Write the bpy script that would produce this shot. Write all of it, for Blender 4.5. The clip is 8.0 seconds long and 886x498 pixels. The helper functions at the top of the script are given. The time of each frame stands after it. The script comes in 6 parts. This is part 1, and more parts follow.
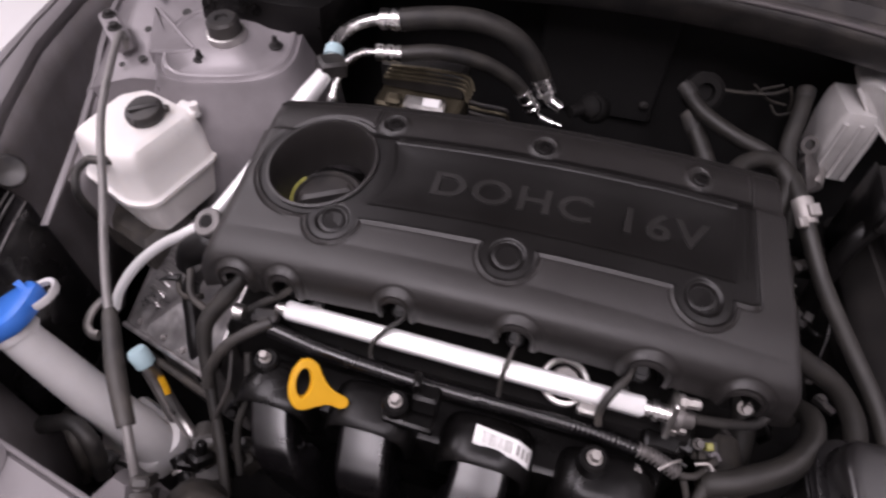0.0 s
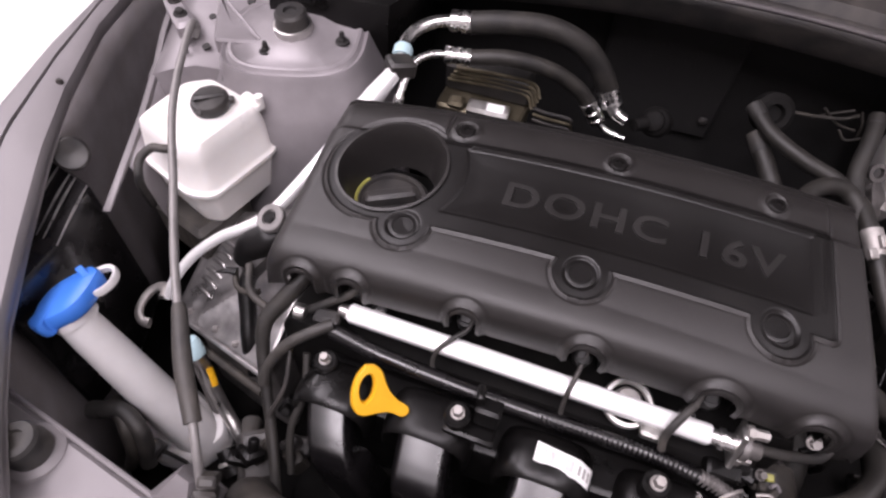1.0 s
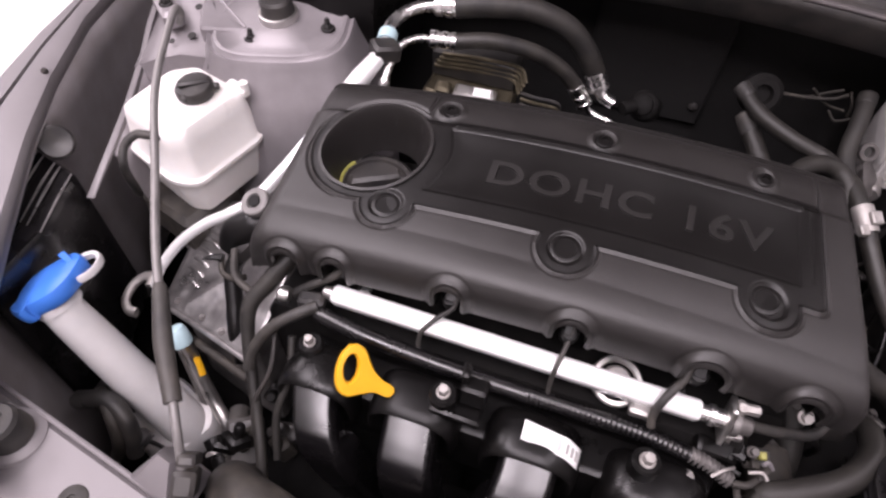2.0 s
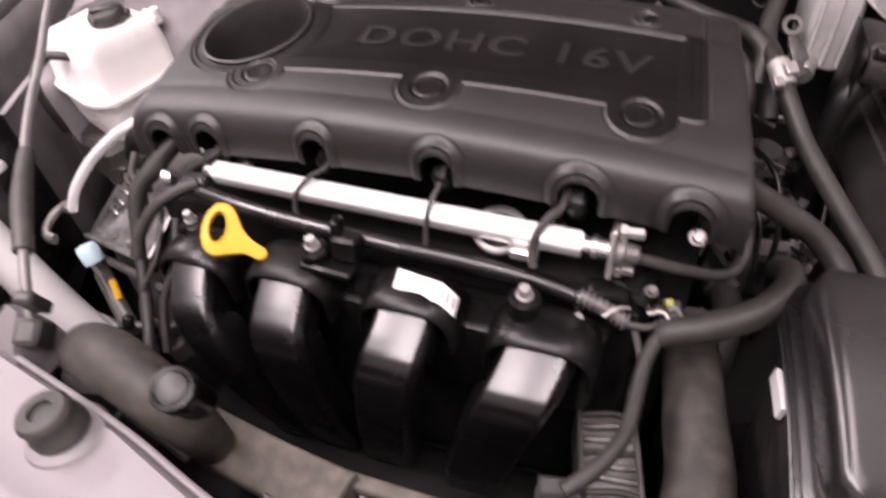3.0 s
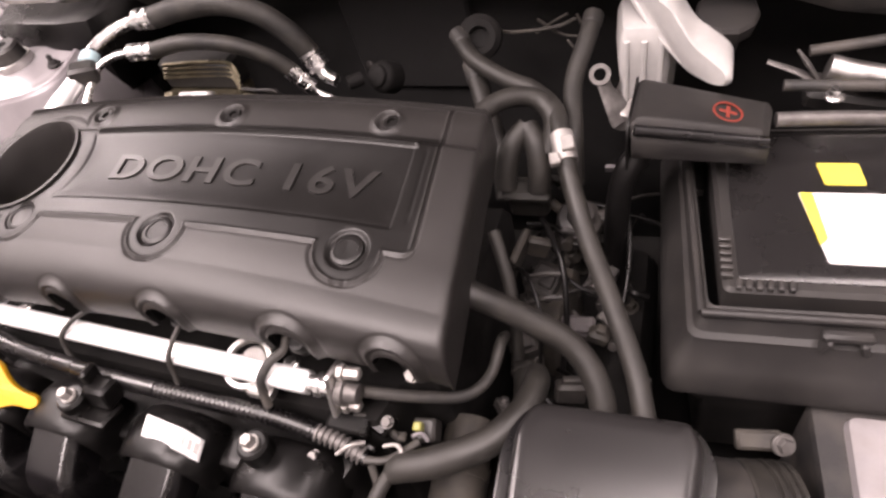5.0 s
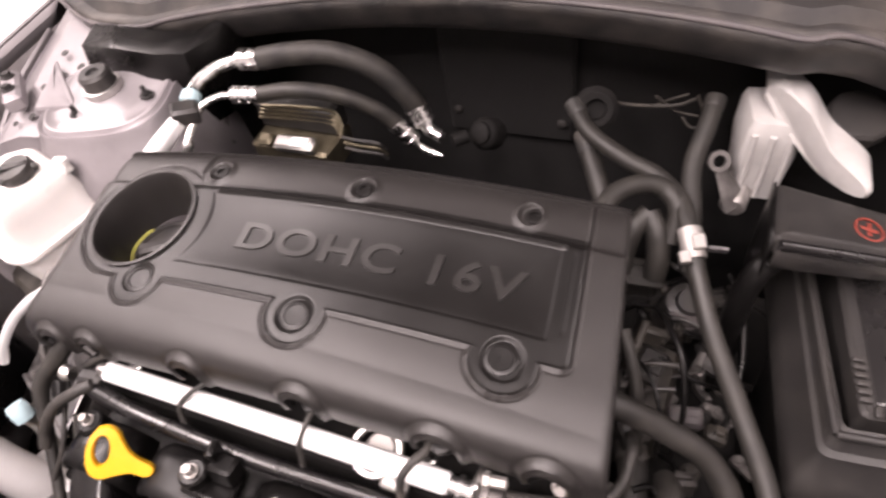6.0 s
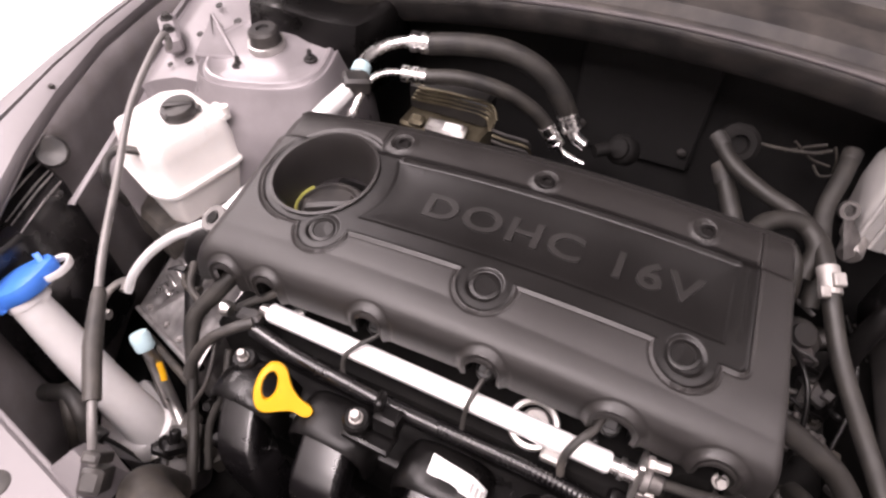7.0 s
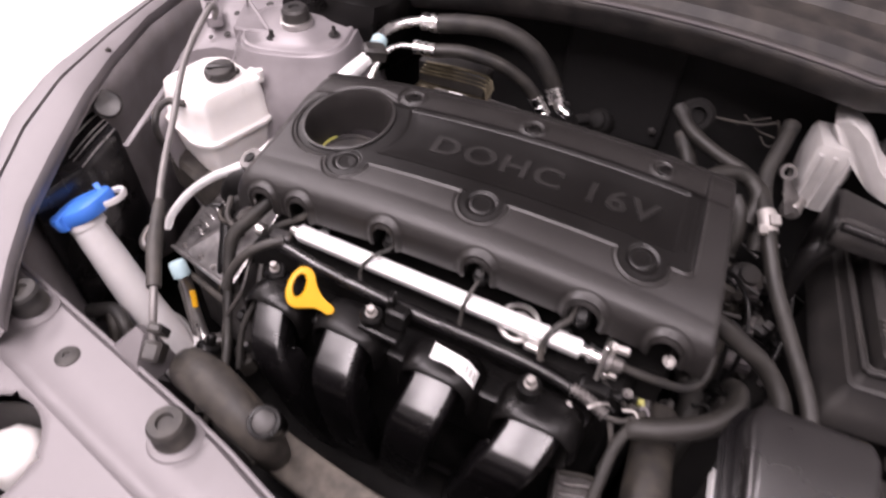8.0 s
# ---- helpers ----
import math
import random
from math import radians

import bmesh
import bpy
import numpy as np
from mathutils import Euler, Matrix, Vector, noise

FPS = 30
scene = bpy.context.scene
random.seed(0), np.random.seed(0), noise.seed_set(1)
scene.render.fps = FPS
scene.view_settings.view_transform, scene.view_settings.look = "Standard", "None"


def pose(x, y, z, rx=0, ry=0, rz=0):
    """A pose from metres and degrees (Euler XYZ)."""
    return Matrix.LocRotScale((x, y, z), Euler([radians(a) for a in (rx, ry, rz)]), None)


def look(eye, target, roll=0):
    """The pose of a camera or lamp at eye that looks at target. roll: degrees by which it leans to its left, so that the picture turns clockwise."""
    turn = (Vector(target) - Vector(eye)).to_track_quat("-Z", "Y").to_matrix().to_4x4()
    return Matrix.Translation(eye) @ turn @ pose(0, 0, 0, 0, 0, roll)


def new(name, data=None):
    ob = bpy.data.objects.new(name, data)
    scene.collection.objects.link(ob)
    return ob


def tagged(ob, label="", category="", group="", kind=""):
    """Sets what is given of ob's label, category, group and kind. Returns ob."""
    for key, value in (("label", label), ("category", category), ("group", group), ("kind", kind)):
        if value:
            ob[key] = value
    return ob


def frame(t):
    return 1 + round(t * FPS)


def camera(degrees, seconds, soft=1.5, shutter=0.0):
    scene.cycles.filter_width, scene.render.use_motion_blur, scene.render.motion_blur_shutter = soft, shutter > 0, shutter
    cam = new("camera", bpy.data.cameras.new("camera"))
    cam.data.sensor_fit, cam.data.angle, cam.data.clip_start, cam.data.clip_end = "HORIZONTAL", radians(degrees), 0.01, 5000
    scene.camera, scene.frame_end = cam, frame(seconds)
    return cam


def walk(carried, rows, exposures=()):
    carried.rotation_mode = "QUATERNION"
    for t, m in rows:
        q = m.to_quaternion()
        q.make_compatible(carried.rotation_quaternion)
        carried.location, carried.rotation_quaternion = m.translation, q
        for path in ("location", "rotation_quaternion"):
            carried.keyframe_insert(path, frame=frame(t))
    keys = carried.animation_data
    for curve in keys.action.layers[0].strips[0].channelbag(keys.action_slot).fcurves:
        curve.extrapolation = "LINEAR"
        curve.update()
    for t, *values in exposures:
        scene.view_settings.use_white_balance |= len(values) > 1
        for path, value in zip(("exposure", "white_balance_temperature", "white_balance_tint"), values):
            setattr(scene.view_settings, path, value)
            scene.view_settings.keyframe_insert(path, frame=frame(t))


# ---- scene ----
cam = camera(71.0, 8.0, soft=2.4, shutter=0.4)
PATH = [
    (0, (0.03, -0.292, 1.23), (-0.3, 0.904, -0.338), 0.9),
    (0.5, (-0.02, -0.299, 1.243), (-0.363, 0.908, -0.315), 3.3),
    (1, (-0.022, -0.292, 1.233), (-0.368, 0.877, -0.353), 3.5),
    (2.5, (0.044, -0.329, 1.179), (-0.361, 0.908, -0.339), 0.2),
    (3, (0.155, -0.366, 1.086), (-0.404, 0.942, -0.32), -5.6),
    (3.5, (0.258, -0.362, 1.032), (-0.389, 0.91, -0.369), -9.1),
    (4, (0.314, -0.289, 1.083), (-0.367, 0.952, -0.329), -13.0),
    (4.2, (0.311, -0.262, 1.111), (-0.389, 0.93, -0.334), -14.5),
    (5.3, (0.35, -0.176, 1.148), (-0.337, 0.97, -0.34), -17.7),
    (5.5, (0.326, -0.158, 1.174), (-0.358, 0.961, -0.335), -17.1),
    (6, (0.224, -0.174, 1.202), (-0.407, 0.952, -0.325), -12.0),
    (6.5, (0.136, -0.222, 1.202), (-0.489, 0.901, -0.331), -7.8),
    (7, (0.095, -0.268, 1.222), (-0.477, 0.916, -0.285), -0.1),
    (7.5, (0.071, -0.317, 1.24), (-0.47, 0.916, -0.239), 4.8),
    (8, (0.142, -0.396, 1.233), (-0.426, 0.866, -0.21), 2.7),
]
EXPOSURES = [(0.0, -0.71, 6350, 26), (0.5, -0.37, 6350, 25), (1.2, -0.21, 6350, 25), (2.5, 0.07, 6550, 27), (4.0, 0.53, 6950, 27), (5.5, 0.58, 7050, 25), (6.5, 0.49, 6900, 25), (7.2, 0.32, 6750, 26), (8.0, 0.11, 6600, 27)]
walk(cam, [(t, look(eye, target, roll)) for t, eye, target, roll in PATH], EXPOSURES)

# ---------------------------------------------------------------- world and lights
world = bpy.data.worlds.new("room_air")
scene.world = world
world.use_nodes = True
world.node_tree.nodes["Background"].inputs[0].default_value = (0.80, 0.78, 0.80, 1)
world.node_tree.nodes["Background"].inputs[1].default_value = 0.05


def lamp_area(name, eye, target, sx, sy, watts, color=(1.0, 0.965, 0.95)):
    data = bpy.data.lights.new(name, "AREA")
    data.shape, data.size, data.size_y, data.energy, data.color = "RECTANGLE", sx, sy, watts, color
    ob = new(name, data)
    ob.matrix_world = look(eye, target)
    return ob


# panels of ceiling light in the workshop, in front of and beside the car
# the one at x -3.0 has no known source: added to whiten the floor
for x, y, sx, sy, w in ((-1.25, -0.25, 0.45, 1.5, 52), (1.05, 0.05, 0.5, 1.6, 24), (-0.45, -1.2, 0.6, 1.2, 40), (0.45, -1.2, 0.6, 1.2, 33), (-3.0, 0.8, 0.6, 1.2, 60), (2.6, 0.8, 0.6, 1.2, 14)):
    lamp_area("overhead_light", (x, y, 2.95), (x, y + 0.001, 0), sx, sy, w)


# ---------------------------------------------------------------- materials
def material(name, base, rough=0.5, metal=0.0, var=0.25, blotch=14.0, grain=900.0, bump=0.25, coat=0.0, rvar=0.12,
             dust=None, dust_amount=0.0, sss=0.0, spec=0.5):
    """A procedural surface: base colour with large blotches and fine grain, uneven gloss, fine relief, dust in patches."""
    m = bpy.data.materials.new(name)
    m.use_nodes = True
    nt = m.node_tree
    n, ln = nt.nodes, nt.links
    b = n["Principled BSDF"]
    b.inputs["Metallic"].default_value = metal
    b.inputs["Coat Weight"].default_value = coat
    b.inputs["Specular IOR Level"].default_value = spec
    b.inputs["Coat Roughness"].default_value = max(0.12, 0.9 * rough)
    if sss:
        b.inputs["Subsurface Weight"].default_value = sss
        b.inputs["Subsurface Radius"].default_value = (0.012, 0.011, 0.010)
    tc = n.new("ShaderNodeTexCoord")
    big, fine = n.new("ShaderNodeTexNoise"), n.new("ShaderNodeTexNoise")
    big.inputs["Scale"].default_value, big.inputs["Detail"].default_value, big.inputs["Roughness"].default_value = blotch, 5, 0.62
    fine.inputs["Scale"].default_value, fine.inputs["Detail"].default_value = grain, 3
    for t in (big, fine):
        ln.new(tc.outputs["Object"], t.inputs["Vector"])
    ramp = n.new("ShaderNodeMapRange")
    ramp.inputs[1].default_value, ramp.inputs[2].default_value = 0.3, 0.7
    ramp.inputs[3].default_value, ramp.inputs[4].default_value = 1 - var, 1 + var
    ln.new(big.outputs["Fac"], ramp.inputs[0])
    mix = n.new("ShaderNodeMix")
    mix.data_type, mix.blend_type = "RGBA", "MULTIPLY"
    mix.inputs[0].default_value = 1.0
    mix.inputs[6].default_value = (*base, 1)
    ln.new(ramp.outputs[0], mix.inputs[7])
    colour = mix.outputs[2]
    if dust:
        d = n.new("ShaderNodeTexNoise")
        d.inputs["Scale"].default_value, d.inputs["Detail"].default_value = blotch * 2.7, 8
        ln.new(tc.outputs["Object"], d.inputs["Vector"])
        dr = n.new("ShaderNodeMapRange")
        dr.inputs[1].default_value, dr.inputs[2].default_value, dr.inputs[3].default_value, dr.inputs[4].default_value = 0.38, 0.72, 0.0, dust_amount
        ln.new(d.outputs["Fac"], dr.inputs[0])
        mx = n.new("ShaderNodeMix")
        mx.data_type = "RGBA"
        ln.new(dr.outputs[0], mx.inputs[0])
        ln.new(colour, mx.inputs[6])
        mx.inputs[7].default_value = (*dust, 1)
        colour = mx.outputs[2]
    ln.new(colour, b.inputs["Base Color"])
    rr = n.new("ShaderNodeMapRange")
    rr.inputs[1].default_value, rr.inputs[2].default_value = 0.3, 0.7
    rr.inputs[3].default_value, rr.inputs[4].default_value = max(0.03, rough - rvar), min(1, rough + rvar)
    ln.new(big.outputs["Fac"], rr.inputs[0])
    ln.new(rr.outputs[0], b.inputs["Roughness"])
    if bump:
        bp = n.new("ShaderNodeBump")
        bp.inputs["Strength"].default_value, bp.inputs["Distance"].default_value = bump, 0.0006
        ln.new(fine.outputs["Fac"], bp.inputs["Height"])
        ln.new(bp.outputs["Normal"], b.inputs["Normal"])
    return m


DUST = (0.20, 0.175, 0.15)
COVER = material("moulded_black_plastic", (0.0175, 0.0158, 0.0151), 0.43, var=0.10, grain=1500, bump=0.30, coat=0.06, dust=(0.026, 0.0235, 0.022), dust_amount=0.22, rvar=0.05)
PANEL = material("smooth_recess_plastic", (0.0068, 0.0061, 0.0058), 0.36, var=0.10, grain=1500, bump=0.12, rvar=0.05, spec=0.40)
LID = material("satin_black_lid_plastic", (0.015, 0.0139, 0.014), 0.27, var=0.10, blotch=9, grain=1500, bump=0, coat=0.5, rvar=0.04)
LETTER = material("smooth_black_plastic", (0.0170, 0.0156, 0.0150), 0.38, var=0.1, bump=0.05, coat=0.2, rvar=0.05)
BLACK = material("black_plastic", (0.020, 0.019, 0.019), 0.45, grain=700, dust=DUST, dust_amount=0.18)
DARK = material("grimy_black_steel", (0.013, 0.012, 0.0118), 0.65, grain=300, bump=0.6, dust=(0.06, 0.053, 0.046), dust_amount=0.25)
FELT = material("black_insulation_felt", (0.0062, 0.0056, 0.0054), 0.9, grain=500, bump=0.8, var=0.4)
# near-black and low in gloss, shared by the deep parts of the bay
PIT = material("dull_near_black", (0.0045, 0.0041, 0.0040), 0.75, var=0.4, blotch=20, grain=300, bump=0.5, dust=(0.02, 0.018, 0.016), dust_amount=0.25, spec=0.2)
GLOSS = material("glossy_black_plastic", (0.0045, 0.0040, 0.0044), 0.27, grain=1200, bump=0.06, rvar=0.05, coat=0.5)
RUBBER = material("black_rubber", (0.022, 0.021, 0.020), 0.58, grain=600, dust=DUST, dust_amount=0.25)
ACHOSE = material("dark_rubber_hose", (0.0105, 0.0098, 0.009), 0.60, blotch=20, grain=500, bump=0.25, dust=(0.075, 0.066, 0.054), dust_amount=0.32)
HOSE = material("dusty_rubber_hose", (0.0155, 0.0143, 0.0128), 0.55, blotch=18, grain=500, bump=0.15, dust=(0.055, 0.049, 0.041), dust_amount=0.3)
DIRTY = material("dusty_grey_plastic", (0.021, 0.0185, 0.0158), 0.62, blotch=26, grain=500, bump=0.22, dust=(0.064, 0.055, 0.044), dust_amount=0.6)
DUSTY = material("dusty_brown_plastic", (0.060, 0.052, 0.043), 0.7, blotch=30, grain=400, bump=0.3, dust=(0.15, 0.132, 0.108), dust_amount=0.55)
MATTE = material("matt_black_moulding", (0.0035, 0.0032, 0.0032), 0.34, var=0.2, grain=700, bump=0.12, dust=(0.02, 0.018, 0.016), dust_amount=0.08, spec=0.28)
OILED = material("stained_grey_alloy", (0.17, 0.16, 0.155), 0.5, metal=0.6, var=0.35, blotch=30, grain=260, bump=0.5, dust=(0.05, 0.045, 0.04), dust_amount=0.5)
APRON = material("thin_grey_body_primer", (0.29, 0.27, 0.276), 0.5, metal=0.1, var=0.18, blotch=16, grain=900, bump=0.12, dust=DUST, dust_amount=0.35)
TRAY = material("satin_black_tray_plastic", (0.022, 0.0205, 0.020), 0.5, var=0.12, blotch=10, grain=900, bump=0.15, dust=(0.06, 0.054, 0.048), dust_amount=0.3)
PAINT = material("metallic_grey_body_paint", (0.185, 0.172, 0.177), 0.50, metal=0.12, var=0.08, blotch=7, grain=2500, bump=0.04, coat=0.1, rvar=0.05)
PRIMER = material("dull_grey_body_paint", (0.265, 0.246, 0.256), 0.38, metal=0.3, var=0.18, blotch=14, grain=1200, bump=0.10, dust=(0.25, 0.232, 0.236), dust_amount=0.35)
COWL = material("grey_cowl_plastic", (0.026, 0.024, 0.0235), 0.62, var=0.15, blotch=10, grain=700, dust=DUST, dust_amount=0.3)
HOODPAD = material("black_hood_lining", (0.020, 0.0185, 0.018), 0.9, var=0.3, blotch=10, grain=300, bump=0.6)
INNER = material("dark_grey_plastic", (0.075, 0.067, 0.070), 0.55, var=0.2, blotch=12, dust=DUST, dust_amount=0.25)
WHITE = material("milky_white_plastic", (0.80, 0.775, 0.75), 0.38, var=0.04, blotch=20, bump=0.05, sss=0.25)
NECK = material("translucent_grey_plastic", (0.62, 0.605, 0.60), 0.42, var=0.08, blotch=18, bump=0.06, sss=0.2)
RAIL = material("satin_silver_coating", (0.90, 0.895, 0.89), 0.34, metal=0.40, var=0.03, blotch=30, bump=0.04, rvar=0.04)
ROD_GREY = material("dull_grey_rod", (0.20, 0.19, 0.185), 0.45, metal=0.3, var=0.15, blotch=60, bump=0.05)
STEEL = material("bright_steel", (0.82, 0.81, 0.80), 0.26, metal=1.0, var=0.08, blotch=60, grain=1500, bump=0.08)
ALU = material("dull_aluminium", (0.66, 0.645, 0.625), 0.36, metal=1.0, var=0.15, blotch=45, grain=900, bump=0.15)
FOIL = material("creased_aluminium_sheet", (0.45, 0.435, 0.43), 0.36, metal=0.85, var=0.25, blotch=30, grain=400, bump=0.1, dust=(0.06, 0.054, 0.052), dust_amount=0.35)
CAST = material("cast_aluminium", (0.42, 0.40, 0.385), 0.55, metal=0.75, var=0.3, blotch=35, grain=260, bump=0.7, dust=DUST, dust_amount=0.35)
ZINC = material("yellow_zinc_plate", (0.15, 0.13, 0.09), 0.42, metal=0.8, var=0.35, blotch=40, bump=0.1)
YELLOW = material("yellow_plastic", (0.70, 0.365, 0.012), 0.36, var=0.08, bump=0.05)
BLUE = material("blue_plastic", (0.045, 0.19, 0.66), 0.36, var=0.08, bump=0.05)
TANK = material("yellowed_white_plastic", (0.47, 0.457, 0.445), 0.42, var=0.14, blotch=25, bump=0.08, sss=0.2)
PALE = material("pale_cyan_plastic", (0.42, 0.58, 0.62), 0.4, var=0.1)
LIME = material("lime_yellow_plastic", (0.34, 0.33, 0.08), 0.4, var=0.1)
PAPER = material("white_label_film", (0.86, 0.855, 0.845), 0.35, var=0.03, bump=0.02)
YPAPER = material("yellow_label_film", (0.85, 0.70, 0.10), 0.35, var=0.05, bump=0.02)
GREYINK = material("grey_print", (0.40, 0.39, 0.38), 0.5, bump=0)
RED = material("red_print", (0.22, 0.036, 0.024), 0.5, bump=0)
FLOOR = material("white_epoxy_floor", (0.88, 0.875, 0.87), 0.35, var=0.05, blotch=1.5, grain=60, bump=0.05)
WALL = material("pale_wall_paint", (0.66, 0.65, 0.64), 0.7, var=0.04, blotch=2, grain=90, bump=0.1)


# ---------------------------------------------------------------- mesh helpers
def thing(name, label, category, at=(0, 0, 0), group="", kind=""):
    e = new(name)
    e.location = at
    e.empty_display_size = 0.02
    return tagged(e, label, category, group, kind)


def part(name, bm, mat, parent=None, label="", sharp=38):
    """Links a bmesh, made in world coordinates, as one mesh object under a thing or a part."""
    bmesh.ops.recalc_face_normals(bm, faces=bm.faces)
    me = bpy.data.meshes.new(name)
    bm.to_mesh(me)
    bm.free()
    me.materials.append(mat)
    me.polygons.foreach_set("use_smooth", [True] * len(me.polygons))
    me.set_sharp_from_angle(angle=radians(sharp))
    ob = new(name, me)
    if parent:
        ob.parent = parent
        if parent.type == "EMPTY":
            ob.matrix_parent_inverse = Matrix.Translation(-parent.location)
    return tagged(ob, label)


def solo(name, bm, mat, label, category, group="", kind="", sharp=38):
    return tagged(part(name, bm, mat, None, "", sharp), label, category, group, kind)


def spline(pts, sub=8):
    """A smooth line through the points."""
    p = [Vector(q) for q in pts]
    if len(p) < 3:
        return [p[0].lerp(p[-1], i / sub) for i in range(sub + 1)]
    e = [2 * p[0] - p[1]] + p + [2 * p[-1] - p[-2]]
    out = []
    for i in range(1, len(e) - 2):
        a, b, c, d = e[i - 1:i + 3]
        for k in range(sub):
            t = k / sub
            out.append(0.5 * (2 * b + (c - a) * t + (2 * a - 5 * b + 4 * c - d) * t * t + (3 * b - a - 3 * c + d) * t ** 3))
    out.append(p[-1])
    return out


def loft(bm, loops, caps=True, closed=True):
    rings = [[bm.verts.new(v) for v in lp] for lp in loops]
    n = len(rings[0])
    for a, b in zip(rings, rings[1:]):
        for i in range(n if closed else n - 1):
            j = (i + 1) % n
            bm.faces.new((a[i], a[j], b[j], b[i]))
    if caps and closed:
        bm.faces.new(rings[0][::-1])
        bm.faces.new(rings[-1])
    return rings


def frames(line):
    """A turning frame carried along a line: point, side, up."""
    out, up = [], None
    for i, p in enumerate(line):
        t = (line[min(i + 1, len(line) - 1)] - line[max(i - 1, 0)]).normalized()
        if up is None:
            up = Vector((0, 0, 1)) if abs(t.z) < 0.9 else Vector((0, 1, 0))
        side = t.cross(up).normalized()
        up = side.cross(t).normalized()
        out.append((p, side, up, t))
    return out


def tube(bm, pts, r, seg=12, sub=8, ribs=0.0, pitch=0.004, flat=1.0):
    """A round tube through the points; r: one radius, or one per point. ribs: depth of corrugation."""
    line = spline(pts, sub)
    if ribs:
        length = [0.0]
        for a, b in zip(line, line[1:]):
            length.append(length[-1] + (b - a).length)
        n = int(length[-1] / (pitch / 4))
        fine, k = [], 0
        for i in range(n + 1):
            s = length[-1] * i / n
            while k < len(line) - 2 and length[k + 1] < s:
                k += 1
            f = (s - length[k]) / max(1e-9, length[k + 1] - length[k])
            fine.append(line[k].lerp(line[k + 1], f))
        line = fine
    rad = []
    for i in range(len(line)):
        if isinstance(r, (int, float)):
            q = r
        else:
            u = i / (len(line) - 1) * (len(r) - 1)
            k = min(int(u), len(r) - 2)
            q = r[k] + (r[k + 1] - r[k]) * (u - k)
        if ribs:
            q -= ribs if i % 4 in (0, 1) else 0
        rad.append(q)
    loft(bm, [[p + side * (math.cos(a) * q) + up * (math.sin(a) * q * flat) for a in (math.tau * j / seg for j in range(seg))]
              for (p, side, up, t), q in zip(frames(line), rad)])


def lathe(bm, prof, at, axis=(0, 0, 1), seg=24, caps=True):
    """A turned shape: prof is a list of (radius, height along axis)."""
    q = Vector((0, 0, 1)).rotation_difference(Vector(axis).normalized())
    loft(bm, [[Vector(at) + q @ Vector((r * math.cos(a), r * math.sin(a), h)) for a in (math.tau * j / seg for j in range(seg))]
              for r, h in ((max(r, 1e-5), h) for r, h in prof)], caps)


def rounded(poly, r, n=4):
    """A plan outline with its corners rounded."""
    out, k = [], len(poly)
    for i in range(k):
        p, a, b = Vector(poly[i]).to_2d(), Vector(poly[i - 1]).to_2d(), Vector(poly[(i + 1) % k]).to_2d()
        da, db = a - p, b - p
        rr = min(r, da.length * 0.45, db.length * 0.45)
        s, e = p + da.normalized() * rr, p + db.normalized() * rr
        for j in range(n + 1):
            t = j / n
            out.append((1 - t) ** 2 * s + 2 * t * (1 - t) * p + t * t * e)
    return out


def slab(bm, poly, levels, r=0.004, n=4, zfun=None):
    """Stacks a rounded plan outline: levels of (z, inset); both ends are closed by fans."""
    out = rounded(poly, r, n)
    if zfun:
        fine = []
        for a, b in zip(out, out[1:] + out[:1]):
            m = max(1, int((b - a).length / 0.010))
            fine += [a.lerp(b, q / m) for q in range(m)]
        out = fine
    k = len(out)
    c = sum(out, Vector((0, 0))) / k
    size = sum((p - c).length for p in out) / k
    loops = []
    for z, inset in levels:
        lp = []
        near = min(inset, 0.7 * r)
        scale = 1.0 - max(0.0, inset - near) / size
        for i, p in enumerate(out):
            t = (out[(i + 1) % k] - out[i - 1]).normalized()
            nrm = Vector((t.y, -t.x))
            if nrm.dot(p - c) < 0:
                nrm = -nrm
            q = c + (p - nrm * near - c) * scale
            lp.append(Vector((q.x, q.y, z + (zfun(q.x, q.y) if zfun else 0))))
        loops.append(lp)
    rings = loft(bm, loops, caps=False)
    for ring, (z, _) in ((rings[0], levels[0]), (rings[-1], levels[-1])):
        prev = ring
        for f in (0.9, 0.78, 0.64, 0.5, 0.36, 0.22, 0.1):
            cur = []
            for v in ring:
                q = c.lerp(v.co.to_2d(), f)
                cur.append(bm.verts.new((q.x, q.y, z + (zfun(q.x, q.y) if zfun else 0))))
            for i in range(k):
                bm.faces.new((prev[i], prev[(i + 1) % k], cur[(i + 1) % k], cur[i]))
            prev = cur
        mid = bm.verts.new((c.x, c.y, z + (zfun(c.x, c.y) if zfun else 0)))
        for i in range(k):
            bm.faces.new((prev[i], prev[(i + 1) % k], mid))


def block(bm, c, s, turn=None, bevel=0.002):
    """A box with chamfered edges."""
    m = Matrix.Translation(c) @ (turn.to_4x4() if turn else Matrix.Identity(4))
    hx, hy, hz = (q / 2 for q in s)
    b = min(bevel, hx * 0.9, hy * 0.9, hz * 0.9)
    def ring(i, z):
        x, y = hx - i, hy - i
        k = b * 0.6 if i < b else 0.3 * b
        return [m @ Vector(v) for v in ((x - k, y, z), (x, y - k, z), (x, -y + k, z), (x - k, -y, z), (-x + k, -y, z), (-x, -y + k, z), (-x, y - k, z), (-x + k, y, z))]
    loft(bm, [ring(b, -hz), ring(0, -hz + b), ring(0, hz - b), ring(b, hz)])


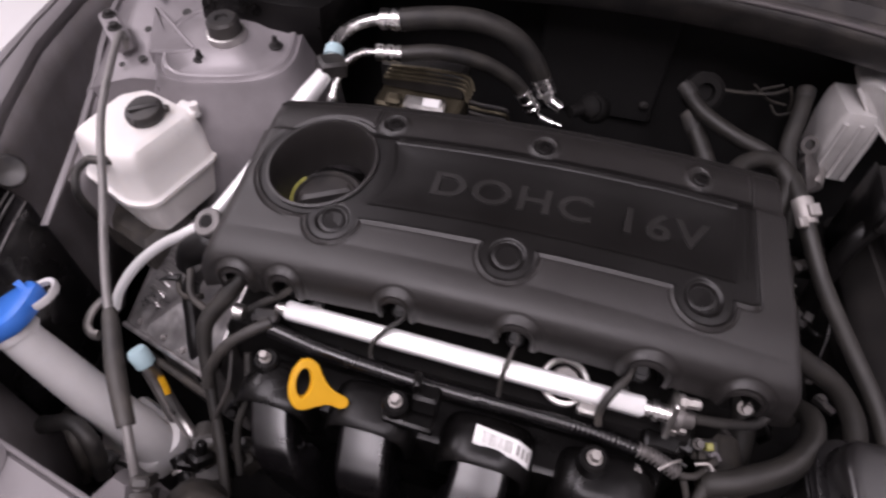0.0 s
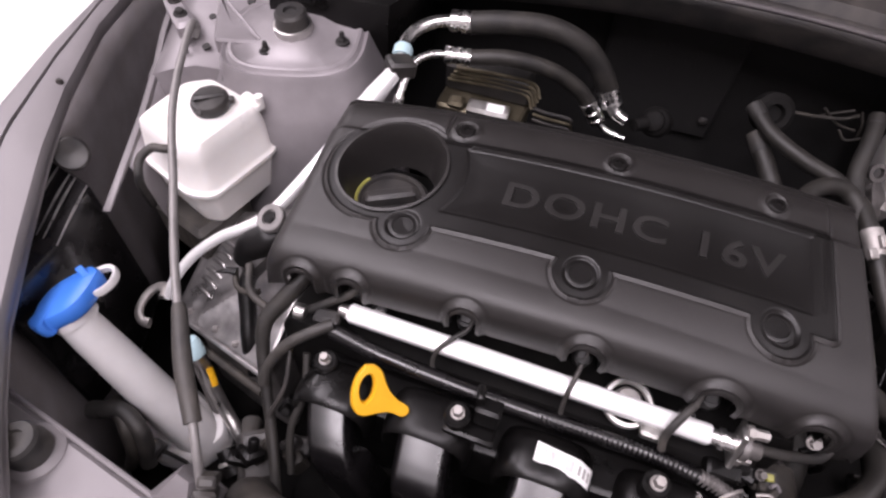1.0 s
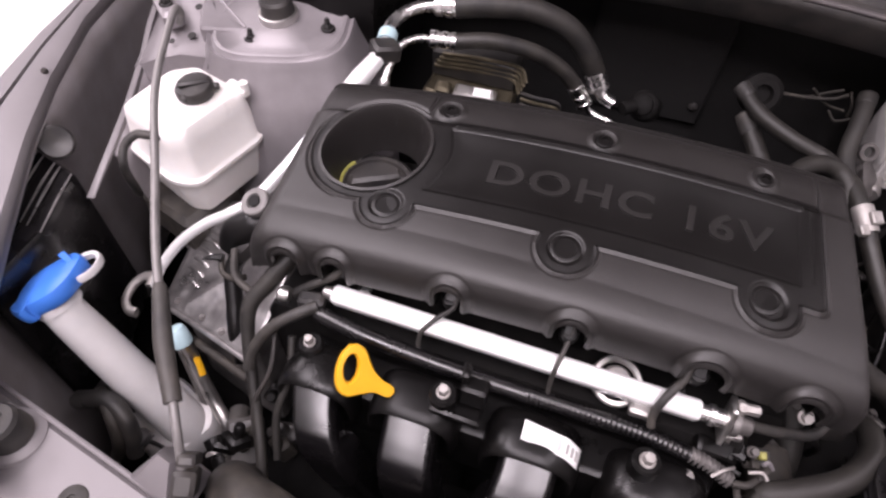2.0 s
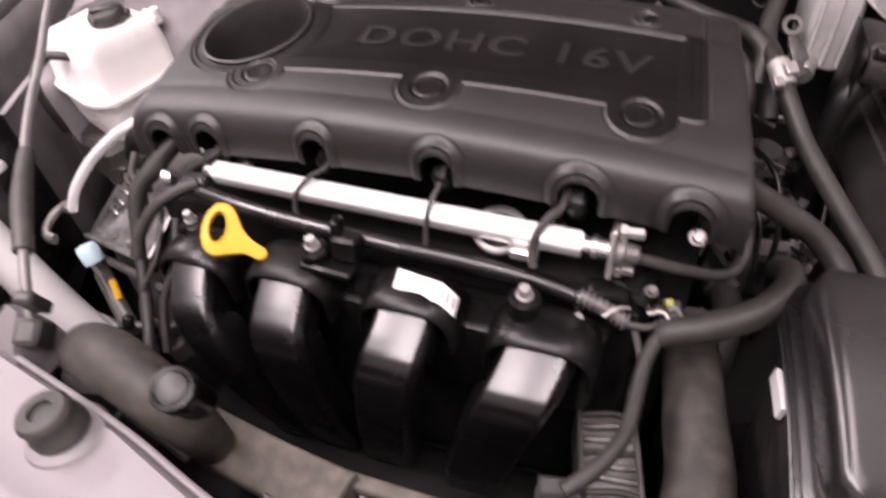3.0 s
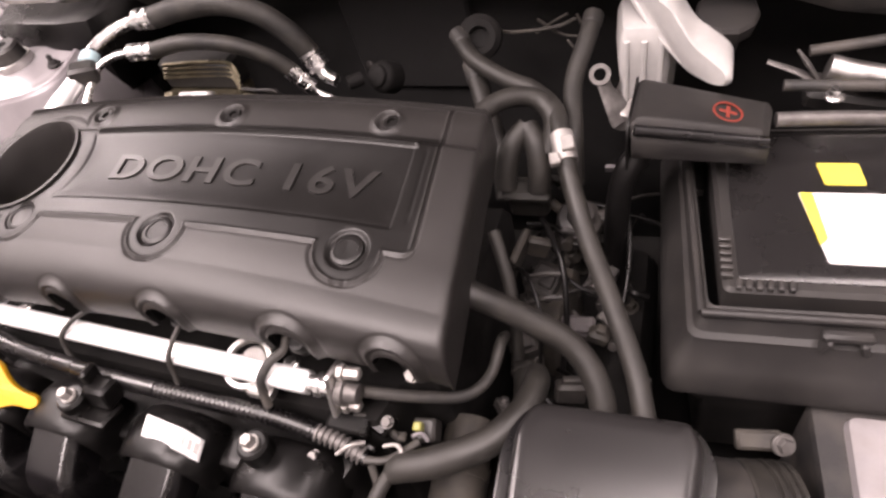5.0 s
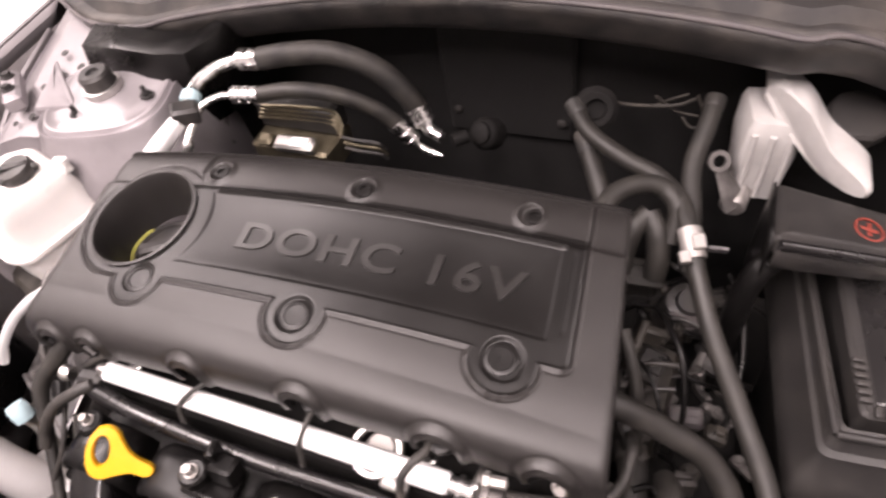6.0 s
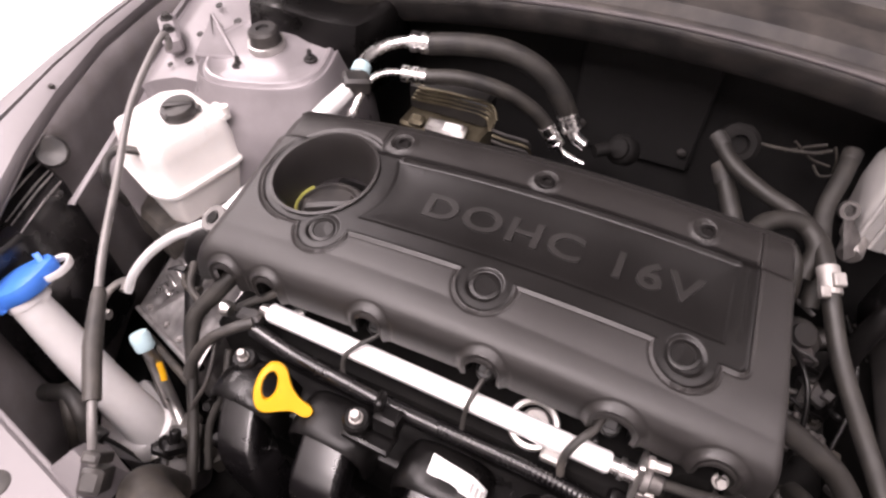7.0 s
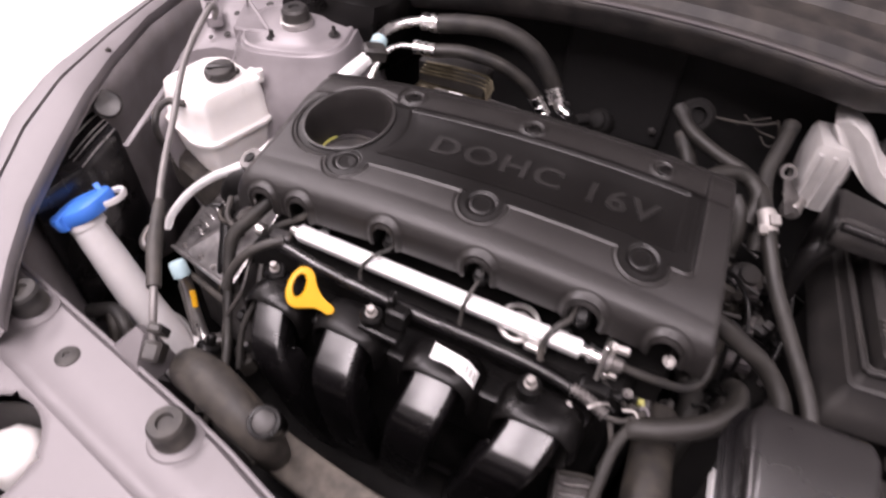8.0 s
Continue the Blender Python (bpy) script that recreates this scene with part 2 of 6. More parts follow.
def hexbolt(bm, at, r=0.006, h=0.006, axis=(0, 0, 1), washer=1.45):
    q = Vector((0, 0, 1)).rotation_difference(Vector(axis).normalized())
    at = Vector(at)
    def ring(rad, z, seg):
        return [at + q @ Vector((rad * math.cos(math.tau * j / seg), rad * math.sin(math.tau * j / seg), z)) for j in range(seg)]
    loft(bm, [ring(r * washer, 0, 18), ring(r * washer, 0.0012, 18), ring(r * washer * 0.93, 0.0018, 18)])
    loft(bm, [ring(r, 0.001, 6), ring(r, h * 0.85, 6), ring(r * 0.86, h, 6)])


def euler(x=0, y=0, z=0):
    return Euler((radians(x), radians(y), radians(z))).to_matrix()


def B():
    return bmesh.new()


def sheet(bm, rows):
    """An open surface through rows of points."""
    loft(bm, [[Vector(p) for p in row] for row in rows], caps=False, closed=False)


def thick(ob, t, offset=-1.0):
    m = ob.modifiers.new("thickness", "SOLIDIFY")
    m.thickness, m.offset = t, offset
    return ob

# ---------------------------------------------------------------- the room
bm = B()
sheet(bm, [[(x, y, 0.0) for x in (-4, -2, 0, 2, 4)] for y in (-4, -2, 0, 2, 4)])
solo("floor", bm, FLOOR, "white glossy epoxy workshop floor", "floor", kind="structure")
for name, c, s in (("wall_west", (-4.05, 0, 1.5), (0.1, 8.2, 3.0)), ("wall_east", (4.05, 0, 1.5), (0.1, 8.2, 3.0)),
                   ("wall_south", (0, -4.05, 1.5), (8.0, 0.1, 3.0)), ("wall_north", (0, 4.05, 1.5), (8.0, 0.1, 3.0))):
    bm = B()
    block(bm, c, s, bevel=0.005)
    solo(name, bm, WALL, "plain pale painted workshop wall", "wall", kind="structure")
bm = B()
block(bm, (0, 0, 3.06), (8.2, 8.2, 0.1), bevel=0.005)
solo("ceiling", bm, WALL, "plain pale painted workshop ceiling", "ceiling", kind="structure")

# ---------------------------------------------------------------- car body round the engine bay
def front_y(x):
    """Rear edge of the front panel, bowed towards the nose."""
    return -0.283 - 0.2 * x - 0.007 * min(1.0, max(0.0, (x + 0.11) / 0.07)) + (1.1 * x * x if x > 0 else 0.0)


panel = thing("front_panel", "grey painted radiator support panel with black rubber buffers", "body panel", (0, -0.3, 0.72))
bm = B()
xs = [-0.56 + 0.0075 * i for i in range(149)]
prof = [(0.0, -0.03), (0.002, -0.006), (-0.003, 0.0), (-0.012, 0.0005), (-0.03, 0.0004), (-0.05, 0.0), (-0.054, -0.003), (-0.062, -0.003), (-0.066, 0.0)]
prof += [(-0.066 - 0.0065 * k, -0.008 * k / 10) for k in range(1, 11)] + [(-0.131 - 0.007 * k, -0.008 - 0.022 * k / 10) for k in range(1, 11)] + [(-0.23, -0.06), (-0.25, -0.2), (-0.25, -0.38), (-0.22, -0.50)]
HOLE_C, HOLE_RAD = Vector((-0.272, -0.352)), 0.049


def panel_at(x, dy, dz):
    p = Vector((x + 0.15 * dy, front_y(x) + dy, 0.765 + dz - 0.05 * max(0, abs(x) - 0.3)))
    d = p.to_2d() - HOLE_C
    if abs(d.length - HOLE_RAD) < 0.0042:
        q = HOLE_C + d.normalized() * HOLE_RAD
        p.x, p.y = q.x, q.y
    return p


grid = [[bm.verts.new(panel_at(x, dy, dz)) for x in xs] for dy, dz in prof]
for ra, rb in zip(grid, grid[1:]):
    for i in range(len(xs) - 1):
        quad = (ra[i], ra[i + 1], rb[i + 1], rb[i])
        if all((v.co.to_2d() - HOLE_C).length > HOLE_RAD - 0.0006 for v in quad):
            bm.faces.new(quad)
for v in [v for v in bm.verts if not v.link_faces]:
    bm.verts.remove(v)
thick(part("panel_sheet", bm, PAINT, panel), 0.0015)
bm = B()
tube(bm, [(x, front_y(x) + 0.002, 0.767 - 0.05 * max(0, abs(x) - 0.3)) for x in (-0.5, -0.42, -0.34, -0.26, -0.18, -0.1, -0.02, 0.06, 0.14)], 0.0022, seg=8)
part("edge_seam", bm, PAINT, panel)
for x, dy, r in ((-0.275, -0.030, 0.0085), (-0.018, -0.023, 0.0090)):
    bm = B()
    lathe(bm, [(r * 1.25, 0.0), (r * 1.25, 0.0012), (r, 0.0025), (r * 0.4, 0.003), (r * 0.35, 0.0015), (0, 0.0015)], (x, front_y(x) + dy, 0.765), seg=20)
    part("grommet", bm, RUBBER, panel, "small grey rubber plug")
for x, y in ((-0.345, -0.234), (-0.138, -0.273)):
    at = Vector((x, y, 0.764))
    bm = B()
    lathe(bm, [(0.024, -0.002), (0.022, 0.0025), (0.017, 0.0050), (0.013, 0.006), (0, 0.006)], at, (0.05, 0.05, 1), seg=28)
    bump = part("pressed_dome", bm, PAINT, panel, "pressed grey dome")
    bm = B()
    lathe(bm, [(0.0135, 0.004), (0.0165, 0.006), (0.0165, 0.012), (0.0150, 0.014), (0.0150, 0.023), (0.0155, 0.025), (0.0135, 0.0285), (0.0072, 0.0288), (0.0064, 0.0255), (0, 0.0255)], at, (-0.04, -0.05, 1), seg=24)
    part("buffer", bm, RUBBER, bump, "dark worn rubber hood buffer")
bm = B()
loft(bm, [[Vector((x, y, z)) for x, y, z in ring] for ring in (
    ((-0.258, -0.231, 0.740), (-0.238, -0.196, 0.744), (-0.204, -0.206, 0.742), (-0.206, -0.244, 0.742)),
    ((-0.250, -0.233, 0.765), (-0.230, -0.208, 0.780), (-0.212, -0.212, 0.778), (-0.208, -0.243, 0.765)),
    ((-0.238, -0.232, 0.775), (-0.226, -0.217, 0.791), (-0.216, -0.219, 0.789), (-0.212, -0.238, 0.772)))])
part("rod_gusset", bm, PAINT, panel, "raised grey gusset below the prop rod")
bm = B()
loft(bm, [[Vector((HOLE_C.x + r * math.cos(a), HOLE_C.y + r * math.sin(a), z)) for a in (math.tau * k / 40 for k in range(40))] for r, z in ((0.0505, 0.748), (0.0500, 0.735), (0.047, 0.700), (0.044, 0.660), (0.042, 0.640), (0.02, 0.636), (0.001, 0.635))], caps=False)
hole = part("latch_opening", bm, DARK, panel, "round dark opening")
# added white block stands for the glare of the floor beyond the opening
bm = B()
lathe(bm, [(0.026, -0.060), (0.027, -0.004), (0.022, 0.004), (0.014, 0.008), (0, 0.009)], (HOLE_C.x - 0.016, HOLE_C.y + 0.018, 0.712), (0.05, -0.1, 1), seg=9)
part("opening_glare", bm, WHITE, hole, "white block in place of bright floor seen through the opening")

# the fender beyond the reservoirs
OUTER = [(-0.618, 0.42), (-0.602, 0.30), (-0.589, 0.20), (-0.576, 0.11), (-0.553, 0.01), (-0.520, -0.085), (-0.470, -0.165), (-0.425, -0.232), (-0.37, -0.29)]
EDGE = [(-0.585, 0.36), (-0.574, 0.25), (-0.556, 0.155), (-0.517, 0.055), (-0.474, -0.030), (-0.436, -0.105), (-0.402, -0.168), (-0.362, -0.222), (-0.32, -0.27)]


def along(line, f):
    u = f * (len(line) - 1)
    k = min(int(u), len(line) - 2)
    return Vector(line[k]).lerp(Vector(line[k + 1]), u - k)


def fender_at(i, g, dz):
    """A place on the fender's top: i along, g from its outer edge (0) to its inner one (1)."""
    p = along(OUTER, i / 48).lerp(along(EDGE, i / 48), g)
    return (p.x, p.y, 0.838 - 0.12 * max(0.0, -p.y - 0.02) + dz)


def fender_rows(bm, prof, mirror=False):
    sheet(bm, [[(-q[0] + 0.10, q[1], q[2]) if mirror else q for q in (fender_at(i, g, dz) for i in range(49))] for g, dz in prof])


FPROF = [(-0.50, -0.58), (-0.62, -0.48),(-0.58, -0.30), (-0.35, -0.10), (-0.14, -0.020), (-0.04, -0.004), (0.0, 0.0), (0.12, 0.003), (0.325, 0.002), (0.335, -0.006), (0.352, -0.007), (0.362, 0.000), (0.70, 0.0), (0.95, -0.003), (1.0, -0.008), (1.0, -0.020)]
fender = thing("fender", "metallic grey front fender with its folded edge", "car fender", (-0.55, 0.0, 0.75))
bm = B()
fender_rows(bm, FPROF)
thick(part("fender_skin", bm, PAINT, fender), 0.0012)
bm = B()
def opening(i):
    """How far the inner wall steps back round the headlamp."""
    return 0.5 * max(0.0, min(1.0, (i - 19) / 4))
sheet(bm, [[fender_at(i, g - (opening(i) if dz < -0.03 else 0), dz) for i in range(49)] for g, dz in ((0.985, -0.016), (0.90, -0.05), (0.88, -0.10), (0.90, -0.16), (1.0, -0.22), (1.3, -0.30))])
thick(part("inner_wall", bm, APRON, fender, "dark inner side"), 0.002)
bm = B()
lathe(bm, [(0.0, -0.002), (0.0035, 0.0), (0.0035, 0.003), (0.002, 0.005), (0, 0.005)], (-0.527, 0.060, 0.836), (0.3, 0, 1), 10)
part("edge_clip", bm, BLACK, fender, "small dark clip")
other = thing("fender", "metallic grey front fender beside the battery", "car fender", (0.66, 0.0, 0.75))
bm = B()
fender_rows(bm, FPROF, True)
thick(part("fender_skin", bm, PAINT, other), 0.0012)
# darker than the other fender's grey wall: its shadow is set by colour
bm = B()
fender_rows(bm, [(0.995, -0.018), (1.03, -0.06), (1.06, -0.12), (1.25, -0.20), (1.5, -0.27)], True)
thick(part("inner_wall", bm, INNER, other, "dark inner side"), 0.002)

# strut tower and apron
tower = thing("strut_tower", "grey painted strut tower with bolts and black cap", "strut tower", (-0.325, 0.205, 0.55))
bm = B()
loops = []
for w, d, h in ((0.118, 0.110, -0.30), (0.104, 0.096, -0.10), (0.095, 0.087, -0.052), (0.088, 0.079, -0.038), (0.080, 0.069, -0.020), (0.076, 0.0645, -0.010), (0.0745, 0.063, -0.005), (0.0735, 0.062, -0.0035), (0.0715, 0.060, -0.0045), (0.070, 0.0585, -0.0060), (0.0685, 0.057, -0.0045), (0.067, 0.0555, -0.0018), (0.064, 0.053, -0.0012), (0.060, 0.050, -0.0035), (0.04, 0.036, -0.002), (0.030, 0.030, 0.002), (0.001, 0.001, 0.003)):
    ring = []
    for k in range(72):
        a = math.tau * k / 72
        ca, sa = math.cos(a), math.sin(a)
        q = euler(0, 0, 15) @ Vector((w * math.copysign(abs(ca) ** 0.66, ca), d * math.copysign(abs(sa) ** 0.66, sa), 0))
        ring.append(Vector((-0.338, 0.196, 0.857 + h)) + q + Vector((0, 0, 0.08 * q.y + 0.02 * q.x)))
    loops.append(ring)
loft(bm, loops)
part("dome", bm, PRIMER, tower)
bm = B()
lathe(bm, [(0.0185, 0.0), (0.0195, 0.006), (0.0175, 0.010), (0.0165, 0.012), (0.0165, 0.022), (0.014, 0.025), (0.007, 0.025), (0.006, 0.022), (0, 0.022)], (-0.340, 0.197, 0.857), (-0.02, -0.06, 1), seg=28)
part("cap", bm, BLACK, tower, "black rubber cap")
bm = B()
lathe(bm, [(0.0200, 0.001), (0.0205, 0.003), (0.0200, 0.0085), (0.0185, 0.009)], (-0.340, 0.197, 0.858), (-0.02, -0.06, 1), seg=28)
part("cap_ring", bm, ALU, tower, "grey metal ring")
for at in ((-0.355, 0.163, 0.851), (-0.287, 0.199, 0.857)):
    bm = B()
    hexbolt(bm, at, 0.0048, 0.005, washer=1.5)
    lathe(bm, [(0.0026, 0), (0.0026, 0.010), (0.002, 0.0115), (0, 0.0115)], at, seg=10)
    part("stud", bm, DARK, tower, "dark threaded stud with nut")

apron = thing("apron", "grey painted inner fender apron with folded flange", "body panel", (-0.45, 0.1, 0.6))
FLANGE = [(-0.530, 0.300, 0.850), (-0.515, 0.230, 0.838), (-0.500, 0.180, 0.826), (-0.485, 0.140, 0.815), (-0.462, 0.075, 0.804), (-0.440, 0.015, 0.800), (-0.419, -0.040, 0.798)]
bm = B()
sheet(bm, [[(x + dx, y + 0.3 * dx, z + dz * min(1.0, 0.12 + max(0.0, y + 0.04) * 6)) for x, y, z in FLANGE] for dx, dz in ((-0.001, -0.012), (0.0, 0.0), (0.002, 0.002), (0.006, 0.001), (0.0075, -0.005))])
thick(part("flange", bm, PAINT, apron, "bright folded flange"), 0.0014)
bm = B()
sheet(bm, [[(x + dx, y + 0.3 * dx, z + dz) for x, y, z in FLANGE[:-1]] for dx, dz in ((0.006, -0.004), (0.012, -0.03), (0.018, -0.07), (0.03, -0.13), (0.05, -0.22))])
thick(part("side_wall", bm, PRIMER, apron, "shaded grey side wall"), 0.0014)
bm = B()
rows = []
for f in (0.0, 0.25, 0.5, 0.75, 1.0):
    y = 0.125 + 0.24 * f
    x0 = -0.482 - 0.055 * f
    rows.append([(x0, y, 0.812 + 0.045 * f), (x0 + 0.03, y + 0.004, 0.826 + 0.04 * f), (-0.425, y + 0.01, 0.834 + 0.03 * f), (-0.395, y + 0.012, 0.836 + 0.025 * f), (-0.375, y + 0.012, 0.82 + 0.02 * f)])
rows.insert(0, [(x, y - 0.006, z - 0.05) for x, y, z in rows[0]])
rows.insert(0, [(x, y - 0.010, z - 0.12) for x, y, z in rows[0]])
sheet(bm, rows)
thick(part("ledge", bm, PRIMER, apron), 0.0014)
# dark discs stand for the shade inside open holes of the ledge
for at, r in (((-0.468, 0.180, 0.8375), 0.0040), ((-0.440, 0.200, 0.8475), 0.0040), ((-0.444, 0.150, 0.8355), 0.0032), ((-0.425, 0.160, 0.8400), 0.0045), ((-0.455, 0.255, 0.8530), 0.0045), ((-0.412, 0.235, 0.8525), 0.0050)):
    bm = B()
    lathe(bm, [(r, 0.0), (r, 0.0012), (r * 0.5, 0.0012), (0, 0.0008)], at, (-0.1, -0.25, 1), 12)
    part("hole_disc", bm, DARK, apron, "small dark disc in place of an open hole")
bm = B()
slab(bm, [(-0.452, 0.236), (-0.362, 0.172), (-0.412, 0.158)], [(0.832, 0.0), (0.8515, 0.0), (0.854, 0.002)], 0.004)
gusset = part("gusset_plate", bm, PRIMER, apron, "triangular pressed gusset")
for a, b in (((-0.449, 0.2345, 0.8540), (-0.367, 0.174, 0.8540)),):
    bm = B()
    tube(bm, [a, b], 0.0020, seg=8)
    part("rim", bm, PRIMER, gusset)
bm = B()
block(bm, (-0.468, 0.184, 0.850), (0.020, 0.062, 0.020), euler(0, 0, 48), 0.004)
bracket = part("rod_bracket", bm, PRIMER, apron, "grey bracket with dark bolts")
for at in ((-0.480, 0.195, 0.860), (-0.460, 0.176, 0.860)):
    bm = B()
    hexbolt(bm, at, 0.005, 0.006)
    part("bolt", bm, DARK, bracket)

# cowl and firewall
def lip_at(x):
    u = x - 0.05
    return (x, 0.30 - 0.20 * u * u - 0.0106 * u, 0.9277 - 0.2354 * u * u + 0.0188 * u)
LIP = [(-0.60, 0.380, 0.875), (-0.50, 0.320, 0.880), (-0.41, 0.275, 0.884)] + [lip_at(-0.34 + 0.04 * k) for k in range(17)] + [(0.319, 0.287, 0.921), (0.343, 0.289, 0.917), (0.381, 0.294, 0.901), (0.412, 0.300, 0.884), (0.444, 0.308, 0.869), (0.52, 0.34, 0.842), (0.62, 0.38, 0.815)]
cowl = thing("cowl_panel", "dark grey plastic cowl panel with a rounded lip", "cowl", (0, 0.4, 0.8))
bm = B()
sheet(bm, [[(x, y + dy, z + dz) for x, y, z in LIP] for dy, dz in ((0.0, -0.002), (0.003, -0.012), (0.008, -0.030), (0.014, -0.038), (0.05, -0.042), (0.10, -0.044))])
thick(part("front_face", bm, BLACK, cowl, "black plastic front face"), 0.002)
# lip highlight is put into the colour: lighter than the panel around it
bm = B()
tube(bm, LIP, 0.0026, seg=10, sub=4)
part("lip", bm, INNER, cowl, "rounded lip, coloured lighter for its highlight")
bm = B()
sheet(bm, [[(x, y + (0.62 - y) * f, z + (0.93 - z) * f + dz) for x, y, z in LIP] for f, dz in ((0.005, 0.001), (0.05, 0.0), (0.07, 0.010), (0.16, 0.014), (0.19, 0.006), (0.33, 0.008), (0.35, 0.018), (0.6, 0.03), (1.0, 0.05))])
thick(part("top_panel", bm, COWL, cowl), 0.002)
bm = B()
sheet(bm, [[(x, y + dy, z) for x, y in ((-0.384, 0.226), (-0.340, 0.2265), (-0.285, 0.224), (-0.250, 0.230), (-0.236, 0.262), (-0.225, 0.31))] for dy, z in ((0.002, 0.80), (0.0, 0.86), (0.006, 0.885), (0.035, 0.893))])
thick(part("side_panel", bm, MATTE, cowl, "black end of the cowl behind the strut tower"), 0.002)
bm = B()
lathe(bm, [(0.009, 0), (0.009, 0.004), (0.006, 0.006), (0, 0.006)], (0.405, 0.325, 0.905), (0.1, -0.3, 1), 16)
part("trim_clip", bm, RUBBER, cowl, "dark round trim clip")
bm = B()
sheet(bm, [[(x, 0.385 + 0.06 * abs(x), z) for x in (-0.62, -0.3, 0.0, 0.3, 0.62)] for z in (0.92, 0.84, 0.78, 0.7, 0.6, 0.45)])
thick(solo("firewall", bm, FELT, "black insulated firewall behind the engine", "firewall", kind="structure"), 0.004)

pad = thing("insulation_pad", "black quilted insulation pad fixed to the firewall", "insulation pad", (0.04, 0.375, 0.80))
bm = B()
block(bm, (0.040, 0.378, 0.800), (0.150, 0.016, 0.190), euler(4, 0, 1), 0.006)
part("pad", bm, FELT, pad)
for x, z in ((-0.020, 0.876), (0.100, 0.872), (-0.022, 0.742), (0.102, 0.738)):
    bm = B()
    lathe(bm, [(0.0055, 0.0), (0.0055, 0.0015), (0.003, 0.003), (0, 0.003)], (x, 0.369 - 0.07 * (z - 0.80), z), (0, -1, 0.05), 14)
    part("retainer", bm, BLACK, pad, "small black plastic retainer")

# open hood above
hood = thing("hood", "open hood with a dark lined underside", "car hood", (0, 0.62, 0.98))
bm = B()
sheet(bm, [[(x * (1 - 0.22 * max(0, d - 0.6)), 0.64 - d * 0.45, 0.98 + d * 0.89 + 0.02 * math.cos(x * 3)) for x in (-0.66, -0.4, -0.2, 0, 0.2, 0.4, 0.66)] for d in (0, 0.2, 0.4, 0.6, 0.8, 1.0)])
thick(part("skin", bm, HOODPAD, hood), 0.02)
for x in (-0.5, 0.0, 0.5):
    bm = B()
    tube(bm, [(x, 0.60, 1.00), (x * 0.9, 0.405, 1.39), (x * 0.8, 0.21, 1.77)], 0.025, seg=10, flat=0.5)
    part("stiffener", bm, HOODPAD, hood)
# floor of the bay: a dark sheet added to close it below
bm = B()
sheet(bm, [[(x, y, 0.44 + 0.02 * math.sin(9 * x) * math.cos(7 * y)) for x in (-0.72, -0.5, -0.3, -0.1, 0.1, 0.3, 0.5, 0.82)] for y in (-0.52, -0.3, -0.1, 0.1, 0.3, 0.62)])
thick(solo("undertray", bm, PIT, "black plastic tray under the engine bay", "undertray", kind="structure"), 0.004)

# ---------------------------------------------------------------- engine cover
HOLE, HOLE_R = (-0.172, 0.058), 0.0465
FRONT_BOLTS = [(-0.143, 0.004), (0.0, 0.0), (0.146, 0.005)]
BACK_BOLTS = [(-0.124, 0.112), (0.007, 0.110), (0.139, 0.112)]
ARCHES = [(-0.211, 0.0122), (-0.168, 0.0105), (-0.074, 0.0112), (0.020, 0.0128), (0.117, 0.0135), (0.183, 0.0122)]


def cover_place(x, y, h=0.0):
    """A place on the cover's top, y in the cover's own plan, h above it."""
    yy = y * (1 + 0.30 * x) + 0.03 * x if y > 0 else y + 0.02 * x
    return Vector((x, yy - 0.12 * h, 0.859 - 0.33 * x * x - 0.014 * x + 0.16 * yy - 0.18 * x * max(0.0, min(0.11, y)) + h))


def bell(d, w):
    return np.exp(-(d / w) ** 2)


def step(d, w):
    return 1 / (1 + np.exp(np.clip(d / w, -30, 30)))


def box_d(x, y, x0, x1, y0, y1):
    return np.maximum(np.maximum(x0 - x, x - x1), np.maximum(y0 - y, y - y1))


def outline(x, y):
    """Distance to the raised line round the name panel, the well and the front bolts; negative inside."""
    r = 0.007
    qx, qy = np.abs(x - 0.0235) - 0.1635 + r, np.abs(y - 0.07525) - 0.06975 + r
    d = np.hypot(np.maximum(qx, 0), np.maximum(qy, 0)) + np.minimum(np.maximum(qx, qy), 0) - r
    d = np.minimum(d, np.hypot(x - HOLE[0], y - HOLE[1]) - 0.056)
    for bx, by in FRONT_BOLTS:
        d = np.minimum(d, np.hypot(x - bx, y - by) - 0.0235)
    return d


def relief(x, y):
    """Ridges, bosses and recesses of the cover's top."""
    hole = np.hypot(x - HOLE[0], y - HOLE[1])
    d = outline(x, y)
    h = 0.0012 * bell(d + 0.0012, 0.0009) - 0.0006 * step(d, 0.0005) - 0.0015 * bell(d - 0.0010, 0.0009)
    inner = np.maximum(box_d(x, y, -0.150, 0.168, 0.024, 0.0885), 0.064 - hole)
    h += -0.0006 * step(inner, 0.0004) - 0.0004 * bell(inner, 0.0009)
    h += -0.0024 * step(inner, 0.004) * (1 - ((y - 0.056) / 0.033) ** 2).clip(0, 1)
    h += -0.0009 * bell(x - 0.1785, 0.0011) * step(box_d(x, y, 0.1, 0.3, 0.03, 0.088), 0.001)
    bar = box_d(x, y, -0.112, 0.170, 0.0908, 0.0920)
    h += 0.0026 * bell(np.maximum(bar, 0), 0.0013)
    h += -0.0035 * step(-(y - 0.0945), 0.0009)
    for bx, by in FRONT_BOLTS:
        r = np.hypot(x - bx, y - by)
        h += -0.0024 * step(r - 0.0132, 0.0003)
    for bx, by in BACK_BOLTS:
        r = np.hypot(x - bx, y - by)
        h += -0.0030 * step(r - 0.0080, 0.0004) + 0.0012 * bell(r - 0.0100, 0.0010) + 0.0010 * step(r - 0.013, 0.0006)
    return h


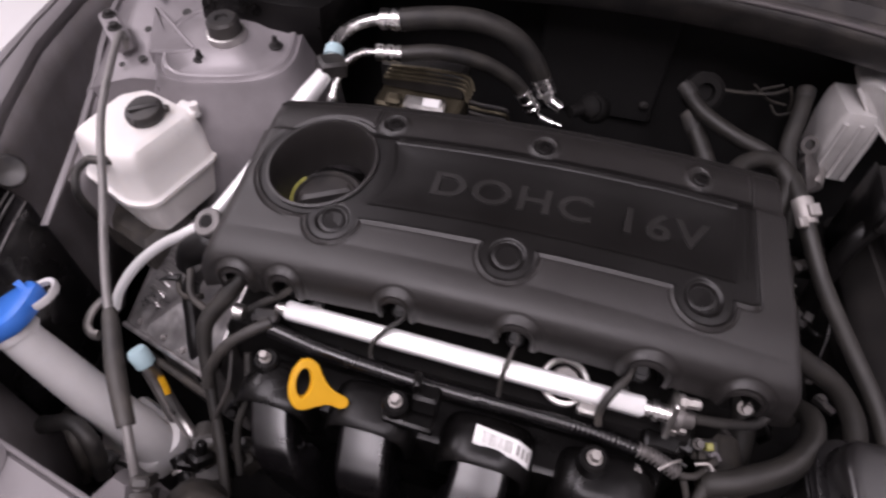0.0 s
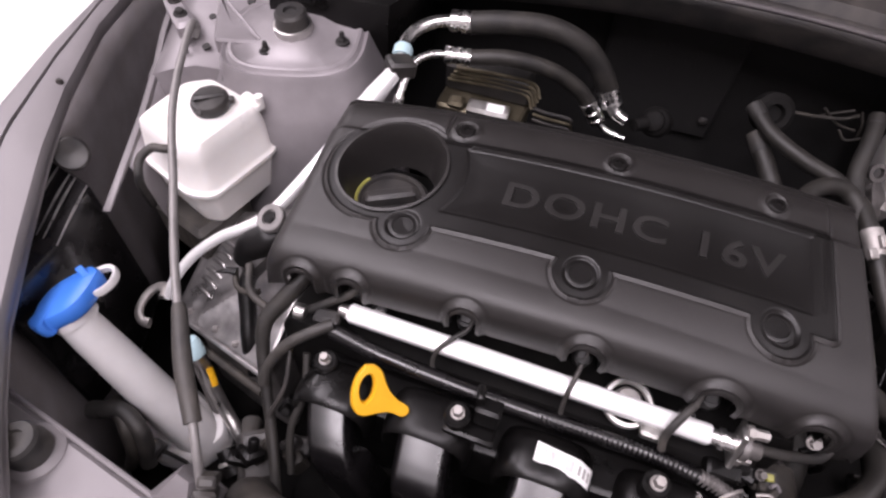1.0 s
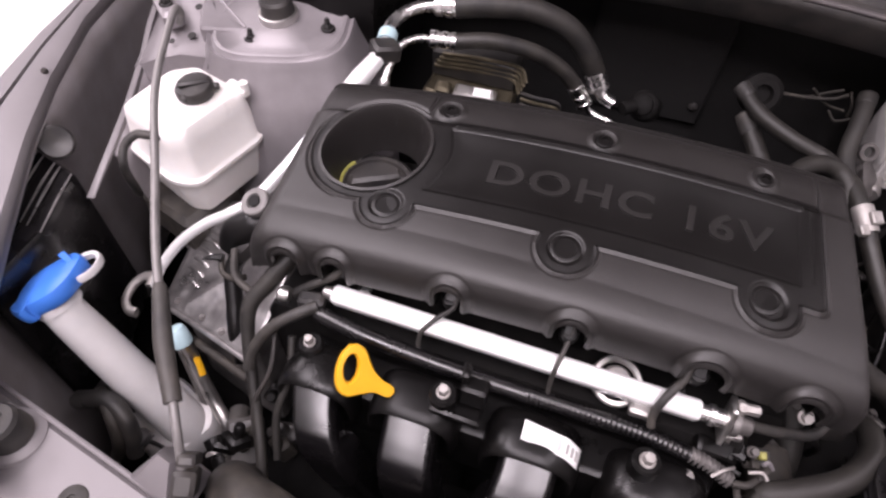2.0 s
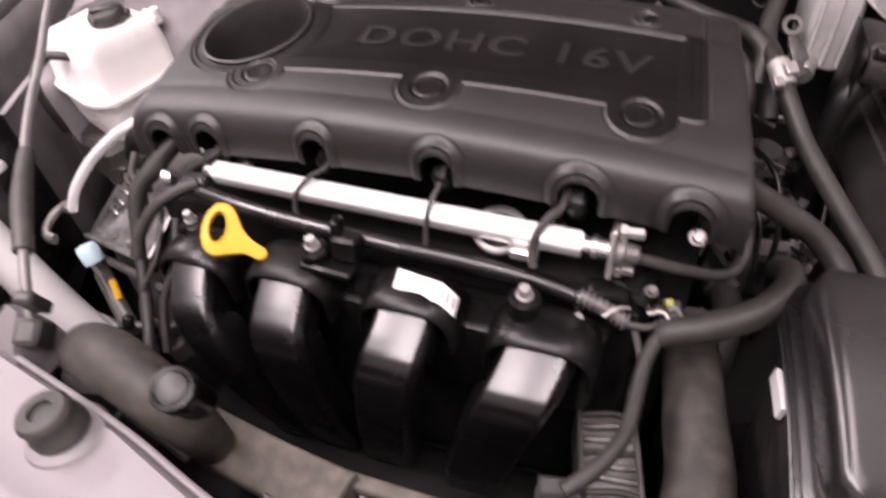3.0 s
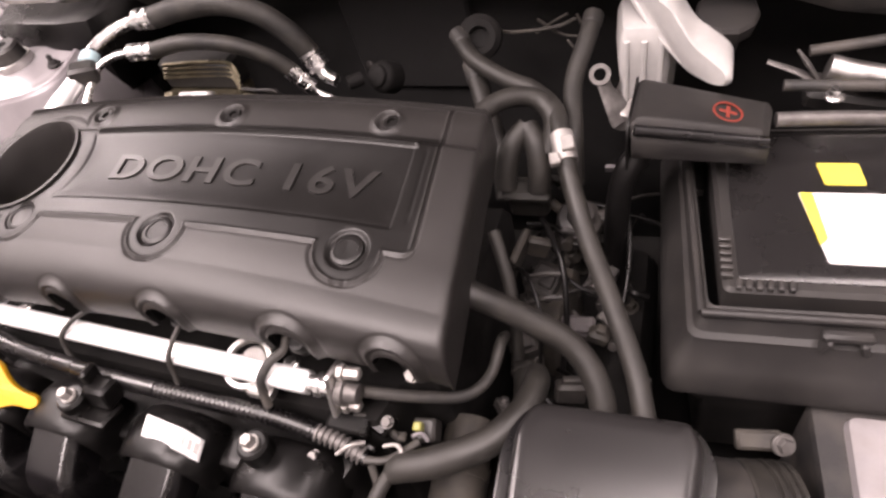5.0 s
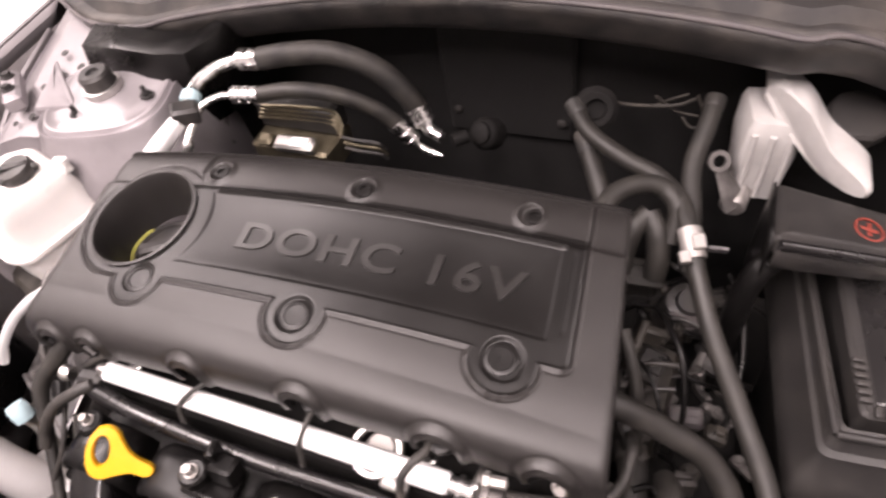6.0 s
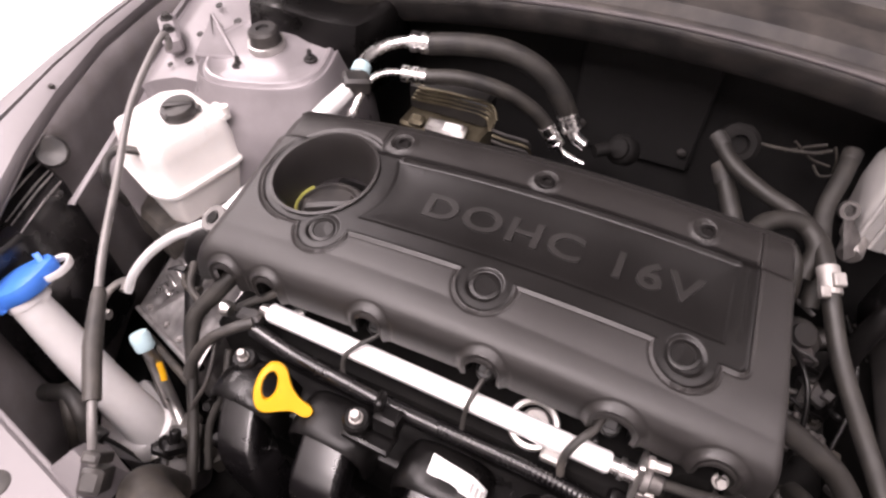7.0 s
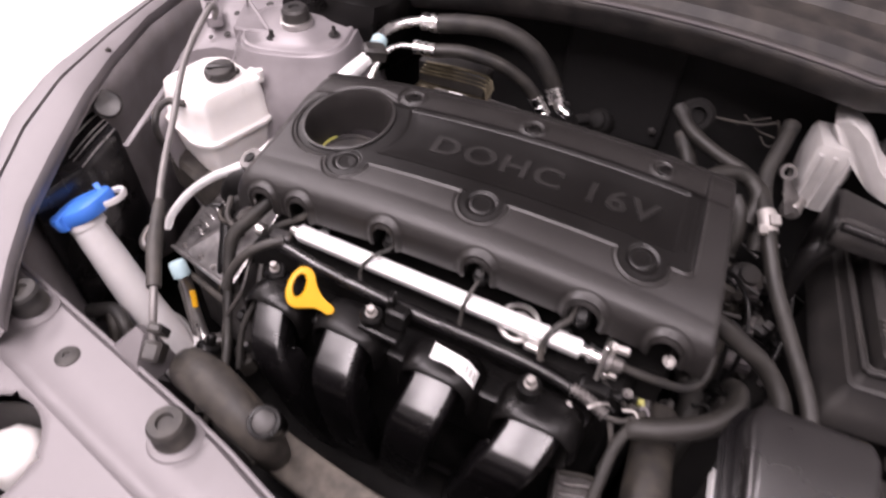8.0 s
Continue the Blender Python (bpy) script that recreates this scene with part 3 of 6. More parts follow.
def cover_shell():
    prof = [(-0.0478, -0.0445), (-0.0486, -0.0385), (-0.0490, -0.033), (-0.0488, -0.025), (-0.0472, -0.0165), (-0.0436, -0.0100), (-0.0380, -0.0058), (-0.030, -0.0030), (-0.020, -0.0012), (-0.006, 0.0)]
    prof += [(0.02, 0.0), (0.06, 0.0), (0.10, 0.0), (0.122, -0.001), (0.134, -0.006), (0.140, -0.016), (0.142, -0.040)]
    line = spline([Vector((y, z, 0)) for y, z in prof], 12)
    acc = np.concatenate([[0], np.cumsum([(b - a).length for a, b in zip(line, line[1:])])])
    ns = int(acc[-1] / 0.0010)
    s = np.linspace(0, acc[-1], ns)
    py, pz = np.interp(s, acc, [v.x for v in line]), np.interp(s, acc, [v.y for v in line])
    ends = [(-0.2455, -0.048), (-0.2455, -0.034), (-0.245, -0.020), (-0.2435, -0.010), (-0.240, -0.004), (-0.234, -0.0008)]
    xs = [e[0] for e in ends] + list(np.linspace(-0.230, 0.210, 440)) + [0.2122, 0.2140, 0.2152, 0.2158, 0.2160, 0.2160]
    zx = [e[1] for e in ends] + [0.0] * 440 + [-0.0003, -0.0011, -0.0030, -0.011, -0.030, -0.048]
    X, S = np.meshgrid(np.array(xs), s)
    Y, ZR = np.repeat(py[:, None], len(xs), 1), np.repeat(pz[:, None], len(xs), 1)
    ZX = np.repeat(np.array(zx)[None, :], ns, 0)
    top = ((Y > -0.03) & (ZR > -0.005)).astype(float)
    H = relief(X, Y) * top
    smax = 0.0240
    for cx, hw in ARCHES:
        hr = 1.25 * hw
        hood = np.where(S < 0.0322 - hr, np.abs(X - cx) - hr, np.hypot(X - cx, S - 0.0322 + hr) - hr)
        H += 0.0027 * step(hood - 0.0012, 0.0007) + 0.0009 * bell(hood + 0.0008, 0.0009) - 0.0009 * bell(hood + 0.0034, 0.0009) - 0.0006 * bell(hood - 0.0048, 0.0012)
        hw = 0.93 * hw
        s0 = smax - hw
        d = np.where(S < s0, np.abs(X - cx) - hw, np.hypot(X - cx, S - s0) - hw)
        near = np.abs(d) < 0.0007
        ang = np.arctan2(np.maximum(S - s0, 0), X - cx)
        X = np.where(near & (S >= s0), cx + hw * np.cos(ang), np.where(near & (S < s0), cx + np.sign(X - cx) * hw, X))
        S2 = np.where(near & (S >= s0), s0 + hw * np.sin(ang), S)
        Y, ZR, S = np.interp(S2, s, py), np.interp(S2, s, pz), S2
    hr = np.hypot(X - HOLE[0], Y - HOLE[1])
    near = (np.abs(hr - HOLE_R) < 0.0007) & (ZR > -0.01)
    Xs = np.where(near, HOLE[0] + (X - HOLE[0]) / hr * HOLE_R, X)
    Ys = np.where(near, HOLE[1] + (Y - HOLE[1]) / hr * HOLE_R, Y)
    X, Y = Xs, Ys
    keep = np.ones(X.shape, bool)
    keep &= ~((np.hypot(X - HOLE[0], Y - HOLE[1]) < HOLE_R - 0.0002) & (ZR > -0.01))
    for cx, hw in ARCHES:
        hw = 0.93 * hw
        s0 = smax - hw
        keep &= ~(np.where(S < s0, np.abs(X - cx) - hw, np.hypot(X - cx, S - s0) - hw) < -0.0003)
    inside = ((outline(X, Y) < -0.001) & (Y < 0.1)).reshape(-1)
    X = X + np.clip((X - 0.10) / 0.116, 0, 1) * (0.004 - 0.11 * Y)
    YY = np.where(Y > 0, Y * (1 + 0.30 * X) + 0.03 * X, Y + 0.02 * X)
    Z = 0.859 - 0.33 * X * X - 0.014 * X - 0.18 * X * np.clip(Y, 0, 0.11) + 0.16 * np.maximum(YY, -0.02) + np.maximum(ZR + ZX, -0.048)
    # along the rolled front edge the relief stands forward
    lean = np.clip((-0.02 - Y) / 0.028, 0, 1) * (Y < 0)
    co = np.stack([X, YY - H * lean, Z + H * (1 - 0.7 * lean)], -1)
    me_v = co.reshape(-1, 3)
    nx = len(xs)
    both = (B(), B())
    made = {}
    def vert(i, k):
        if (i, k) not in made:
            made[i, k] = both[k].verts.new(me_v[i])
        return made[i, k]
    kf = keep.reshape(-1)
    for j in range(ns - 1):
        for i in range(nx - 1):
            q = (j * nx + i, j * nx + i + 1, (j + 1) * nx + i + 1, (j + 1) * nx + i)
            if kf[q[0]] and kf[q[1]] and kf[q[2]] and kf[q[3]]:
                k = int(inside[q[0]])
                both[k].faces.new([vert(c, k) for c in q])
    return both


cover = thing("engine_cover", "black moulded plastic engine cover with raised lettering", "engine cover", (0, 0.04, 0.80))
shell, name_panel = cover_shell()
part("cover_shell", shell, COVER, cover, sharp=50)
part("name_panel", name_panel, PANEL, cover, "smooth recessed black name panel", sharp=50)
bm = B()
loops = []
for r, h in ((HOLE_R + 0.0005, -0.0015), (HOLE_R + 0.0015, 0.0016), (HOLE_R - 0.001, 0.0020), (HOLE_R - 0.0022, 0.0), (HOLE_R - 0.006, -0.020), (HOLE_R - 0.011, -0.046)):
    loops.append([cover_place(HOLE[0] + r * math.cos(a), HOLE[1] + r * math.sin(a), h) for a in (math.tau * k / 72 for k in range(72))])
loft(bm, loops, caps=False)
part("filler_well", bm, COVER, cover, "deep round well for the oil filler")
for bx, by in FRONT_BOLTS:
    bm = B()
    at = cover_place(bx, by, -0.0066)
    lathe(bm, [(0.0118, 0), (0.0118, 0.0042), (0.0108, 0.0048), (0.0085, 0.0049), (0.0078, 0.0040), (0, 0.0038)], at, (0, -0.12, 1), seg=24)
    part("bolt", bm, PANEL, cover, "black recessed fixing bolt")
for bx, by in BACK_BOLTS:
    bm = B()
    lathe(bm, [(0.0070, 0), (0.0070, 0.0030), (0.006, 0.0040), (0.0035, 0.0040), (0.003, 0.002), (0, 0.002)], cover_place(bx, by, -0.0075), (0, -0.12, 1), seg=20)
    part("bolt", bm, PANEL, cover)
for cx, hw in ARCHES:
    bm = B()
    hw = 0.93 * hw
    out = [(cx - hw * 0.98, -0.044), (cx - hw * 0.98, -0.031)] + [(cx - hw * 0.98 * math.cos(a), -0.031 + 0.0095 * math.sin(a)) for a in (math.pi * k / 14 for k in range(1, 14))] + [(cx + hw * 0.98, -0.031), (cx + hw * 0.98, -0.044)]
    loft(bm, [[Vector((x, -0.0475 + dy + max(0, (zr + 0.03)) * 0.75 + 0.02 * x, 0.859 - 0.33 * cx * cx - 0.014 * cx + zr - dy * 0.5 - 0.0015)) for x, zr in out] for dy in (0.0, 0.012, 0.03)], caps=False, closed=False)
    part("injector_arch", bm, MATTE, cover, "black arch cut in the front edge")
# raised lettering
txt = bpy.data.curves.new("lettering", "FONT")
txt.body, txt.extrude, txt.offset, txt.size, txt.space_character = "DOHC 16V", 0.03, 0.021, 1.0, 1.14
tob = new("lettering_text", txt)
me = bpy.data.meshes.new_from_object(tob)
bpy.data.objects.remove(tob)
bm = B()
bm.from_mesh(me)
bmesh.ops.remove_doubles(bm, verts=bm.verts, dist=1e-5)
lo = [min(v.co[k] for v in bm.verts) for k in range(3)]
hi = [max(v.co[k] for v in bm.verts) for k in range(3)]
for v in bm.verts:
    x = -0.074 + 0.222 * (v.co.x - lo[0]) / (hi[0] - lo[0])
    y = 0.0425 + 0.0240 * (v.co.y - lo[1]) / (hi[1] - lo[1])
    base_h = float(relief(np.array([x]), np.array([y]))[0])
    v.co = cover_place(x, y, base_h + 0.0016 * (v.co.z - lo[2]) / (hi[2] - lo[2]) - 0.0002)
left_over = set(bm.verts)
while left_over:
    stack, island = [left_over.pop()], []
    while stack:
        v = stack.pop()
        island.append(v)
        for e in v.link_edges:
            o = e.other_vert(v)
            if o in left_over:
                left_over.remove(o)
                stack.append(o)
    one = B()
    twin = {v: one.verts.new(v.co) for v in island}
    for f in {f for v in island for f in v.link_faces}:
        one.faces.new([twin[v] for v in f.verts])
    part("letter", one, LETTER, cover, "raised moulded letter", sharp=30)
bm.free()

# oil cap at the bottom of the well
oil_cap = thing("oil_cap", "black oil filler cap with a worn yellow ring", "oil cap", (-0.172, 0.06, 0.80))
bm = B()
c0 = cover_place(HOLE[0] - 0.004, HOLE[1] - 0.004, -0.056)
lathe(bm, [(0.036, 0), (0.036, 0.008), (0.032, 0.012), (0.028, 0.012), (0.027, 0.009), (0.012, 0.009), (0, 0.009)], c0, seg=32)
block(bm, c0 + Vector((0, 0, 0.014)), (0.046, 0.012, 0.014), euler(0, 0, 30), 0.003)
part("cap_body", bm, BLACK, oil_cap)
bm = B()
loft(bm, [[c0 + Vector((r * math.cos(a), r * math.sin(a), h)) for a in (math.radians(150 + 150 * k / 30) for k in range(31))] for r, h in ((0.0325, 0.0121), (0.0320, 0.0133), (0.0300, 0.0133), (0.0295, 0.0121))], caps=False, closed=False)
part("marking", bm, LIME, oil_cap, "worn yellow ring marking")

# ---------------------------------------------------------------- fuel rail
rail = thing("fuel_rail", "bright polished metal fuel rail along the intake", "fuel rail", (-0.02, -0.057, 0.77))
RL, RR = Vector((-0.169, -0.057, 0.792)), Vector((0.126, -0.057, 0.785))
def bar(bm, a, b, w, h, r=0.003):
    d = (b - a).normalized()
    side = d.cross(Vector((0, -0.35, 1))).normalized()
    up = side.cross(d).normalized()
    ol = rounded([(-w / 2, -h / 2), (w / 2, -h / 2), (w / 2, h / 2), (-w / 2, h / 2)], r, 3)
    loft(bm, [[p + side * (q.x * k) + up * (q.y * k) for q in ol] for p, k in ((a, 0.75), (a + d * 0.003, 1.0), (b - d * 0.002, 1.0), (b, 0.85))])
bm = B()
bar(bm, RL, RR, 0.0160, 0.0145, 0.0035)
part("tube", bm, RAIL, rail)
ax = (RR - RL).normalized()
bm = B()
lathe(bm, [(0.0062, 0), (0.0062, 0.008), (0.0085, 0.0085), (0.0085, 0.012), (0.007, 0.0125), (0.007, 0.020)], RR - ax * 0.002, ax, 20)
part("end_fitting", bm, STEEL, rail)
bm = B()
block(bm, RR + ax * 0.020, (0.0042, 0.019, 0.037), euler(-18, 0, 0), 0.0016)
part("collar", bm, ALU, rail, "flat metal flange plate")
bm = B()
lathe(bm, [(0.0100, 0), (0.0104, 0.001), (0.0104, 0.005), (0.0078, 0.006), (0.0068, 0.014), (0.0055, 0.015)], RR + ax * 0.0225, ax, 20)
part("union_nut", bm, OILED, rail, "stained metal union nut")
bm = B()
lathe(bm, [(0.0055, 0), (0.006, 0.003), (0.0045, 0.009), (0.003, 0.010)], RL + ax * 0.001, -ax, 16)
part("end_plug", bm, ALU, rail)
for x in (0.088,):
    bm = B()
    block(bm, RL.lerp(RR, (x + 0.173) / 0.30) + Vector((0, -0.009, -0.010)), (0.020, 0.010, 0.010), bevel=0.002)
    part("bracket", bm, ALU, rail, "small metal bracket")
for x in (-0.150, 0.108):
    bm = B()
    hexbolt(bm, RL.lerp(RR, (x + 0.173) / 0.30) + Vector((0, 0.010, 0.002)), 0.0045, 0.005)
    part("bolt", bm, STEEL, rail)
for dy, dz, ln in ((0.006, 0.0125, 0.016), (-0.004, -0.0125, 0.013)):
    bm = B()
    lathe(bm, [(0.0052, 0), (0.0060, 0.001), (0.0060, 0.0045), (0.0042, 0.005), (0.0042, ln - 0.001), (0.0030, ln)], RR + ax * 0.0225 + Vector((0, dy, dz)), (1, 0.1, 0), 6)
    part("flange_bolt", bm, CAST, rail, "dull metal flange bolt", sharp=25)

# fuel line
bm = B()
tube(bm, [(0.150, -0.053, 0.779), (0.172, -0.048, 0.772), (0.197, -0.040, 0.762), (0.222, -0.028, 0.752), (0.234, -0.010, 0.752), (0.236, 0.014, 0.757), (0.233, 0.03, 0.74)], 0.0042, seg=12)
solo("fuel_line", bm, RUBBER, "black fuel line bending behind the engine", "fuel line")

# lifting eye behind the rail
bm = B()
ring = [(0.0190, -0.0015), (0.0202, 0.0), (0.0202, 0.003), (0.0190, 0.0042), (0.0160, 0.0042), (0.0148, 0.003), (0.0148, 0.0), (0.0160, -0.0015), (0.0190, -0.0015)]
lathe(bm, ring, (0.065, -0.047, 0.7740), (0.05, -0.30, 1), 36, caps=False)
solo("lifting_eye", bm, ALU, "shiny metal lifting eye under the fuel rail", "lifting eye")
bm = B()
lathe(bm, [(0.012, -0.012), (0.012, 0.001), (0.010, 0.003), (0, 0.003)], (0.066, -0.044, 0.771), (0.05, -0.30, 1), 24)
solo("core_plug", bm, CAST, "shiny round metal plug in the engine", "plug")

# injector wires over the rail
for k, (x, dx) in enumerate(((-0.070, -0.018), (0.021, -0.004), (0.108, -0.012))):
    bm = B()
    z0 = 0.859 - 0.33 * x * x
    tube(bm, [(x + 0.002, -0.036, z0 - 0.040), (x, -0.046, z0 - 0.050), (x + dx * 0.5, -0.056, 0.8035), (x + dx, -0.0655, 0.7955), (x + dx * 1.15, -0.070, 0.782), (x + dx, -0.074, 0.772)], 0.0020 if k < 2 else 0.0032, seg=10)
    solo("injector_wire", bm, RUBBER, "thin black wire crossing over the fuel rail", "cable", group="injector wires")
for cx, hw in ARCHES[1:5]:
    bm = B()
    z0 = 0.859 - 0.33 * cx * cx
    block(bm, (cx, -0.034, z0 - 0.047), (0.014, 0.020, 0.014), euler(35, 0, 0), 0.003)
    lathe(bm, [(0.0075, 0), (0.0075, 0.012), (0.006, 0.014), (0, 0.014)], (cx, -0.036, z0 - 0.058), (0, -0.4, 1), 16)
    solo("injector_plug", bm, MATTE, "black injector plug under the cover arch", "plug", group="injector plugs")

# ---------------------------------------------------------------- intake manifold
manifold = thing("intake_manifold", "glossy black plastic intake manifold with four runners", "intake manifold", (-0.02, -0.15, 0.5))
bm = B()
slab(bm, [(-0.195, -0.112), (0.150, -0.112), (0.160, -0.070), (-0.195, -0.066)], [(0.66, 0.004), (0.728, 0.0), (0.735, 0.002), (0.737, 0.006)], 0.012)
part("flange", bm, MATTE, manifold)
RUNNERS = [(-0.161, 0.039, 0.757, 0.012, 0.030), (-0.078, 0.044, 0.761, 0.005, 0.006), (0.017, 0.046, 0.757, 0.0, -0.020), (0.112, 0.050, 0.749, -0.006, -0.030)]
for cx, w, zt, lean, drift in RUNNERS:
    path = [(-0.110, zt + 0.0048), (-0.122, zt), (-0.134, zt - 0.0056), (-0.146, zt - 0.0116), (-0.156, zt - 0.0180), (-0.163, zt - 0.029), (-0.166, zt - 0.047), (-0.165, zt - 0.085), (-0.159, zt - 0.14), (-0.146, zt - 0.20)]
    line = spline([Vector((cx + lean * max(0.0, -0.122 - y) / 0.04 + drift * max(0.0, min(1.5, (zt - z - 0.006) / 0.12)), y, z)) for y, z in path], 6)
    bm = B()
    loops = []
    for k, (p, side, up, t) in enumerate(frames(line)):
        ww = w * (1.0 if k < 18 else 1.0 + 0.03 * min(1, (k - 18) / 18))
        ol = rounded([(-ww / 2, -0.018), (ww / 2, -0.018), (ww / 2, 0.0055), (ww / 2 - 0.0045, 0.0135), (-ww / 2 + 0.0045, 0.0135), (-ww / 2, 0.0055)], 0.0022, 3)
        s = Vector((1, 0, 0))
        u = s.cross(t).normalized()
        if u.dot(Vector((0, -0.5, 1))) < 0:
            u = -u
        loops.append([p - u * 0.0135 + s * q.x + u * q.y for q in ol])
    loft(bm, loops)
    runner = part("runner", bm, GLOSS, manifold)
    bm = B()
    arch = []
    for f in range(23):
        a = math.pi * f / 22
        ca, sa = math.cos(a), math.sin(a)
        arch.append((cx - (w / 2 + 0.016) * math.copysign(abs(ca) ** 0.75, ca), sa ** 0.62))
    loft(bm, [[Vector((cx + (x - cx) * k, y, zt - 0.034 + h * q)) for x, q in arch] for y, k, h in ((-0.1265, 0.84, 0.0352), (-0.1275, 0.90, 0.038), (-0.125, 0.96, 0.0405), (-0.118, 1.0, 0.042), (-0.100, 1.0, 0.043), (-0.090, 0.97, 0.040), (-0.084, 0.92, 0.032))], caps=False, closed=False)
    part("collar", bm, MATTE, runner, "black arched collar")
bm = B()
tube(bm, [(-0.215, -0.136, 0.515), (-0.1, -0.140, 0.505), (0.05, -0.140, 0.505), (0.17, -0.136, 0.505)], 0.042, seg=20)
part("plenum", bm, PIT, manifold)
for at, r in (((-0.058, -0.104, 0.781), 0.0052), ((0.097, -0.101, 0.772), 0.0055), ((-0.176, -0.093, 0.769), 0.0046)):
    bm = B()
    lathe(bm, [(0.011, -0.03), (0.011, -0.002), (0.009, 0.0)], at, seg=20)
    boss = part("boss", bm, MATTE, manifold)
    bm = B()
    hexbolt(bm, at, r * 0.85, 0.009, (0, -0.1, 1), 1.3)
    part("bolt", bm, CAST, boss, "dull metal hex bolt")
# bar-code label on the third runner
bm = B()
def label_at(u, v, h=0.0):
    """A place on the label: u along, v towards the front; its end bends down."""
    x = 0.006 + 0.046 * u
    y = -0.0995 - 0.0135 * v - 0.004 * u
    drop = 0.010 * max(0, u - 0.72) ** 1.3 / 0.19
    return Vector((x, y, 0.7715 - 0.009 * u * 0.35 - drop - 0.006 * v + h))
sheet(bm, [[label_at(u / 16, v) for u in range(17)] for v in (0, 0.33, 0.66, 1.0)])
label = part("barcode_label", bm, PAPER, manifold, "white bar-code sticker")
thick(label, 0.0004)
bm = B()
u = 0.12
rng = random.Random(3)
while u < 0.68:
    wd = rng.choice((0.008, 0.012, 0.02))
    sheet(bm, [[label_at(uu, v, 0.0005) for uu in (u, u + wd)] for v in (0.2, 0.5, 0.8)])
    u += wd + rng.choice((0.010, 0.014, 0.026))
for u0 in (0.74, 0.83, 0.91):
    sheet(bm, [[label_at(uu, v, 0.0006) for uu in (u0, u0 + 0.05)] for v in (0.25, 0.5, 0.75)])
part("print", bm, GREYINK, label, "grey bar-code print")

# harness clip beside the bolt
clip = thing("harness_clip", "black plastic clip bracket holding the wiring harness", "clip", (-0.04, -0.095, 0.76))
bm = B()
block(bm, (-0.036, -0.094, 0.777), (0.020, 0.016, 0.020), euler(-12, 0, 0), 0.0025)
block(bm, (-0.046, -0.106, 0.766), (0.040, 0.022, 0.007), euler(-15, 4, 0), 0.002)
part("bracket", bm, MATTE, clip)
bm = B()
block(bm, (-0.045, -0.088, 0.788), (0.006, 0.014, 0.016), euler(-12, 0, 10), 0.002)
part("tab", bm, MATTE, clip)

# ---------------------------------------------------------------- dipstick
dip = thing("dipstick", "yellow plastic oil dipstick handle with a finger ring", "dipstick", (-0.115, -0.10, 0.76))
ex, ey = Vector((0.80, 0.0, -0.60)), Vector((0.265, 0.897, 0.353))
ey = (ey - ex * ey.dot(ex)).normalized()
nrm = ex.cross(ey).normalized()
c0 = Vector((-0.127, -0.111, 0.788))
TEAR = spline([Vector((u, v, 0)) for u, v in ((-0.0140, 0.0125), (-0.008, 0.0165), (-0.0005, 0.0160), (0.007, 0.0110), (0.0145, 0.0068), (0.024, 0.0045), (0.0345, 0.0045), (0.0378, 0.0), (0.0345, -0.0048), (0.024, -0.0070), (0.016, -0.0130), (0.008, -0.0200), (0.001, -0.0212), (-0.006, -0.0170), (-0.0118, -0.0085), (-0.0150, 0.0020), (-0.0140, 0.0125))], 8)[:-1]
bm = B()
loops = []
for p in TEAR:
    a = math.atan2(p.y + 0.0015, p.x + 0.003)
    ca, sa = math.cos(a), math.sin(a)
    tl = math.radians(117)
    ri = 1 / math.sqrt((math.cos(a - tl) / 0.0105) ** 2 + (math.sin(a - tl) / 0.0055) ** 2)
    o = Vector((p.x, p.y))
    n = Vector((-0.003 + ri * ca, -0.0015 + ri * sa))
    d = (o - n).normalized()
    loops.append([c0 + ex * q.x + ey * q.y + nrm * h for q, h in ((o, -0.0022), (o, 0.0022), (o - d * 0.0012, 0.0038), (n + d * 0.0014, 0.0042), (n, 0.0022), (n, -0.0022), (n + d * 0.0014, -0.0042), (o - d * 0.0012, -0.0038))])
loft(bm, loops + [loops[0]], caps=False)
bmesh.ops.remove_doubles(bm, verts=bm.verts, dist=1e-6)
part("handle", bm, YELLOW, dip)
bm = B()
tube(bm, [c0 + ex * 0.030 - nrm * 0.003, c0 + ex * 0.036 - nrm * 0.012, c0 + Vector((0.034, 0.02, -0.09))], 0.0034, seg=10)
part("guide_tube", bm, DARK, dip, "thin dark guide tube")

# ---------------------------------------------------------------- wiring harness
harness = thing("wiring_harness", "black corrugated wiring harness with taped sections", "wiring harness", (0, -0.075, 0.76))
HP = [(-0.178, -0.072, 0.781), (-0.140, -0.077, 0.779), (-0.100, -0.079, 0.776), (-0.050, -0.081, 0.775), (0.000, -0.080, 0.771), (0.050, -0.078, 0.767), (0.095, -0.077, 0.762), (0.130, -0.078, 0.755), (0.165, -0.083, 0.742)]
bm = B()
tube(bm, HP[:3], 0.0066, seg=14)
part("conduit", bm, GLOSS, harness)
bm = B()
tube(bm, HP[2:5], 0.0064, seg=14)
part("tape", bm, GLOSS, harness, "black cloth tape")
bm = B()
tube(bm, HP[4:8], 0.0066, seg=14, ribs=0.0007)
part("conduit", bm, GLOSS, harness)
bm = B()
tube(bm, HP[7:], 0.0058, seg=12)
part("tape", bm, GLOSS, harness)

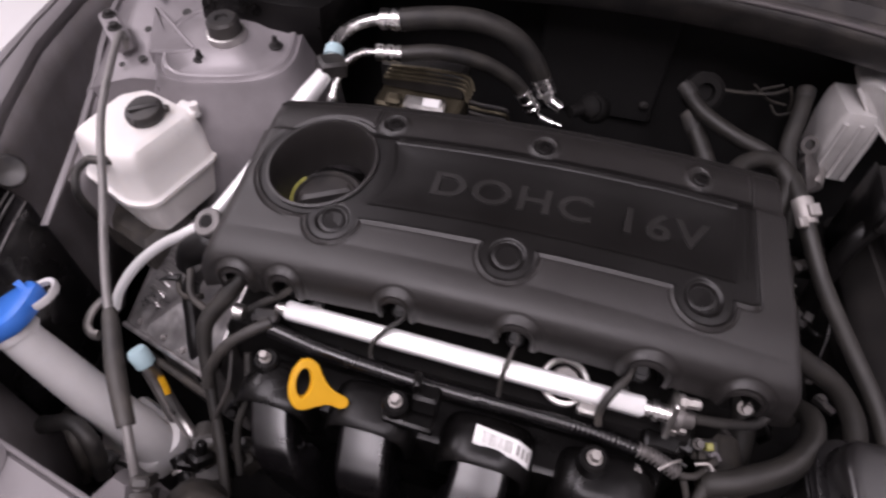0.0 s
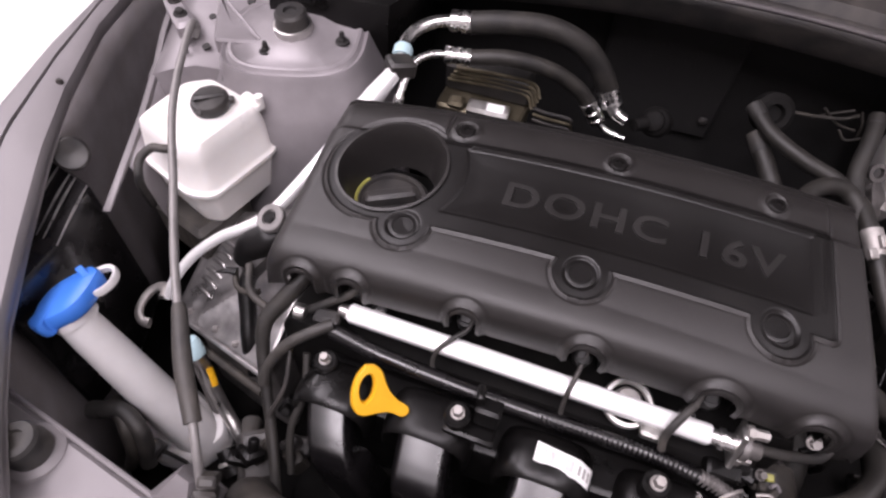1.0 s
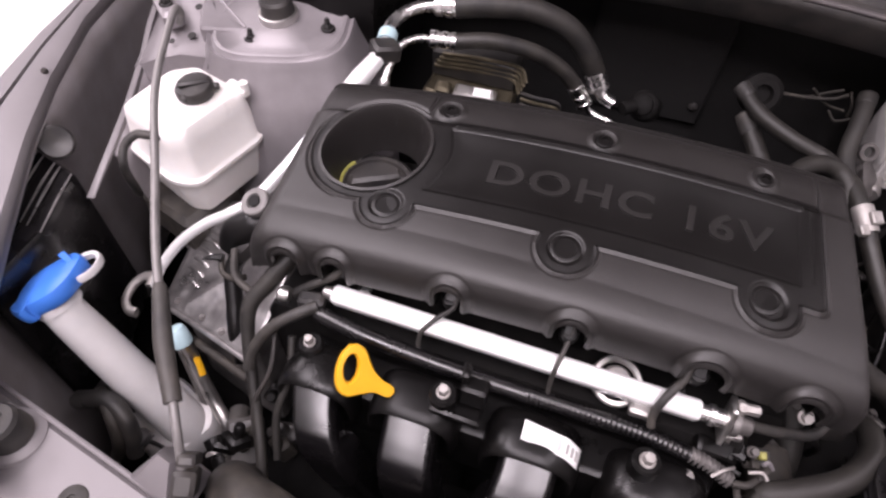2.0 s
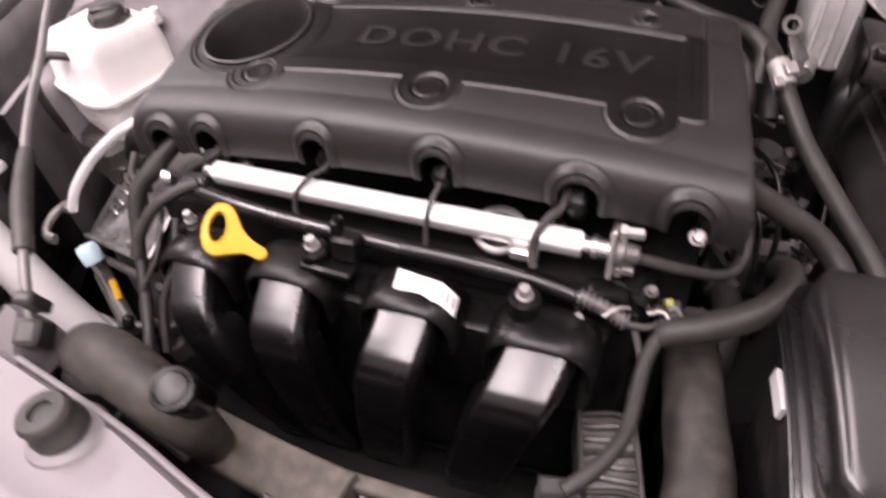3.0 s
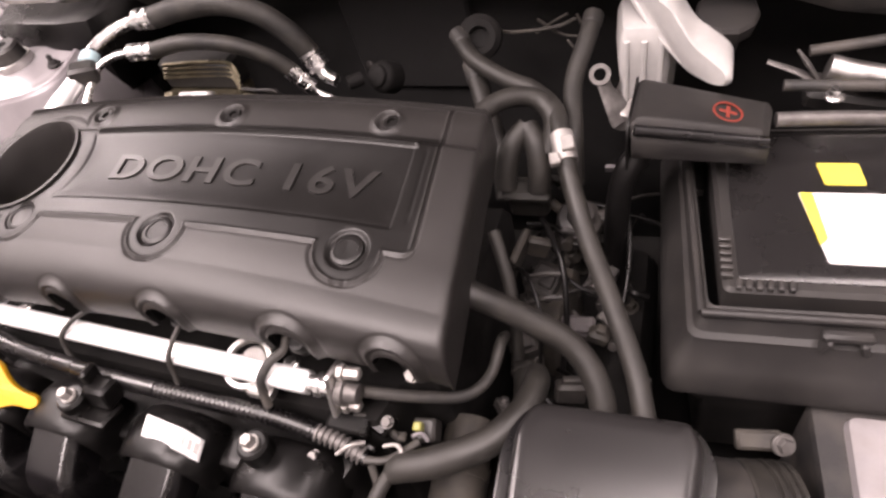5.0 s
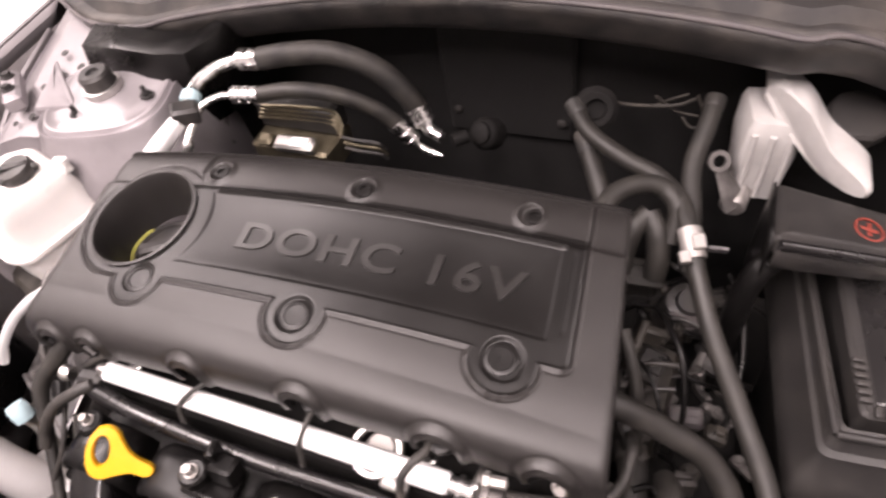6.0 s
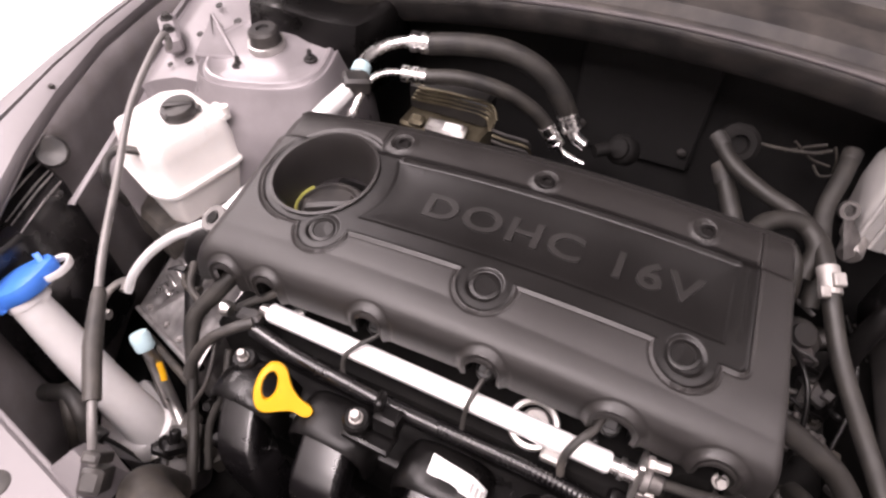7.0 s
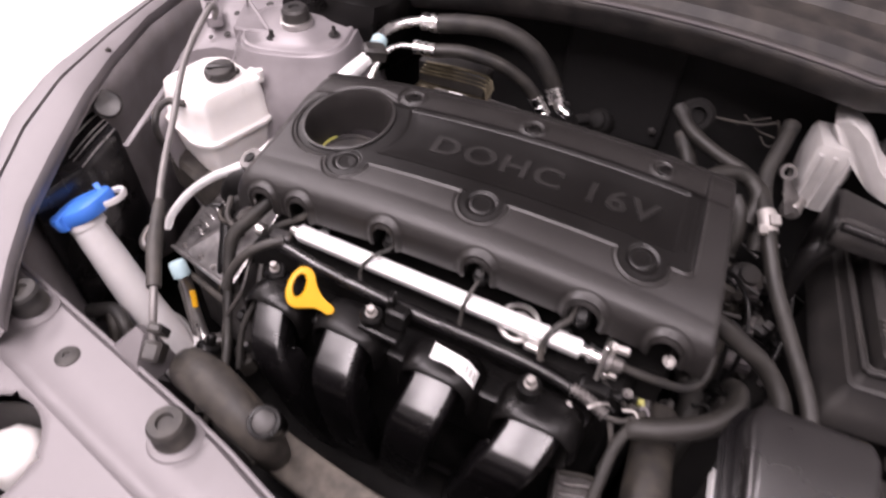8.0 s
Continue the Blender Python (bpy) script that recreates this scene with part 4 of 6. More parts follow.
# ---------------------------------------------------------------- coolant reservoir
res = thing("coolant_reservoir", "milky white plastic coolant reservoir with black cap", "reservoir", (-0.385, 0.075, 0.73))
POLY = [(-0.4425, 0.044), (-0.374, 0.018), (-0.350, 0.024), (-0.327, 0.100), (-0.333, 0.116), (-0.400, 0.134), (-0.428, 0.114)]
bm = B()
slab(bm, POLY, [(0.728, 0.016), (0.731, 0.010), (0.745, 0.0065), (0.774, 0.003), (0.7765, 0.0005), (0.7775, -0.0022), (0.7815, -0.0022), (0.7825, 0.0005), (0.785, 0.0025), (0.815, 0.006), (0.828, 0.0085), (0.8335, 0.014), (0.835, 0.022)], 0.010, 5,
     lambda x, y: 0.03 * (y - 0.06) - 0.03 * (x + 0.385))
part("tank", bm, WHITE, res)
bm = B()
CAPC = Vector((-0.373, 0.086, 0.831))
lathe(bm, [(0.0135, -0.004), (0.0135, 0.004), (0.0175, 0.0045), (0.0185, 0.0065), (0.0185, 0.0125), (0.0165, 0.0155), (0.0, 0.0165)], CAPC, (-0.05, -0.12, 1), 26)
for k in range(3):
    a = math.tau * k / 3 + 0.5
    block(bm, CAPC + Vector((0.0175 * math.cos(a), 0.0175 * math.sin(a), 0.010)), (0.008, 0.006, 0.008), euler(0, 0, math.degrees(a)), 0.002)
block(bm, CAPC + Vector((0, -0.001, 0.0165)), (0.030, 0.007, 0.005), euler(-6, 0, 35), 0.002)
part("cap", bm, BLACK, res, "black plastic screw cap")
bm = B()
block(bm, (-0.346, 0.112, 0.829), (0.026, 0.010, 0.012), euler(0, 0, -20), 0.003)
lathe(bm, [(0.0045, 0), (0.0045, 0.007), (0, 0.007)], (-0.337, 0.110, 0.833), seg=12)
part("mounting_ear", bm, WHITE, res)
bm = B()
tube(bm, [(-0.376, 0.036, 0.820), (-0.390, 0.026, 0.826), (-0.402, 0.023, 0.825), (-0.409, 0.012, 0.818), (-0.407, 0.001, 0.805), (-0.415, 0.006, 0.78), (-0.43, 0.02, 0.74)], 0.0042, seg=12)
part("overflow_hose", bm, RUBBER, res, "thin black overflow hose")
bm = B()
block(bm, (-0.395, 0.05, 0.705), (0.075, 0.07, 0.05), euler(0, 0, -18), 0.006)
solo("relay_housing", bm, DIRTY, "dusty dark housing below the reservoir", "housing")

# ---------------------------------------------------------------- prop rod
rod = thing("hood_prop_rod", "thin grey hood prop rod with a black grip sleeve", "prop rod", (-0.205, -0.225, 0.76))
ROD = [Vector(p) for p in ((-0.204, -0.226, 0.776), (-0.226, -0.187, 0.812), (-0.281, -0.108, 0.844), (-0.326, -0.034, 0.864), (-0.362, 0.031, 0.886), (-0.387, 0.104, 0.905))]
bm = B()
tube(bm, ROD + [Vector((-0.388, 0.114, 0.900)), Vector((-0.398, 0.120, 0.885))], 0.0034, seg=12)
part("rod", bm, ROD_GREY, rod, "grey metal rod")
bm = B()
tube(bm, [ROD[1], ROD[1].lerp(ROD[2], 0.4) + Vector((-0.001, -0.001, 0.001)), ROD[1].lerp(ROD[2], 0.78), ROD[1].lerp(ROD[2], 0.86)], [0.0064, 0.0070, 0.0058, 0.0042], seg=14)
part("sleeve", bm, RUBBER, rod, "black rubber grip sleeve")
bm = B()
block(bm, ROD[0] + Vector((0, 0.002, 0.0)), (0.016, 0.018, 0.026), euler(30, 10, 20), 0.003)
block(bm, ROD[0] + Vector((0.004, 0.012, 0.022)), (0.012, 0.008, 0.030), euler(25, 10, 20), 0.002)
part("clip", bm, BLACK, rod, "black plastic retaining clip")

# ---------------------------------------------------------------- washer filler
washer = thing("washer_filler", "grey plastic washer filler neck with blue cap", "washer filler", (-0.30, -0.15, 0.60))
NT, NB = Vector((-0.402, -0.127, 0.763)), Vector((-0.351, -0.136, 0.657))
bm = B()
tube(bm, [NT + Vector((0.001, 0.0, -0.004)), NT.lerp(NB, 0.1), NT.lerp(NB, 0.4), NB, (-0.330, -0.138, 0.612), (-0.318, -0.140, 0.580)], [0.0165, 0.0168, 0.0185, 0.0208, 0.0225, 0.0235], seg=26)
part("neck", bm, NECK, washer)
bm = B()
cn = Vector((-0.35, 0.0, 0.94)).normalized()
tip, back = Vector((-0.413, -0.153, 0.772)), Vector((-0.395, -0.088, 0.780))
cl = (back - tip)
cl = (cl - cn * cl.dot(cn)).normalized()
cs = cn.cross(cl).normalized()
ln = (back - tip).length
leaf = spline([Vector((u * ln, v, 0)) for u, v in ((0.0, -0.006), (0.0, 0.004), (0.07, 0.007), (0.13, 0.0085), (0.24, 0.0175), (0.42, 0.0240), (0.60, 0.0240), (0.76, 0.0185), (0.90, 0.0130), (1.0, 0.0070), (1.0, -0.0065), (0.90, -0.0125), (0.76, -0.0190), (0.58, -0.0240), (0.40, -0.0235), (0.24, -0.0170), (0.15, -0.0125), (0.10, -0.0150), (0.03, -0.0135), (0.0, -0.006))], 4)[:-1]
def leaf_ring(k, h):
    return [tip + cl * (0.5 * ln + (p.x - 0.5 * ln) * k) + cs * (p.y * k * 0.92) + cn * h for p in leaf]
loft(bm, [leaf_ring(0.90, -0.010), leaf_ring(0.97, -0.008), leaf_ring(1.0, -0.003), leaf_ring(1.0, 0.002), leaf_ring(0.95, 0.0055), leaf_ring(0.70, 0.0072), leaf_ring(0.35, 0.0078), leaf_ring(0.05, 0.008)])
cap = part("cap", bm, BLUE, washer, "blue snap-on cap with a pull tab")
bm = B()
block(bm, tip + cl * (0.86 * ln) + cn * 0.0075, (0.016, 0.006, 0.004), euler(0, 20, -18), 0.001)
part("hinge", bm, BLUE, cap)
bm = B()
ce = tip + cl * (0.92 * ln) + cs * -0.006 - cn * 0.004
lathe(bm, [(0.0130, -0.003), (0.0165, -0.004), (0.0175, 0.0), (0.0165, 0.003), (0.0130, 0.002), (0.0130, -0.003)], ce, cn, 24, caps=False)
part("hinge_ring", bm, NECK, washer, "pale plastic hinge ring")
bm = B()
tube(bm, [NT.lerp(NB, 0.06), NT + Vector((-0.002, 0.001, 0.004)), tip + cl * (0.5 * ln) - cn * 0.026], [0.0180, 0.0178, 0.0145], seg=22)
part("neck_mouth", bm, NECK, washer)
bm = B()
slab(bm, [(-0.362, -0.094), (-0.345, -0.098), (-0.299, -0.114), (-0.288, -0.134), (-0.306, -0.168), (-0.352, -0.178), (-0.385, -0.150)], [(0.572, 0.0), (0.588, 0.001), (0.597, 0.005), (0.600, 0.012)], 0.012, 4, lambda x, y: 0.12 * (y + 0.13))
part("tank_shoulder", bm, NECK, washer, "grey plastic shoulder of the washer tank")
# same pale plastic as the shoulder; its shade is put into the colour
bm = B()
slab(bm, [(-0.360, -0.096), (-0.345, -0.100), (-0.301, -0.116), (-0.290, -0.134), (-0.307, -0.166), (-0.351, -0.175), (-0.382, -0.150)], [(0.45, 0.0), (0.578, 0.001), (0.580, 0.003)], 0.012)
part("tank_body", bm, INNER, washer, "lower body of the washer tank, darkened for shade")

# ---------------------------------------------------------------- refrigerant lines
ac = thing("refrigerant_pipe", "bright aluminium air conditioning pipe with fittings", "pipe", (-0.25, 0.08, 0.72))
bm = B()
tube(bm, [(-0.217, 0.162, 0.863), (-0.226, 0.140, 0.853), (-0.235, 0.118, 0.843)], [0.0080, 0.0098, 0.0090], seg=16)
part("connector", bm, RAIL, ac)
bm = B()
tube(bm, [(-0.232, 0.124, 0.846), (-0.245, 0.092, 0.830), (-0.264, 0.048, 0.808), (-0.283, 0.014, 0.790), (-0.303, -0.002, 0.780), (-0.325, -0.012, 0.768), (-0.349, -0.028, 0.748), (-0.366, -0.046, 0.724), (-0.373, -0.056, 0.704)], [0.0064, 0.0064, 0.0062, 0.0058, 0.0054, 0.0052, 0.0050, 0.0048, 0.0046], seg=14)
part("tube", bm, RAIL, ac)
bm = B()
block(bm, (-0.213, 0.172, 0.866), (0.026, 0.022, 0.018), euler(0, 10, 40), 0.003)
part("block", bm, BLACK, ac, "black plastic clamp block")
bm = B()
tube(bm, [(-0.216, 0.182, 0.868), (-0.219, 0.200, 0.873), (-0.213, 0.222, 0.877), (-0.198, 0.236, 0.880), (-0.180, 0.241, 0.882)], 0.0064, seg=14)
part("elbow", bm, STEEL, ac, "bright bent tube")
bm = B()
lathe(bm, [(0.0090, 0), (0.0095, 0.002), (0.0095, 0.010), (0.0085, 0.012)], (-0.2165, 0.184, 0.868), (-0.15, 0.9, 0.25), 16)
part("service_cap", bm, PALE, ac, "pale cyan cap ring")
bm = B()
tube(bm, [(-0.206, 0.150, 0.848), (-0.206, 0.166, 0.857), (-0.204, 0.183, 0.865), (-0.192, 0.198, 0.868), (-0.178, 0.205, 0.867)], 0.0038, seg=12)
part("thin_tube", bm, STEEL, ac)
bm = B()
lathe(bm, [(0.0048, 0), (0.0055, 0.002), (0.0055, 0.012), (0.0045, 0.014)], (-0.207, 0.145, 0.838), (0.05, 0.5, 0.8), 14)
part("thin_fitting", bm, STEEL, ac)

def hose_with_ends(label, start, line, end, r, fit_r):
    t = thing("refrigerant_hose", label, "hose", line[len(line) // 2], group="refrigerant hoses")
    bm = B()
    tube(bm, line, r, seg=16, sub=10)
    part("hose", bm, ACHOSE, t)
    for pts in (start, end):
        bm = B()
        p = [Vector(q) for q in pts]
        ln = (p[1] - p[0]).length
        lathe(bm, [(fit_r * 0.8, 0), (fit_r, 0.001), (fit_r, ln * 0.30), (fit_r * 0.86, ln * 0.34), (fit_r * 0.86, ln * 0.44), (fit_r, ln * 0.48), (fit_r, ln * 0.66), (fit_r * 0.86, ln * 0.70), (fit_r * 0.86, ln * 0.78), (fit_r, ln * 0.82), (fit_r, ln * 0.98), (fit_r * 0.7, ln)], p[0], p[1] - p[0], 18)
        part("ferrule", bm, STEEL, t, "bright crimped ferrule")
    return t

hA = hose_with_ends("thick black rubber refrigerant hose arching to the firewall", [(-0.186, 0.240, 0.882), (-0.160, 0.244, 0.883)],
               [(-0.164, 0.243, 0.883), (-0.130, 0.247, 0.889), (-0.090, 0.254, 0.889), (-0.055, 0.261, 0.874), (-0.032, 0.265, 0.850), (-0.018, 0.266, 0.826)], [(-0.021, 0.266, 0.831), (-0.010, 0.262, 0.812)], 0.0112, 0.0110)
bm = B()
tube(bm, [(-0.011, 0.262, 0.814), (-0.004, 0.259, 0.806), (0.008, 0.256, 0.802)], 0.0065, seg=12)
part("end_tube", bm, STEEL, hA, "bright bent end tube")
hB = hose_with_ends("thin black rubber refrigerant hose arching to the firewall", [(-0.180, 0.205, 0.867), (-0.155, 0.212, 0.865)],
               [(-0.158, 0.211, 0.865), (-0.120, 0.221, 0.868), (-0.080, 0.233, 0.858), (-0.050, 0.243, 0.838), (-0.033, 0.248, 0.818)], [(-0.036, 0.247, 0.821), (-0.020, 0.250, 0.797)], 0.0080, 0.0085)
bm = B()
tube(bm, [(-0.021, 0.250, 0.799), (-0.014, 0.250, 0.791), (-0.004, 0.248, 0.788), (0.012, 0.245, 0.787)], 0.0035, seg=12)
part("end_tube", bm, STEEL, hB, "thin bright end tube")

boot = thing("line_boot", "black rubber boot where the refrigerant lines enter", "rubber boot", (0.036, 0.27, 0.79))
bm = B()
lathe(bm, [(0.017, -0.026), (0.017, -0.010), (0.0150, -0.005), (0.0120, -0.003), (0.0110, 0.001), (0.0080, 0.003), (0.003, 0.0035), (0, 0.0035)], (0.038, 0.282, 0.790), (-0.25, -0.75, 0.6), 24)
part("dome", bm, PIT, boot)
bm = B()
tube(bm, [(0.030, 0.268, 0.797), (0.018, 0.258, 0.797)], 0.0070, seg=14)
part("spigot", bm, PIT, boot)

# module on the firewall
mod = thing("firewall_module", "zinc plated control module with fins and a sticker", "module", (-0.14, 0.24, 0.77))
bm = B()
slab(bm, [(-0.188, 0.205), (-0.096, 0.202), (-0.092, 0.255), (-0.186, 0.258)], [(0.775, 0.002), (0.803, 0.0), (0.806, 0.003)], 0.006)
part("base", bm, ZINC, mod)
for k in range(4):
    bm = B()
    z = 0.822 + 0.0052 * k
    tube(bm, [(-0.182 + 0.003 * k, 0.228, z), (-0.13, 0.232, z + 0.001), (-0.098 + 0.002 * k, 0.232, z), (-0.088 + 0.002 * k, 0.226, z - 0.012)], 0.0019, seg=8)
    part("fin", bm, ZINC, mod)
bm = B()
block(bm, (-0.14, 0.244, 0.822), (0.092, 0.026, 0.034), bevel=0.004)
part("housing", bm, DARK, mod, "dark housing")
bm = B()
block(bm, (-0.130, 0.206, 0.812), (0.044, 0.016, 0.012), euler(15, 0, 3), 0.003)
part("connector", bm, ALU, mod)
bm = B()
block(bm, (-0.122, 0.2035, 0.8185), (0.018, 0.010, 0.0012), euler(18, 0, 3), 0.0004)
part("sticker", bm, PAPER, mod, "small white sticker")
bm = B()
block(bm, (-0.165, 0.207, 0.812), (0.016, 0.014, 0.010), euler(15, 0, 3), 0.003)
part("terminal", bm, ZINC, mod)
for k in range(3):
    bm = B()
    tube(bm, [(-0.086, 0.226, 0.812 - 0.007 * k), (-0.07, 0.224, 0.812 - 0.007 * k), (-0.048, 0.226, 0.810 - 0.007 * k), (-0.044, 0.232, 0.797 - 0.006 * k)], 0.0018, seg=8)
    part("wire", bm, ZINC if k == 1 else BLACK, mod)

# ---------------------------------------------------------------- heater hoses on the other side
def hose(label, pts, r, mat=None, name="coolant_hose", clamps=()):
    t = thing(name, label, "hose", pts[len(pts) // 2], group="coolant hoses")
    bm = B()
    tube(bm, pts, r, seg=16, sub=10)
    part("tube", bm, mat or HOSE, t)
    for k in clamps:
        a, b = Vector(pts[k]), Vector(pts[k + 1])
        bm = B()
        tube(bm, [a.lerp(b, 0.2), a.lerp(b, 0.5)], r * 1.12, seg=16)
        block(bm, a.lerp(b, 0.35) + Vector((0, -0.3 * r, 1.2 * r)), (0.006, 0.008, 0.005), euler(20, 0, 30), 0.001)
        part("clamp", bm, OILED, t, "thin metal spring clamp")
    if not clamps:
        a, b = Vector(pts[0]), Vector(pts[1])
        bm = B()
        tube(bm, [a, a.lerp(b, 0.35), a.lerp(b, 0.42)], [r * 1.10, r * 1.10, r * 1.01], seg=16)
        part("cuff", bm, RUBBER, t, "thickened rubber end")
    return t

hose("dusty black heater hose running to the thermostat", [(0.128, 0.300, 0.826), (0.150, 0.272, 0.818), (0.185, 0.250, 0.812), (0.215, 0.238, 0.808), (0.238, 0.214, 0.806), (0.247, 0.190, 0.802), (0.258, 0.160, 0.790), (0.276, 0.120, 0.770), (0.302, 0.072, 0.752), (0.326, 0.024, 0.738), (0.338, -0.01, 0.725)], 0.0078)
hose("dusty black heater hose looping to the engine", [(0.178, 0.130, 0.80), (0.176, 0.165, 0.812), (0.184, 0.196, 0.818), (0.202, 0.214, 0.818), (0.222, 0.220, 0.812), (0.237, 0.208, 0.802), (0.236, 0.19, 0.78)], 0.0085, clamps=(0,))
hose("dusty black heater hose behind the bracket", [(0.142, 0.290, 0.80), (0.165, 0.245, 0.782), (0.185, 0.21, 0.76), (0.195, 0.18, 0.73)], 0.0095)
hose("dusty black hose from the firewall beside the brake reservoir", [(0.252, 0.330, 0.826), (0.249, 0.305, 0.815), (0.243, 0.268, 0.795), (0.250, 0.225, 0.775), (0.256, 0.19, 0.745)], 0.0085)
hose("thick dusty black coolant hose from the engine", [(0.196, 0.030, 0.800), (0.222, 0.026, 0.792), (0.254, 0.026, 0.774), (0.285, 0.021, 0.756), (0.306, 0.002, 0.737), (0.314, -0.03, 0.712), (0.314, -0.06, 0.68)], 0.0093, clamps=(0,))
hose("thick dusty black hose low beside the engine", [(0.235, 0.06, 0.66), (0.245, 0.02, 0.66), (0.24, -0.02, 0.64), (0.225, -0.05, 0.60)], 0.013)
outlet = thing("coolant_outlet", "dusty black coolant outlet with two hose necks", "coolant outlet", (0.215, 0.175, 0.75))
bm = B()
block(bm, (0.215, 0.174, 0.748), (0.046, 0.020, 0.012), euler(10, 0, 4), 0.004)
block(bm, (0.215, 0.186, 0.730), (0.036, 0.026, 0.036), euler(10, 0, 4), 0.006)
part("body", bm, HOSE, outlet)
for x in (0.200, 0.229):
    bm = B()
    tube(bm, [(x, 0.172, 0.752), (x, 0.180, 0.768), (x * 0.7 + 0.0645, 0.192, 0.786), (0.215, 0.205, 0.796)], [0.0095, 0.0100, 0.0098, 0.0090], seg=16)
    part("hose_neck", bm, HOSE, outlet)
clampt = thing("hose_clamp", "pale metal hose clamp on the heater hose", "hose clamp", (0.248, 0.186, 0.80))
bm = B()
tube(bm, [(0.2480, 0.188, 0.8020), (0.2515, 0.178, 0.7985), (0.2560, 0.166, 0.7930)], 0.0094, seg=18)
part("band", bm, CAST, clampt)
bm = B()
block(bm, (0.256, 0.172, 0.8075), (0.010, 0.012, 0.006), euler(20, 0, 20), 0.001)
block(bm, (0.248, 0.160, 0.800), (0.008, 0.010, 0.008), euler(20, 0, 20), 0.001)
part("ears", bm, CAST, clampt)

# pipe and port on the firewall
bm = B()
tube(bm, [(0.140, 0.335, 0.815), (0.17, 0.325, 0.812), (0.215, 0.322, 0.818), (0.235, 0.33, 0.822)], 0.0018, seg=8)
solo("brake_pipe", bm, DIRTY, "thin metal brake pipe along the firewall", "pipe")
bm = B()
lathe(bm, [(0.018, 0), (0.021, 0.004), (0.021, 0.016), (0.016, 0.02), (0.010, 0.02), (0.009, 0.012), (0, 0.012)], (0.147, 0.312, 0.814), (0.15, -0.75, 0.5), 24)
solo("heater_port", bm, PIT, "black round heater port on the firewall", "port")

# ---------------------------------------------------------------- battery
bat = thing("battery", "black car battery with white and yellow labels", "battery", (0.49, 0.15, 0.60))
def bat_out(e=0.0):
    return [(0.377 - e, 0.075 - e), (0.620 + e, 0.096 - e), (0.605 + e, 0.266 + e), (0.359 - e, 0.243 + e)]
BZ = 0.770
bm = B()
slab(bm, bat_out(), [(0.60, 0.003), (0.745, 0.003), (0.747, 0.0), (BZ - 0.003, 0.0), (BZ, 0.003)], 0.006)
part("case", bm, TRAY, bat)
bm = B()
slab(bm, [(0.386, 0.085), (0.612, 0.104), (0.602, 0.258), (0.370, 0.238)], [(BZ - 0.002, 0), (BZ + 0.0008, 0), (BZ + 0.0015, 0.001)], 0.004)
lid = part("lid", bm, LID, bat)
def bat_patch(name, mat, poly, z, parent, label):
    bm = B()
    slab(bm, poly, [(z, 0), (z + 0.0006, 0.0002)], 0.002, 2)
    return part(name, bm, mat, parent, label)
wl = bat_patch("label", PAPER, [(0.4230, 0.171), (0.545, 0.180), (0.550, 0.114), (0.4400, 0.1055)], BZ + 0.0017, bat, "large white label")
bat_patch("warning_label", YPAPER, [(0.4236, 0.1702), (0.4325, 0.1708), (0.4405, 0.1270), (0.4355, 0.1200)], BZ + 0.0025, wl, "yellow strip of the label")
bat_patch("small_label", YPAPER, [(0.436, 0.204), (0.464, 0.206), (0.468, 0.183), (0.441, 0.181)], BZ + 0.0017, bat, "small yellow label")
for k in range(6):
    bm = B()
    block(bm, (0.386 + 0.0064 * k, 0.0790 + 0.0006 * k, BZ + 0.002), (0.0036, 0.008, 0.005), bevel=0.0008)
    part("lid_tooth", bm, BLACK, bat)
for k in range(6):
    bm = B()
    block(bm, (0.3785 - 0.0006 * k, 0.0860 + 0.0064 * k, BZ + 0.002), (0.008, 0.0036, 0.005), bevel=0.0008)
    part("lid_tooth", bm, BLACK, bat)

tray = thing("battery_box", "black plastic box round the battery", "battery box", (0.49, 0.15, 0.55))
bm = B()
def box_out(e):
    return [(0.367 - 0.75 * e, 0.066 - 1.2 * e), (0.630 + e, 0.090 - 1.2 * e), (0.615 + e, 0.275 + e), (0.343 - 0.75 * e, 0.250 + e)]
loft(bm, [[Vector((p.x, p.y, z)) for p in rounded(box_out(e), r, 5)] for z, e, r in ((0.50, -0.02, 0.01), (0.694, -0.012, 0.01), (0.6955, 0.026, 0.012), (0.6985, 0.029, 0.012), (0.704, 0.029, 0.012), (0.722, 0.022, 0.011), (0.737, 0.012, 0.010), (0.7405, 0.0115, 0.010), (0.7420, 0.007, 0.009), (0.750, 0.003, 0.008), (0.7565, 0.0005, 0.008), (0.7575, -0.003, 0.007), (0.745, -0.0045, 0.007), (0.62, -0.005, 0.007))], caps=False)
part("wall", bm, TRAY, tray)
bm = B()
tube(bm, [(0.365, 0.063, 0.7575), (0.45, 0.0705, 0.7575), (0.54, 0.079, 0.7575), (0.632, 0.088, 0.7575)], 0.0032, seg=10)
tube(bm, [(0.365, 0.063, 0.7575), (0.353, 0.155, 0.7575), (0.341, 0.248, 0.7575)], 0.0030, seg=10)
part("rim", bm, TRAY, tray, "rounded rim")
bm = B()
block(bm, (0.453, 0.0625, 0.752), (0.030, 0.007, 0.008), euler(0, 0, 5), 0.002)
block(bm, (0.442, 0.0600, 0.744), (0.005, 0.009, 0.014), euler(0, 20, 5), 0.002)
block(bm, (0.464, 0.0620, 0.744), (0.005, 0.009, 0.014), euler(0, -20, 5), 0.002)
part("catch", bm, TRAY, tray, "notched catch")

